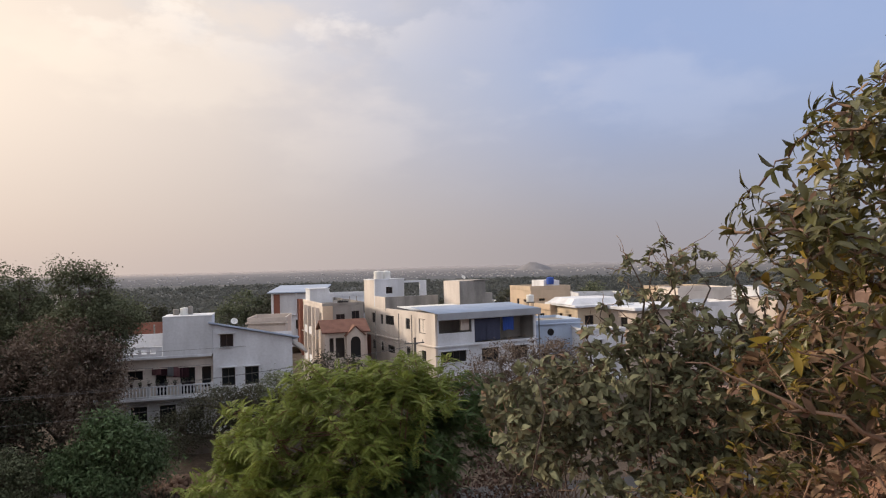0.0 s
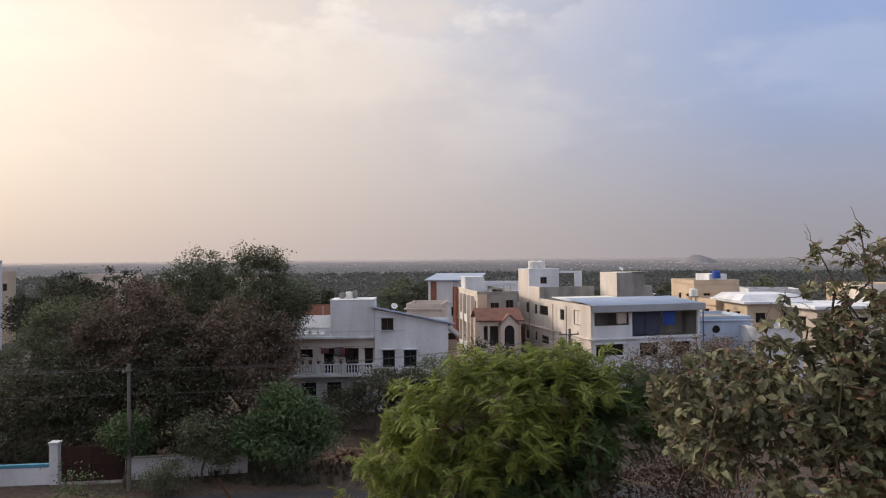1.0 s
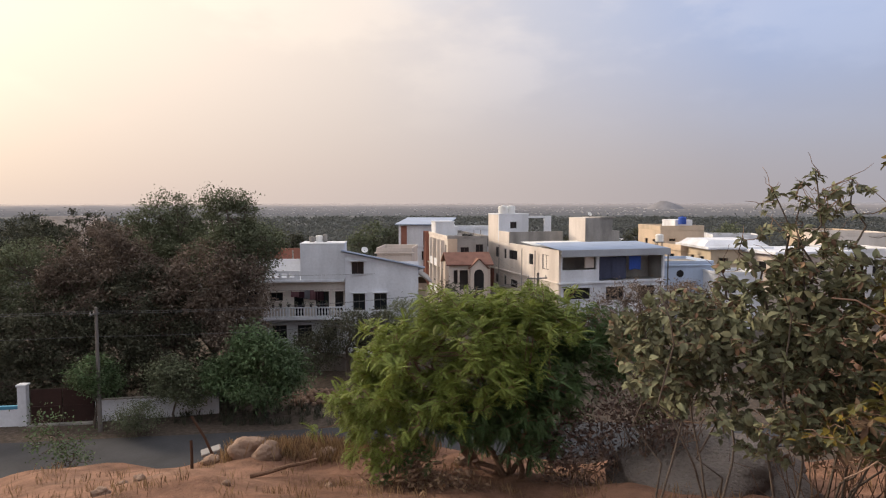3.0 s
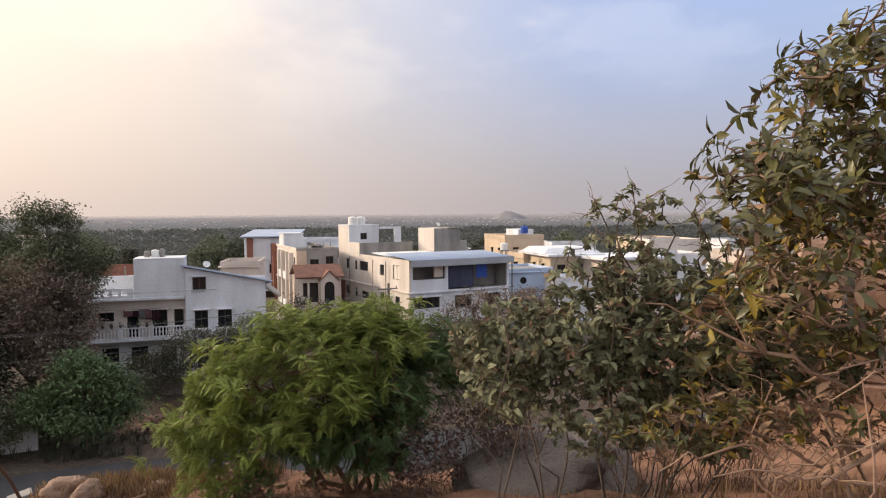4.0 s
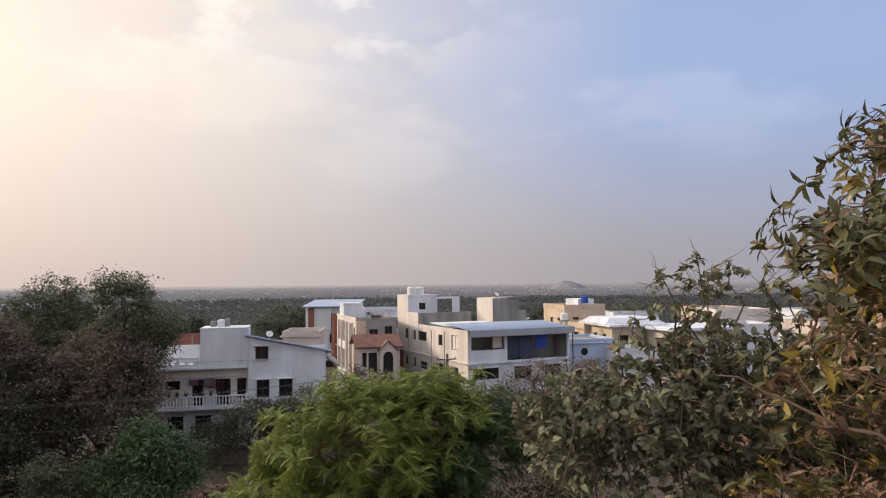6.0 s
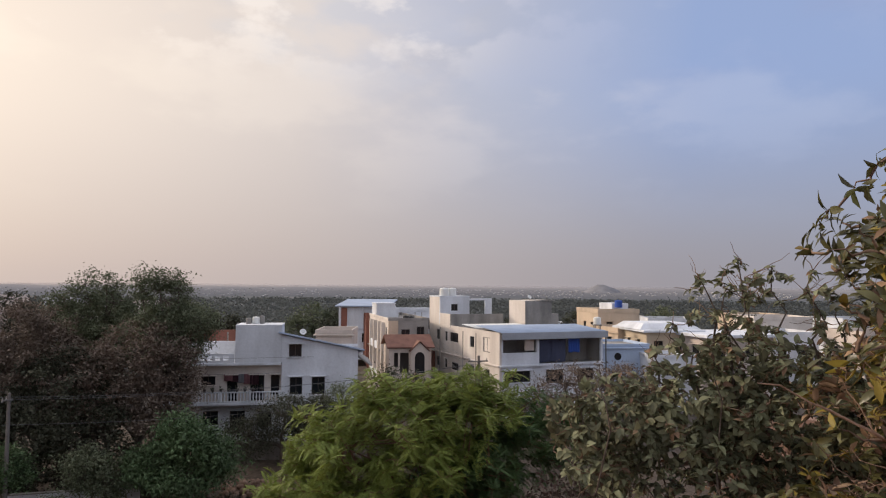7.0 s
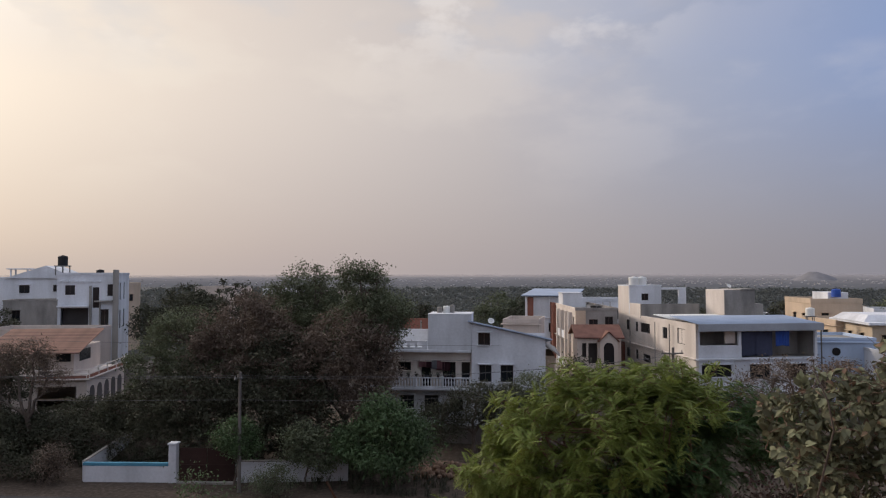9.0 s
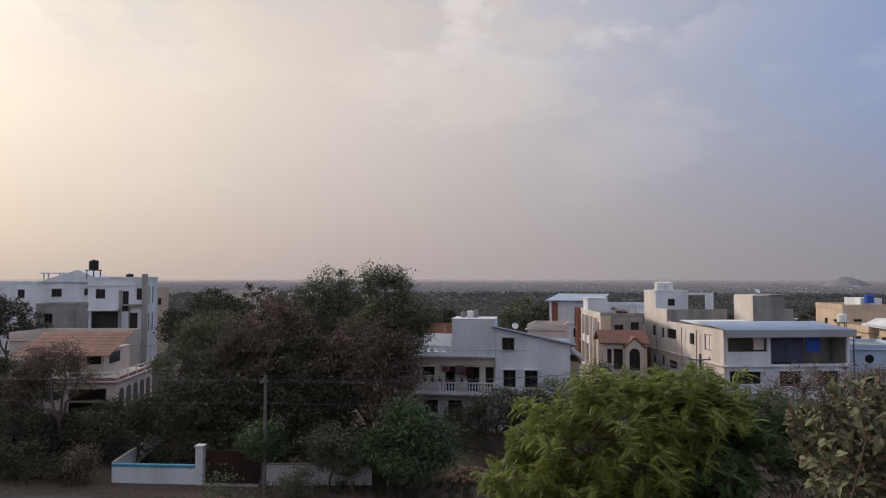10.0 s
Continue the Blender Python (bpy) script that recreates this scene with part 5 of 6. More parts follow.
tree("dusty brown-leaved tree in the grove", -27.2, 46.5, [(-27.2, 46.5, 10.7, 2.4, 2.2, 2.0), (-29.8, 46.5, 9.4, 1.8, 1.8, 1.8), (-25.6, 46.5, 10.2, 2.0, 2.4, 2.3), (-25.0, 46.5, 8.2, 3.0, 2.6, 3.0), (-28.6, 46.5, 7.2, 3.0, 2.6, 3.2)], M_T_BROWN, 0.40, 330, 28, 3)
tree("dusty brown-leaved tree beside the house", -19.0, 46.0, [(-18.8, 46, 9.2, 2.8, 2.4, 2.5), (-16.6, 46, 8.0, 1.9, 1.9, 2.6), (-20.8, 46, 7.0, 2.8, 2.4, 3.0), (-17.0, 46, 5.2, 2.0, 1.9, 2.2)], M_T_BROWN, 0.40, 360, 28, 4)
tree("dark dusty tree in the grove", -23.3, 45.2, [(-23.3, 45.2, 6.6, 3.2, 2.4, 3.2), (-21.6, 45.0, 4.2, 3.0, 2.2, 2.6), (-25.6, 45, 4.4, 2.8, 2.2, 2.6)], M_T_DARK, 0.42, 330, 28, 5)
tree("dusty green tree at the grove's edge", -33.2, 48.0, [(-33.0, 48, 8.6, 3.4, 2.6, 2.9), (-35.6, 48, 6.4, 3.0, 2.6, 2.8), (-30.6, 48, 6.2, 2.8, 2.6, 3.0)], M_T_GREEN, 0.42, 300, 28, 6)
tree("dark dusty tree behind the compound wall", -30.5, 44.5, [(-30.5, 44.5, 5.0, 3.2, 2.0, 2.6), (-33.4, 45.0, 4.0, 2.6, 2.0, 2.2), (-28.0, 44.5, 4.4, 2.2, 1.9, 2.4)], M_T_DARK, 0.40, 260, 28, 7)
tree("low dusty tree by the compound", -39.0, 47.0, [(-38, 47, 2.9, 2.8, 2.4, 1.5), (-42.0, 47.5, 2.6, 2.6, 2.4, 1.3)], M_T_DARK, 0.40, 220, 26, 8)
tree("dusty tree before the red-roofed villa", -46.5, 44.5, [(-42.5, 44.0, 2.6, 2.2, 1.6, 1.2), (-47.4, 44.6, 5.6, 2.2, 1.8, 2.2), (-51.0, 44.8, 5.2, 2.4, 1.8, 2.4)], M_T_DARK, 0.40, 220, 26, 9)
tree("half-bare brown tree before the villa", -42.5, 42.5, [(-45.2, 42.5, 7.6, 2.0, 1.2, 1.5), (-42.5, 42.5, 8.1, 1.5, 1.2, 1.2), (-41.3, 42.5, 6.4, 1.4, 1.2, 1.3), (-46.8, 42.5, 5.3, 2.0, 1.2, 1.6)], M_T_BROWN, 0.30, 190, 16, 10)
tree("spreading dusty tree beside the modern house", -59.5, 78.0, [(-59.5, 78.0, 7.6, 3.2, 2.5, 2.6), (-55, 78, 7.0, 3.2, 2.5, 2.6)], M_T_DARK, 0.45, 180, 24, 11)
tree("green tree at the edge of the houses", -79.0, 69.0, [(-78.5, 69, 9.0, 3.0, 2.4, 2.8), (-75.0, 69, 7.6, 2.4, 2.2, 2.2), (-83.5, 70, 9.6, 3.2, 2.4, 3.2)], M_T_DARK, 0.45, 220, 24, 12)
tree("dusty green tree among the houses", -52.0, 84.0, [(-52.0, 84, 10.6, 4.4, 3.0, 3.0), (-47, 84, 9.0, 4.0, 3.0, 3.0), (-57, 85, 9.0, 4.0, 3.0, 3.0)], M_T_DARK, 0.5, 260, 24, 13)
tree("dusty green tree among the houses", -41.0, 78.0, [(-41.0, 78, 8.6, 4.2, 3.0, 3.4), (-36.5, 78, 8.8, 3.6, 3.0, 3.4)], M_T_DARK, 0.5, 220, 24, 14)
tree("low brush behind the compound", -53.0, 45.0, [(-51.5, 43.8, 2.6, 4.0, 1.8, 2.2), (-57.5, 43.6, 2.8, 4.0, 2.0, 2.4), (-46, 43.2, 1.9, 3.4, 1.6, 1.8)], M_T_DARK, 0.4, 260, 24, 15)
tree("dark brush filling the slope beyond the road", -48.0, 41.0, [(-48, 41.0, 1.6, 3.6, 1.8, 1.7), (-53, 40.5, 2.0, 3.6, 1.8, 1.9), (-43.6, 44.6, 1.6, 3.4, 1.6, 1.6), (-38.0, 43.5, 1.3, 2.6, 1.4, 1.4)], M_T_DARK, 0.35, 300, 26, 66, name="shrub")
tree("reddish dry bush beside the compound wall", -36.6, 38.2, [(-36.6, 38.2, 1.4, 0.8, 0.7, 1.2)], M_T_BROWN, 0.24, 60, 20, 67, name="shrub", trunk=0.05)
tree("dark undergrowth behind the compound wall", -29.0, 44.2, [(-33.0, 43.6, 1.5, 2.4, 0.9, 1.3), (-29.0, 43.8, 1.8, 2.4, 0.9, 1.5), (-25.6, 44.0, 1.8, 2.2, 0.9, 1.5), (-21.6, 44.6, 1.9, 2.4, 0.9, 1.5), (-17.6, 45.4, 1.8, 2.2, 0.9, 1.5)], M_T_DARK, 0.35, 300, 24, 68, name="shrub")
tree("dark thicket on the verge before the villa", -43.0, 38.0, [(-38.5, 38.6, 1.0, 1.6, 1.0, 1.0), (-41.0, 37.8, 1.3, 2.2, 1.1, 1.3), (-44.5, 37.4, 1.6, 2.6, 1.2, 1.6), (-48.5, 37.6, 1.9, 2.8, 1.3, 1.9), (-52.5, 38.0, 2.2, 2.8, 1.4, 2.2), (-45.5, 40.5, 2.6, 3.0, 1.4, 2.2), (-50.5, 41.5, 3.4, 3.0, 1.4, 2.6)], M_T_DARK, 0.35, 420, 24, 69, name="shrub")
tree("low dark brush along the road", -40.5, 42.8, [(-40.5, 43.0, 1.7, 3.0, 1.4, 1.6), (-44.6, 42.4, 1.5, 3.0, 1.4, 1.4)], M_T_DARK, 0.35, 180, 22, 16, name="shrub")
# street trees before the white wall
tree("bushy green street tree beside the road", -14.3, 42.6, [(-14.6, 42.6, 4.4, 1.5, 1.3, 1.3), (-15.2, 42.6, 5.5, 0.6, 0.6, 0.7), (-13.4, 42.5, 5.1, 0.6, 0.6, 0.6), (-16.5, 42.6, 3.0, 1.2, 1.2, 1.1), (-12.7, 42.6, 3.5, 1.1, 1.2, 1.1), (-14.2, 42.2, 2.2, 2.0, 1.4, 1.0), (-12.0, 42.6, 2.3, 0.8, 0.9, 0.8)], M_T_FRESH, 0.6, 150, 44, 17, clump_r=0.95, shape=LEAF_HANG)
tree("small green street tree beside the pole", -24.1, 40.2, [(-24.1, 40.2, 3.5, 1.3, 1.1, 1.0), (-23.4, 40.2, 2.9, 0.9, 0.9, 0.7)], M_T_FRESH, 0.34, 110, 24, 18, trunk=0.1)
tree("small leafy street tree by the compound wall", -19.8, 41.6, [(-19.9, 41.6, 2.9, 1.3, 1.1, 1.3), (-18.6, 41.6, 2.2, 1.0, 1.0, 1.1)], M_T_GREEN, 0.34, 110, 24, 19, trunk=0.09)
tree("thin grey shrub at the roadside", -20.6, 38.8, [(-20.6, 38.8, 1.3, 1.2, 0.9, 0.9)], M_T_GREEN, 0.24, 60, 20, 20, trunk=0.05, name="shrub")
tree("dark leafy tree before the white house", -9.9, 49.8, [(-9.8, 49.8, 4.4, 2.4, 1.6, 1.5), (-7.6, 49.8, 4.6, 2.0, 1.6, 1.5), (-12.4, 49.6, 3.0, 1.8, 1.5, 1.6)], M_T_DARK, 0.32, 230, 22, 21)
tree("grey-leaved tree at the end of the white house", -5.6, 50.0, [(-5.6, 50, 5.2, 1.7, 1.5, 1.6), (-4.0, 50, 4.0, 1.8, 1.5, 1.8), (-6.9, 49.6, 3.2, 1.6, 1.5, 1.4)], M_T_GREEN, 0.32, 200, 22, 22)
tree("thin brown scrub before the apartment block", 12.5, 58.0, [(12.5, 58, 5.6, 2.8, 1.8, 1.7), (15.8, 59, 6.0, 2.8, 1.8, 1.7), (18.6, 60, 5.6, 2.4, 1.8, 1.6), (9.6, 57, 3.8, 2.4, 1.8, 1.5), (14, 58, 3.6, 3.6, 1.8, 1.6)], M_T_BROWN, 0.28, 380, 20, 23)
tree("dusty scrub behind the white house", -2.6, 62.0, [(-2.8, 62, 4.6, 1.6, 1.6, 2.2), (-0.6, 63, 4.2, 1.6, 1.6, 1.8)], M_T_DARK, 0.3, 120, 20, 24)
for i, (x, y, w, hgt) in enumerate(((-19.5, 122, 5.2, 8.0), (-13.6, 118, 4.4, 7.6), (-26.6, 91, 3.6, 7.6), (-33, 100, 4.2, 7.0), (8, 130, 5, 6.2), (17, 120, 4.4, 6.8), (46, 128, 5, 7.2), (55, 112, 4.6, 7.0), (28, 122, 4, 6.6), (66, 96, 5, 7.5), (-60, 130, 5, 9.5), (-75, 108, 5, 9.5), (-42, 118, 5, 8.6))):
    tree("round dark tree among distant houses", x, y, [(x, y, hgt, w * 0.8, w * 0.7, 2.9), (x - w * 0.5, y, hgt - 1.8, w * 0.7, w * 0.6, 2.6), (x + w * 0.55, y, hgt - 1.5, w * 0.7, w * 0.6, 2.6)], M_T_DARK if i % 3 else M_T_GREEN, 0.6, 170, 20, 40 + i, clump_r=1.0)

# ---------------------------------------------------------------- far woods and far town
r = np.random.default_rng(5)
n, k = 5600, 22
dist = 150 + 1250 * r.random(n) ** 1.35
az = r.uniform(-0.95, 0.95, n)
grow = 1 + dist / 900
P = np.stack([dist * np.sin(az), dist * np.cos(az)], 1)
P = np.concatenate([P, (land(P[:, 0], P[:, 1]) + r.uniform(0.8, 2.6, n) * grow * 0.6)[:, None]], 1)
P = np.repeat(P, k, 0) + r.normal(0, 1, (n * k, 3)) * (2.4, 2.4, 0.8) * np.repeat(grow * r.uniform(0.6, 1.3, n), k)[:, None]
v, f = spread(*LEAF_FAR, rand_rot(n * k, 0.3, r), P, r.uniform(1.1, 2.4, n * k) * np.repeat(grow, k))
tagged(part_np("far_woods", v, f, M_FARWOOD, kind="stuff"), "woods in painted blue-grey haze spread over the distant plain", "woods")
n = 800
dist = 1980 + 780 * r.random(n) ** 0.8
az = np.where(r.random(n) < 0.75, r.normal(0, 0.55, n), r.choice([-0.33, 0.02, 0.2, 0.42], n) + r.normal(0, 0.05, n))
cub = np.array([(x, y, z) for x in (-0.5, 0.5) for y in (-0.5, 0.5) for z in (0, 1)], float)
cuf = np.array([(0, 1, 3, 2), (4, 6, 7, 5), (0, 4, 5, 1), (2, 3, 7, 6), (1, 5, 7, 3), (0, 2, 6, 4)])
S = np.stack([r.uniform(3, 8, n), r.uniform(3, 8, n), r.uniform(1.4, 3.4, n)], 1) * (0.4 + dist[:, None] / 4200)
P = np.stack([dist * np.sin(az), dist * np.cos(az), np.where(dist > 1900, -22.3 + (dist - 1900) / 2000 * 42.5, land(dist * np.sin(az), dist * np.cos(az)) + 1)], 1)
v = (cub[None] * S[:, None] + P[:, None]).reshape(-1, 3)
f = (cuf[None] + (np.arange(n) * 8)[:, None, None]).reshape(-1, 4)
tagged(part_np("far_town", v, f, M_FARWALL, kind="stuff"), "pale scattered blocks of a distant town", "town")

# ---------------------------------------------------------------- the hillside in front


def boulder(x, y, s, seed, label, material=M_ROCK, flat=0.7, rz=0, sink=0.3):
    bm = bmesh.new()
    bmesh.ops.create_icosphere(bm, subdivisions=4, radius=1.0)
    o = Vector((seed * 3.1, seed * 1.7, 0))
    for v in bm.verts:
        k = 1 + 0.5 * noise.noise(v.co * 1.2 + o) + 0.22 * noise.noise(v.co * 2.7 + o) + 0.07 * noise.noise(v.co * 8 + o)
        c = v.co * k
        for ax in range(3):
            c[ax] = math.copysign(abs(c[ax]) ** 0.86, c[ax])
        v.co = Vector((c.x * s, c.y * s * 0.8, c.z * s * flat))
    ob = part("boulder", bm, material, smooth=True)
    ob.matrix_world = pose(x, y, float(land(x, y)) + s * flat * (1 - 2 * sink) * 0.6, 0, 0, rz)
    return tagged(ob, label, "boulder", "boulders on the slope")


boulder(-3.15, 9.15, 0.27, 1, "pale tan boulder half sunk in red earth", rz=20)
boulder(-2.85, 9.0, 0.2, 2, "brown boulder against a larger one", rz=70)
boulder(-2.1, 9.3, 0.17, 3, "pale flat-topped stone at the slope's edge", rz=10, flat=0.6)
boulder(-3.75, 9.25, 0.13, 4, "small pale stone on the slope's edge")
boulder(2.6, 7.4, 0.34, 6, "flat reddish slab of stone", flat=0.4, rz=35)
boulder(2.8, 7.9, 1.15, 7, "big dark grey rock face among shrubs", M_GREYROCK, flat=0.42, rz=15, sink=0.4)
for i in range(16):
    q = np.random.default_rng(300 + i)
    boulder(q.uniform(-5.5, 1.5), q.uniform(6.5, 9.4), q.uniform(0.03, 0.09), 20 + i, "small loose stone on red earth", rz=i * 40)
# rusted posts, a plank and pale broken debris
pst = part_np("fence_post", *tubes([([(0, 0, -0.3), (0.01, 0, 0.15), (0.0, 0.01, 0.36)], [0.022, 0.02, 0.02])], 8), M_RUST)
pst.matrix_world = pose(-3.62, 8.3, float(land(-3.62, 8.3)))
tagged(pst, "thin rusted iron fence post in red earth", "fence post", "fence posts")
ps2 = part_np("fence_post", *tubes([([(0, 0, -0.3), (-0.25, 0, 0.3), (-0.45, 0.01, 0.62)], [0.022, 0.02, 0.018])], 8), M_RUST)
ps2.matrix_world = pose(-3.65, 9.4, float(land(-3.65, 9.4)))
tagged(ps2, "leaning rusted iron fence post at the slope's edge", "fence post", "fence posts")
lg = part_np("fallen_log", *tubes([(bend((0, 0, 0.03), (0.75, 0.35, 0.12), 0, 0.01, 6), np.linspace(0.03, 0.022, 6))], 8), M_BARK)
lg.matrix_world = pose(-2.75, 8.0, float(land(-2.75, 8.0)))
tagged(lg, "dark fallen branch lying on red earth", "log")
bm = bmesh.new()
box(bm, -0.15, 0.14, -0.09, 0.09, 0.03, 0.06, 0.01)
box(bm, -0.14, -0.10, -0.08, 0.08, -0.06, 0.028, 0.008)
box(bm, 0.07, 0.11, -0.08, 0.08, -0.06, 0.028, 0.008)
db = part("broken_crate", bm, M_CONC)
db.matrix_world = pose(-3.95, 9.75, float(land(-3.95, 9.75)) + 0.12, 8, -12, 25)
tagged(db, "grey broken plastic crate at the slope's edge", "debris")


q = np.random.default_rng(90)
n_st = 150
tb_ = bmesh.new()
bmesh.ops.create_icosphere(tb_, subdivisions=2, radius=1.0)
hv = np.array([v.co[:] for v in tb_.verts]) * (1 + 0.2 * np.random.default_rng(2).normal(0, 1, (42, 1)))
hf = np.array([[v.index for v in fc.verts] for fc in tb_.faces])
tb_.free()
hx, hy = q.normal(-10.6, 1.5, n_st), q.normal(45.6, 0.7, n_st)
hz = land(hx, hy) + 0.05 + 0.75 * np.exp(-((hx + 10.6) / 1.6) ** 2 - ((hy - 45.6) / 0.8) ** 2) * q.uniform(0.3, 1, n_st)
hp = spread(hv, hf, rand_rot(n_st, 0.1, q), np.stack([hx, hy, hz], 1), q.uniform(0.08, 0.26, n_st))
tagged(part_np("rubble_heap", *hp, M_ROCK, kind="stuff"), "heap of pinkish broken rubble beside the road", "rubble")


def grass(n, x0, x1, y0, y1, seed, label, hgt=0.16, material=M_GRASS):
    q = np.random.default_rng(seed)
    cx, cy = q.uniform(x0, x1, n // 14 + 1), q.uniform(y0, y1, n // 14 + 1)
    k = q.integers(0, len(cx), n)
    X, Y = cx[k] + q.normal(0, 0.09, n), cy[k] + q.normal(0, 0.09, n)
    tv = np.array([(-0.03, 0, 0), (0.03, 0, 0), (0.02, 0.12, 0.55), (0.0, 0.32, 1.0)])
    a = q.uniform(0, 6.28, n)
    R = np.zeros((n, 3, 3))
    R[:, 0, 0], R[:, 0, 1], R[:, 1, 0], R[:, 1, 1], R[:, 2, 2] = np.cos(a), -np.sin(a), np.sin(a), np.cos(a), 1
    v, f = spread(tv, np.array([(0, 1, 2, 3)]), R, np.stack([X, Y, land(X, Y) - 0.01], 1), q.uniform(0.5, 1.3, n) * hgt)
    return tagged(part_np("dry_grass", v, f, material, kind="stuff"), label, "grass")


grass(5200, -3.6, -0.6, 9.0, 10.4, 1, "tufts of dry brown grass at the slope's edge", 0.22)
grass(2500, -7, 5, 6.0, 9.2, 2, "thin dry grass scattered on red earth", 0.12)
grass(5200, 1.5, 8, 2.0, 6.5, 3, "dry grass and litter under the trees", 0.16)
grass(6000, -45, -4, 41.0, 44.5, 4, "dusty verge grass along the road", 0.5, M_T_DARK)

# the cut laterite bank beyond the trees
bk = thing("laterite_bank", 7.0, 8.6, 11.4, -38, "stepped pinkish laterite block bank behind the trees", "retaining wall")
q = np.random.default_rng(77)
blk = {}
for row in range(6):
    for c in range(-2, 7):
        if row > 5 + 2 * c:
            continue
        key = int(q.integers(0, 6))
        if key not in blk:
            b_ = box(bmesh.new(), -0.62, 0.62, -0.25, 0.25, -0.24, 0.24, 0.05)
            for v in b_.verts:
                v.co += Vector((noise.noise(v.co * 3 + Vector((key, 0, 0))), noise.noise(v.co * 5 + Vector((0, key, 3))), noise.noise(v.co * 4 + Vector((7, 0, key))))) * 0.11
            me_ = bpy.data.meshes.new("block")
            b_.to_mesh(me_)
            b_.free()
            me_.materials.append(M_BANK)
            blk[key] = me_
        o = new("block", blk[key])
        o.parent = bk
        o.matrix_local = pose(0.3 + c * 1.25 + 0.6 * (row % 2), (0.30 if row > 1 else 0) + (0.35 if row > 3 else 0) + q.normal(0, 0.03), 0.1 + row * 0.475, q.normal(0, 2), q.normal(0, 2.2), q.normal(0, 3))
boxpart("earth_fill", (1.4, 9.0, 0.92, 2.8, -0.8, 2.1), M_BANK, bk, bev=0.05)

# ---------------------------------------------------------------- near plants


def leafy_twigs(centers, anchors, r, rad0=0.012):
    """Twigs that branch from limbs and from one another: each centre joins the nearest wood grown so far."""
    A = np.asarray(anchors)
    first_d = np.array([np.min(np.linalg.norm(A - c, axis=1)) for c in centers])
    pool = np.empty((len(A) + 3 * len(centers), 3))
    pool[:len(A)] = A
    used = len(A)
    out = [None] * len(centers)
    for k in np.argsort(first_d):
        c = centers[k]
        B = pool[:used]
        d = np.linalg.norm(B - c, axis=1) + 0.5 * np.maximum(0, B[:, 2] - c[2] + 0.03)
        p = bend(B[np.argmin(d)], c, -0.015, 0.014, 5, r)
        out[k] = (p, np.linspace(rad0 * (0.45 + 0.55 * min(1.0, first_d[k])), 0.003, 5))
        pool[used:used + 3] = p[[2, 3, 4]]
        used += 3
    return out


def whorls(C, tips, r, per, size, tilt=0.75):
    """Leaves standing round each shoot tip: turns, places, sizes."""
    n = len(C) * per
    ax = np.repeat(tips, per, 0) + r.normal(0, 0.12, (n, 3))
    ax /= np.linalg.norm(ax, axis=1)[:, None]
    side_ = np.cross(ax, r.normal(0, 1, (n, 3)))
    side_ /= np.linalg.norm(side_, axis=1)[:, None]
    t_ = np.clip(r.normal(tilt, 0.32, n), 0.15, 2.2)[:, None]
    x = ax * np.cos(t_) + side_ * np.sin(t_)
    y = np.cross(ax, x)
    y /= np.linalg.norm(y, axis=1)[:, None] + 1e-9
    z = np.cross(x, y)
    R = np.stack([x, y, z], 2)
    P = np.repeat(C, per, 0) - ax * (r.uniform(0, 1, n) ** 1.5 * size * 1.0)[:, None]
    return R, P, r.uniform(0.65, 1.25, n) * size


def leaf_objects(parent, shape, material, R, P, S, base, name="leaf"):
    """Single leaves that share one mesh."""
    me = mesh_np(name, *shape, material, True)
    for a, p, s in zip(R, P, S):
        o = new(name, me)
        o.parent = parent
        m = Matrix([[*(a[i] * s), p[i] - base[i]] for i in range(3)] + [[0, 0, 0, 1]])
        o.matrix_local = m


def limb_samples(paths):
    return np.concatenate([p[0] for p in paths])


# the tall glossy-leaved tree
r = np.random.default_rng(11)
base = np.array([4.85, 4.25, float(land(4.85, 4.25))])
gt_ = thing("glossy_leaved_tree", *base, 0, "tall leaning tree with whorls of glossy olive leaves", "tree")
stems = [
    (bend(base - (0, 0, 0.3), (4.36, 4.2, 14.5), 0, 0.03, 8, r), np.linspace(0.042, 0.026, 8)),
    (bend((4.36, 4.2, 14.5), (4.75, 4.3, 16.4), 0.05, 0.06, 8, r), np.linspace(0.022, 0.006, 8)),
    (bend((5.95, 4.1, 11.6), (5.72, 4.05, 14.4), 0, 0.03, 8, r), np.linspace(0.05, 0.03, 8)),
    (bend((5.72, 4.05, 14.4), (5.2, 4.2, 17.3), 0.1, 0.06, 8, r), np.linspace(0.03, 0.01, 8)),
    (bend((5.7, 4.05, 14.2), (6.5, 4.4, 16.8), 0.1, 0.05, 8, r), np.linspace(0.04, 0.015, 8)),
    (bend((5.76, 4.05, 13.9), (4.2, 3.9, 13.75), 0.03, 0.03, 8, r), np.linspace(0.026, 0.01, 8)),
]


def crown_edge(z):
    """Where the leaning crown's open side stands at each height."""
    return np.interp(z, [14.2, 14.45, 14.8, 15.15, 15.4, 15.7, 16.2, 17.8], [2.45, 2.45, 2.80, 3.17, 3.6, 3.88, 4.15, 4.8])


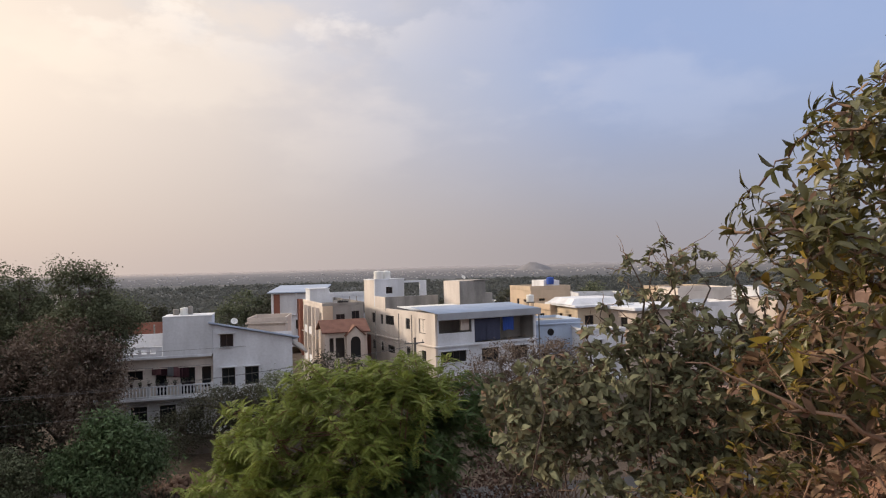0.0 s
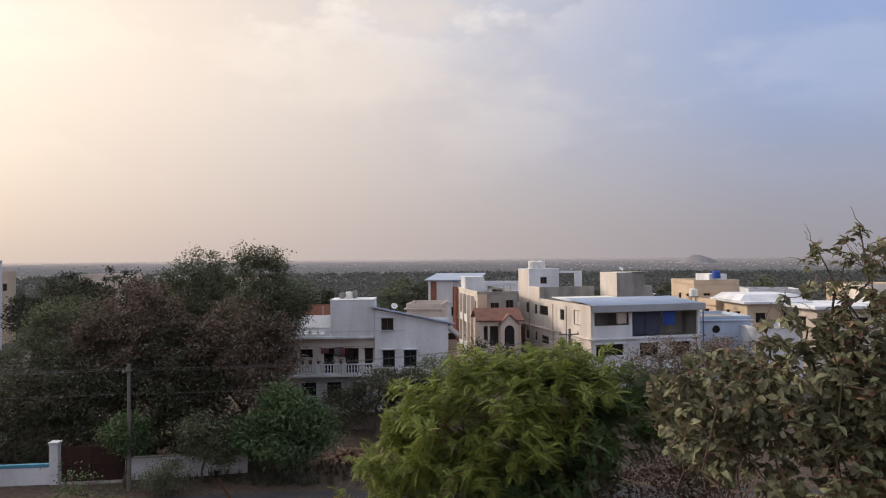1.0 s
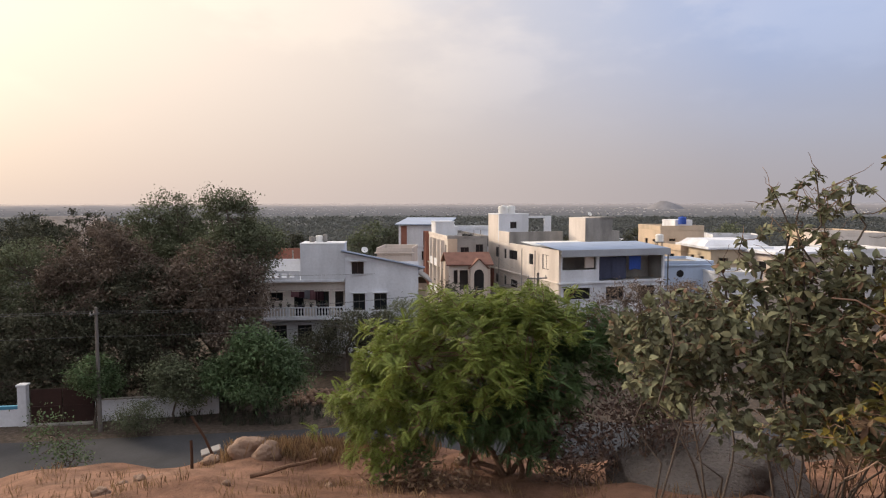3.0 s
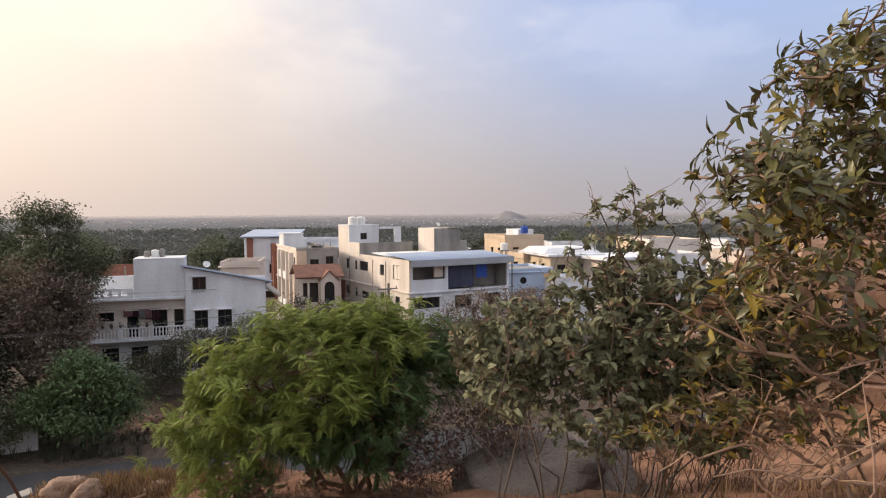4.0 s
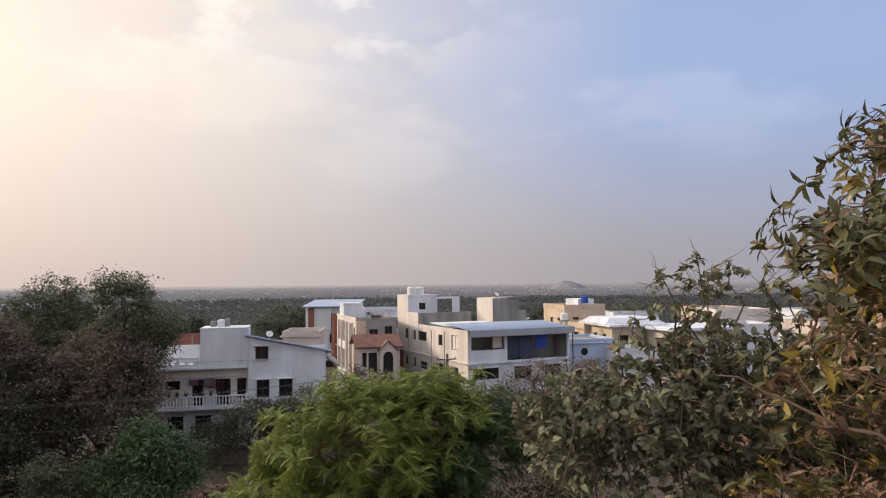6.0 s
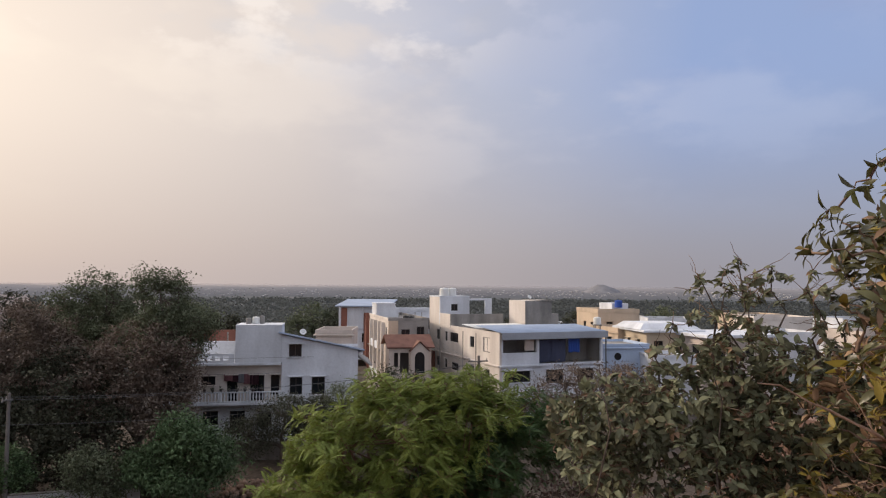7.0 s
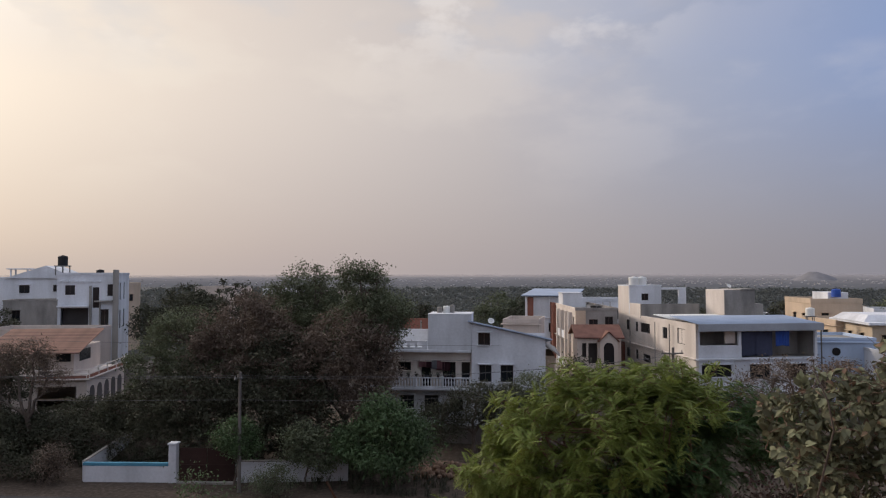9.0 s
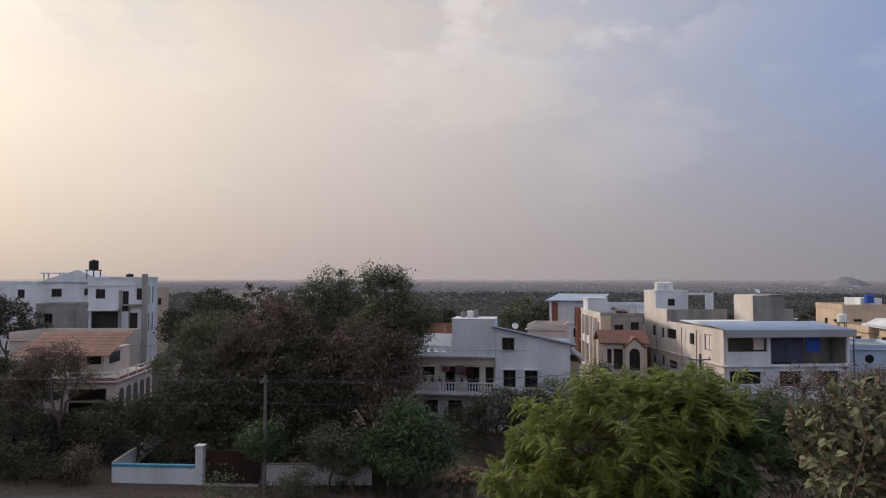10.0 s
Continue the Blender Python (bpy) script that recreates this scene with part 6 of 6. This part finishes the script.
for k in range(30):
    s0 = stems[r.integers(0, 5)][0]
    o = s0[r.integers(1, 8)]
    zt = r.uniform(13.3, 17.2)
    xl = float(crown_edge(zt)) + (0.35 if zt < 14 else 0)
    tgt = np.array([r.uniform(xl + 0.1, min(xl + 2.6, 7.0)), r.uniform(3.2, 5.0), zt])
    if np.linalg.norm(tgt - o) < 2.6:
        stems.append((bend(o, tgt, -0.06, 0.025, 7, r), np.linspace(0.015, 0.005, 7)))
part_np("trunk", *tubes([(p - base, q_) for p, q_ in stems], 8), M_BARK, gt_, smooth=True)
N = 460
zt = 13.2 + 4.6 * r.random(N) ** 1.1
xl = crown_edge(zt) + np.where(zt < 14.2, (14.2 - zt) * 0.35, 0)
C = np.stack([np.where(r.random(N) < 0.6, xl + r.random(N) * np.maximum(0.3, 7.3 - xl), xl + np.abs(r.normal(0, 1, N)) ** 1.1 * 1.4), np.clip(r.normal(4.2, 0.5, N), 3.6, 5.4), zt], 1)
C[:, 0] *= C[:, 1] / 3.8                      # the crown's outer side widens with depth
C[:, 2] = 14.05 + (C[:, 2] - 14.05) * C[:, 1] / 3.8
C = C[(C[:, 0] < 7.4) & ((C[:, 2] > 14.0) | (r.random(N) < 0.45))]
C = np.concatenate([C, np.stack([r.uniform(3.4, 6.4, 50), r.uniform(4.0, 5.4, 50), r.uniform(13.3, 14.6, 50)], 1)])
C = np.repeat(C, 6, 0) + r.normal(0, 1, (len(C) * 6, 3)) * (0.17, 0.13, 0.10)
# a few gaps so that the sky shows through
gaps = np.stack([r.uniform(3.2, 7.0, 44), r.uniform(3.4, 4.8, 44), r.uniform(14.1, 17.6, 44)], 1)
C = C[np.min(np.linalg.norm(C[:, None, [0, 2]] - gaps[None][:, :, [0, 2]], axis=2), axis=1) > 0.12]
ez = np.array([14.5, 14.42, 14.62, 14.75, 14.86, 15.0, 15.12, 15.22, 15.38, 15.5, 15.72, 15.95, 16.2, 16.4])
edge = np.stack([crown_edge(ez) - 0.02 - 0.06 * r.random(len(ez)), 3.6 + 0.4 * r.random(len(ez)), ez], 1)
C = np.concatenate([edge, C])
anch = limb_samples(stems)
tw = leafy_twigs(C, anch, r)
part_np("twig", *tubes([(p - base, q_) for p, q_ in tw], 5), M_TWIG, gt_, smooth=True, kind="stuff")
tips = np.array([p[-1] - p[-2] for p, _ in tw])
tips /= np.linalg.norm(tips, axis=1)[:, None]
tips += (-0.25, -0.1, 0.6)
tips /= np.linalg.norm(tips, axis=1)[:, None]
R, P, S = whorls(C, tips, r, 9, 0.112, 1.1)
first = 9 * 32
leaf_objects(gt_, LEAF_LANCE, M_LEAF_L, R[:first], P[:first], S[:first], base)
yel = np.repeat(r.random(len(C)) < np.where(C[:, 2] < 14.1, 0.13, 0.05), 9) | (r.random(len(P)) < 0.05)
yel[:first] = False
dry = (~yel) & (r.random(len(P)) < np.where(P[:, 2] < 14.0, 0.34, 0.06))
dry[:first] = False
rest = ~(yel | dry)
rest[:first] = False
v, f = spread(*LEAF_LANCE, R[dry], P[dry] - base, S[dry] * 0.95)
part_np("dry_leaves", v, f, M_LEAF_D, gt_, "dry brown leaves", kind="stuff", smooth=True)
v, f = spread(*LEAF_LANCE, R[rest], P[rest] - base, S[rest])
part_np("crown", v, f, M_LEAF_L, gt_, kind="stuff", smooth=True)
v, f = spread(*LEAF_LANCE, R[yel], P[yel] - base, S[yel])
part_np("yellow_leaves", v, f, M_LEAF_Y, gt_, "yellowing leaves", kind="stuff", smooth=True)

# a feathery tree beside the path, whose sprigs hang into the view
r = np.random.default_rng(16)
base = np.array([1.75, 0.15, float(land(1.75, 0.15))])
ft = thing("feathery_sapling", *base, 0, "slender sapling with fine bluish-green feathery sprigs hanging down", "tree")


def smooth_way(pts, n):
    pts = np.asarray(pts, float)
    u = np.linspace(0, len(pts) - 1, n)
    q_ = np.stack([np.interp(u, range(len(pts)), pts[:, k]) for k in range(3)], 1)
    for _ in range(3):
        q_[1:-1] = (q_[:-2] + 2 * q_[1:-1] + q_[2:]) / 4
    return q_


boughs = [
    (smooth_way([base - (0, 0, 0.2), (1.68, 0.22, 13.4), (1.6, 0.28, 14.4), (1.3, 0.32, 14.95), (1.0, 0.36, 14.82), (0.70, 0.41, 14.49)], 22), 0.022, 0.006),
    (smooth_way([(0.75, 0.40, 14.55), (0.631, 0.451, 14.354), (0.582, 0.478, 14.295), (0.547, 0.498, 14.25)], 12), 0.0018, 0.0006),
    (smooth_way([(0.78, 0.39, 14.59), (0.66, 0.44, 14.39), (0.602, 0.470, 14.296)], 10), 0.0018, 0.0006),
    (smooth_way([(1.62, 0.27, 14.2), (0.95, 0.31, 14.21), (0.80, 0.39, 14.165), (0.715, 0.429, 14.152)], 12), 0.0018, 0.0006),
]
part_np("stem", *tubes([(boughs[0][0] - base, np.linspace(0.022, 0.003, 22))], 8), M_BARKG, ft, smooth=True)
for w_, r0, r1_ in boughs[1:]:
    sprig = part_np("sprig", *tubes([(w_ - base, np.linspace(r0, r1_, len(w_)))], 6), M_BARKG, ft, smooth=True)
    at = w_[3:][r.integers(0, len(w_) - 3, 240)] + r.normal(0, 0.002, (240, 3))
    at[:6] = w_[-1]
    ahead = (w_[-1] - w_[3]) / np.linalg.norm(w_[-1] - w_[3])
    R, P, S = whorls(at, np.tile(ahead, (240, 1)) + r.normal(0, 0.15, (240, 3)), r, 1, 0.015, 0.6)
    v, f = spread(*FROND, R, P - base, S)
    part_np("foliage", v, f, M_SPRIG, sprig, "fine bluish-green foliage", kind="stuff")

# the dusty broad-leaved shrub, with upright half-bare shoots
r = np.random.default_rng(12)
base = np.array([2.35, 5.9, float(land(2.35, 5.9))])
bs = thing("broad_leaved_shrub", *base, 0, "dusty broad-leaved shrub with half-bare upright shoots", "shrub")
stems = []
for k in range(16):
    tgt = np.array([r.uniform(1.3, 4.3), r.uniform(5.2, 6.4), r.uniform(12.7, 13.5)])
    stems.append((bend(base + r.normal(0, 0.12, 3) * (1, 1, 0) + (tgt - base) * (0.5, 0.5, 0) - (0, 0, 0.1), tgt, 0.1, 0.07, 8, r), np.linspace(0.011, 0.005, 8)))
shoots = [(2.77, 5.7, 14.3), (2.44, 5.7, 14.14), (3.06, 5.7, 14.23), (2.62, 5.6, 14.05), (3.3, 5.5, 14.2), (2.25, 5.8, 13.75), (2.9, 5.8, 13.95), (3.5, 5.5, 14.0), (3.75, 5.4, 14.1), (2.05, 5.75, 13.5)]
for s_ in shoots:
    stems.append((bend((s_[0] + r.uniform(0, 0.4), s_[1] + 0.1, 12.9), s_, -0.03, 0.04, 8, r), np.linspace(0.016, 0.004, 8)))
part_np("stem", *tubes([(p - base, q_) for p, q_ in stems], 6), M_BARKG, bs, smooth=True, kind="stuff")
N = 1700
C = crown_points([(1.85, 5.9, 12.9, 0.5, 0.45, 0.42), (2.4, 5.8, 13.0, 0.7, 0.55, 0.45), (3.2, 5.6, 12.95, 0.85, 0.6, 0.5), (2.9, 5.7, 13.5, 0.5, 0.4, 0.25), (1.75, 6.0, 12.5, 0.36, 0.35, 0.3), (1.45, 6.0, 12.85, 0.25, 0.3, 0.28), (2.5, 5.6, 12.4, 0.6, 0.45, 0.42), (3.3, 5.4, 12.35, 0.6, 0.45, 0.4), (4.1, 5.4, 12.9, 0.75, 0.6, 0.5), (3.9, 5.6, 13.4, 0.6, 0.5, 0.3)], N, r, 0.35)
up = np.concatenate([np.array(s_) - np.array((0, 0, 1)) * r.random((8, 1)) * 0.6 + r.normal(0, 0.07, (8, 3)) for s_ in shoots])
up[::8] = np.array(shoots)
C = np.concatenate([up, C])
anch = limb_samples(stems)
tw = leafy_twigs(C, anch, r, 0.008)
part_np("twig", *tubes([(p - base, q_) for p, q_ in tw], 4), M_TWIG, bs, kind="stuff")
tips = np.tile(np.array([-0.1, -0.25, 0.6]), (len(C), 1)) + r.normal(0, 0.3, (len(C), 3))
R, P, S = whorls(C, tips, r, 9, 0.074, 1.45)
first = 280
leaf_objects(bs, LEAF_BROAD, M_LEAF_B, R[:first], P[:first], S[:first] * 0.9, base)
dry = r.random(len(P)) < np.where(P[:, 0] > 2.6, 0.14, 0.04)
dry[:first] = False
rest = ~dry
rest[:first] = False
v, f = spread(*LEAF_BROAD, R[rest], P[rest] - base, S[rest])
part_np("leaves", v, f, M_LEAF_B, bs, kind="stuff", smooth=True)
v, f = spread(*LEAF_BROAD, R[dry], P[dry] - base, S[dry] * 0.9)
part_np("dry_leaves", v, f, M_LEAF_D, bs, "dry brown leaves", kind="stuff", smooth=True)

bare = []
for k in range(110):
    o = up[r.integers(0, len(up))]
    bare.append((bend(o, o + np.array([r.normal(0, 0.12), r.normal(0, 0.06), r.uniform(-0.05, 0.22)]), 0, 0.008, 5, r) - base, np.linspace(0.004, 0.0015, 5)))
part_np("bare_twig", *tubes(bare, 4), M_TWIG, bs, kind="stuff")

# tangled low scrub at the foot of the tree
r = np.random.default_rng(13)
base = np.array([4.0, 4.2, float(land(4.0, 4.2))])
sc = thing("tangled_scrub", *base, 0, "tangled olive and yellow scrub with bare brown branches", "shrub")
stems = []
for k in range(46):
    o = base + np.array([r.uniform(-1.3, 2.2), r.uniform(-0.9, 0.9), 0])
    o[2] = land(o[0], o[1]) - 0.05
    a_ = r.uniform(0, 6.28)
    tgt = o + np.array([math.cos(a_) * r.uniform(0.3, 1.3), math.sin(a_) * 0.5, r.uniform(0.5, 1.7)])
    stems.append((bend(o, tgt, r.uniform(0, 0.2), 0.06, 9, r), np.linspace(r.uniform(0.010, 0.022), 0.004, 9)))
for k in range(22):
    a0 = np.array([r.uniform(3.0, 6.2), r.uniform(3.5, 4.3), r.uniform(12.2, 13.0)])
    b0 = a0 + np.array([r.choice([-1, 1]) * r.uniform(0.7, 1.7), r.uniform(-0.25, 0.25), r.uniform(-0.1, 0.75)])
    stems.append((bend(a0, b0, r.uniform(-0.05, 0.25), 0.03, 11, r), np.linspace(r.uniform(0.010, 0.02), 0.004, 11)))
thin = []
for k in range(190):
    o = stems[r.integers(0, len(stems))][0][r.integers(2, 8)]
    thin.append((bend(o, o + np.array([r.normal(0, 0.3), r.normal(0, 0.12), r.normal(0.08, 0.18)]), r.uniform(-0.03, 0.06), 0.015, 6, r) - base, np.linspace(0.005, 0.0018, 6)))
part_np("bare_twig", *tubes(thin, 4), M_BRANCH, sc, kind="stuff")
part_np("branch", *tubes([(p - base, q_) for p, q_ in stems], 6), M_BRANCH, sc, smooth=True, kind="stuff")
C = crown_points([(3.2, 4.3, 12.85, 0.8, 0.5, 0.55), (4.0, 4.0, 13.0, 0.9, 0.6, 0.7), (4.9, 4.0, 13.0, 0.8, 0.6, 0.8), (3.4, 4.9, 13.3, 0.7, 0.4, 0.5), (5.8, 4.0, 13.0, 0.8, 0.5, 0.8), (2.9, 4.6, 12.5, 0.7, 0.4, 0.4)], 340, r, 0.3)
tw = leafy_twigs(C, limb_samples(stems), r, 0.006)
part_np("twig", *tubes([(p - base, q_) for p, q_ in tw], 4), M_TWIG, sc, kind="stuff")
tips = np.tile(np.array([0, -0.1, 0.8]), (len(C), 1)) + r.normal(0, 0.35, (len(C), 3))
R, P, S = whorls(C, tips, r, 8, 0.105, 0.95)
lot = np.clip(np.repeat(r.random(len(C)), 8) + r.normal(0, 0.08, len(P)), 0, 0.999)
for nm, lo, hi, mt, lb in (("leaves", 0, 0.44, M_LEAF_L, ""), ("yellow_leaves", 0.44, 0.56, M_LEAF_Y, "yellowing leaves"), ("dry_leaves", 0.56, 1.0, M_LEAF_D, "dry brown leaves")):
    k = (lot >= lo) & (lot < hi)
    v, f = spread(*LEAF_LANCE, R[k], P[k] - base, S[k])
    part_np(nm, v, f, mt, sc, lb, kind="stuff", smooth=True)

# the feathery green shrub in the middle
r = np.random.default_rng(14)
base = np.array([0.1, 8.2, float(land(0.1, 8.2))])
fs = thing("feathery_green_shrub", *base, 0, "large feathery green shrub with drooping fine leaves", "shrub")
blobs = [(-0.1, 8.2, 12.4, 0.75, 0.7, 0.42), (-0.75, 8.1, 12.1, 0.65, 0.65, 0.45), (0.75, 8.3, 12.4, 0.75, 0.7, 0.42), (-1.2, 8.0, 11.65, 0.5, 0.6, 0.42), (-1.4, 8.0, 11.3, 0.3, 0.45, 0.24), (-0.6, 7.8, 11.6, 0.5, 0.5, 0.3), (0.1, 8.0, 11.5, 0.5, 0.4, 0.3), (0.25, 7.9, 11.95, 0.75, 0.6, 0.35), (0.9, 8.2, 11.95, 0.6, 0.6, 0.4),
         (0.3, 8.3, 12.78, 0.4, 0.4, 0.16), (-0.35, 8.2, 12.75, 0.35, 0.4, 0.18), (1.4, 8.4, 12.4, 0.5, 0.4, 0.3), (-1.0, 8.1, 12.35, 0.35, 0.4, 0.22), (1.75, 8.5, 12.2, 0.4, 0.4, 0.35), (1.15, 8.5, 12.72, 0.42, 0.4, 0.18), (0.4, 8.3, 11.55, 0.5, 0.4, 0.3), (0.55, 7.8, 11.35, 0.5, 0.35, 0.28), (0.5, 8.5, 11.2, 0.55, 0.4, 0.3), (1.0, 8.5, 11.5, 0.5, 0.4, 0.35), (-0.9, 7.9, 11.1, 0.4, 0.4, 0.2)]
stems = []
for k in range(9):
    o = base + np.array([r.uniform(-0.15, 0.55), r.normal(0, 0.12), -0.15])
    tgt = np.array([r.uniform(-1.0, 1.3), 8.45 + r.normal(0, 0.2), r.uniform(11.7, 12.2)])
    stems.append((bend(o, tgt, 0.06, 0.04, 9, r), np.linspace(0.038, 0.014, 9)))
for k in range(30):
    o = stems[r.integers(0, 9)][0][r.integers(3, 9)]
    stems.append((bend(o, crown_points(blobs, 1, r, 0.3)[0], 0.05, 0.04, 7, r), np.linspace(0.014, 0.006, 7)))
for k in range(12):
    o = stems[r.integers(0, 9)][0][-1]
    tx = r.uniform(-0.6, 1.6)
    stems.append((bend(o, (tx, 8.2 + r.normal(0, 0.2), r.uniform(12.85, 13.05) - 0.1 * max(0, tx - 0.8)), 0.05, 0.03, 7, r), np.linspace(0.010, 0.003, 7)))
part_np("stem", *tubes([(p - base, q_) for p, q_ in stems], 6), M_BARK, fs, smooth=True, kind="stuff")
big = crown_points(blobs, 380, r, 0.6)
C = np.concatenate([np.repeat(big, 4, 0) + r.normal(0, 1, (1520, 3)) * (0.15, 0.15, 0.06), np.concatenate([p[3:] for p, _ in stems[-12:]])])
out_ = C - np.array([0.0, 8.2, 11.7])
out_ /= np.linalg.norm(out_, axis=1)[:, None]
tw = leafy_twigs(C, limb_samples(stems), r, 0.007)
part_np("twig", *tubes([(p - base, q_) for p, q_ in tw], 4), M_BARK, fs, kind="stuff")
tips = out_ * 0.8 + np.array([-0.15, -0.1, 0.55]) + r.normal(0, 0.22, C.shape)
R, P, S = whorls(C, tips, r, 9, 0.138, 1.05)
# each frond lies with its upper face to the sky, so that it arches over and hangs
flat = np.cross(R[:, :, 0], np.cross(np.array([0, 0, 1.0]) + r.normal(0, 0.25, (len(P), 3)), R[:, :, 0]))
flat /= np.linalg.norm(flat, axis=1)[:, None] + 1e-9
R = np.stack([R[:, :, 0], np.cross(flat, R[:, :, 0]), flat], 2)
# fronds low and away from the sun take the darker green as painted shade
shade_side = (P - np.array([0.1, 8.2, 12.0])) @ np.array([-0.45, -0.15, 0.75]) < -0.15
for nm, k, mt in (("leaves", ~shade_side, M_FROND), ("inner_leaves", shade_side, M_FROND_SHADE)):
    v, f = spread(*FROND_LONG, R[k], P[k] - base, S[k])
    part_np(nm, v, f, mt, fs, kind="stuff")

# dry flowering brush at its foot
r = np.random.default_rng(15)
for lab, bx, by, blobs, cnt, mt in (
        ("dusky purplish brush beside the green shrub", 1.5, 7.9, [(1.6, 8.0, 11.45, 0.5, 0.4, 0.45), (1.2, 7.9, 11.1, 0.5, 0.4, 0.4), (2.1, 7.9, 11.5, 0.4, 0.4, 0.4)], 230, M_LEAF_P),
        ("tangled brown thicket below the cut bank", 3.6, 7.1, [(3.5, 7.0, 11.9, 0.6, 0.4, 0.6), (4.3, 6.9, 12.1, 0.7, 0.4, 0.65), (5.1, 6.8, 12.2, 0.6, 0.4, 0.6)], 330, M_LEAF_D),
        ("thin dry brush on the open slope", -0.8, 7.5, [(-0.8, 7.5, 11.0, 0.5, 0.3, 0.3), (-0.3, 7.3, 10.95, 0.4, 0.3, 0.3)], 70, M_LEAF_D),
        ("dark leafy brush beside the grey rock", 2.1, 7.8, [(2.1, 7.9, 11.7, 0.4, 0.3, 0.4), (2.4, 8.0, 11.9, 0.4, 0.3, 0.35)], 110, M_LEAF_B)):
    base = np.array([bx, by, float(land(bx, by))])
    e = thing("dry_brush", *base, 0, lab, "shrub")
    C = crown_points(blobs, cnt, r, 0.2)
    st_ = [(bend(base + (c - base) * (0.65, 0.65, 0) + r.normal(0, 0.1, 3) * (1, 1, 0) - (0, 0, 0.12), c + r.normal(0, 0.25, 3) * (1, 1, 0), 0.05, 0.07, 6, r), np.linspace(0.007, 0.002, 6)) for c in C[::4]]
    part_np("stem", *tubes([(p - base, q_) for p, q_ in st_], 4), M_TWIG, e, kind="stuff")
    n = cnt * 12
    P = np.repeat(C, 12, 0) + r.normal(0, 0.055, (n, 3))
    v, f = spread(*LEAF_CARD, rand_rot(n, 0.2, r), P - base, r.uniform(0.03, 0.075, n))
    part_np("dry_leaves", v, f, mt, e, kind="stuff")

# young trees on the slope, seen beside the road
tree("thin sapling on the slope below", -11.5, 17.5, [(-11.5, 17.5, 7.7, 0.9, 0.7, 0.8), (-11.2, 17.5, 6.8, 0.7, 0.6, 0.6)], M_T_FRESH, 0.18, 46, 9, 61, trunk=0.04, clump_r=0.4, name="shrub")
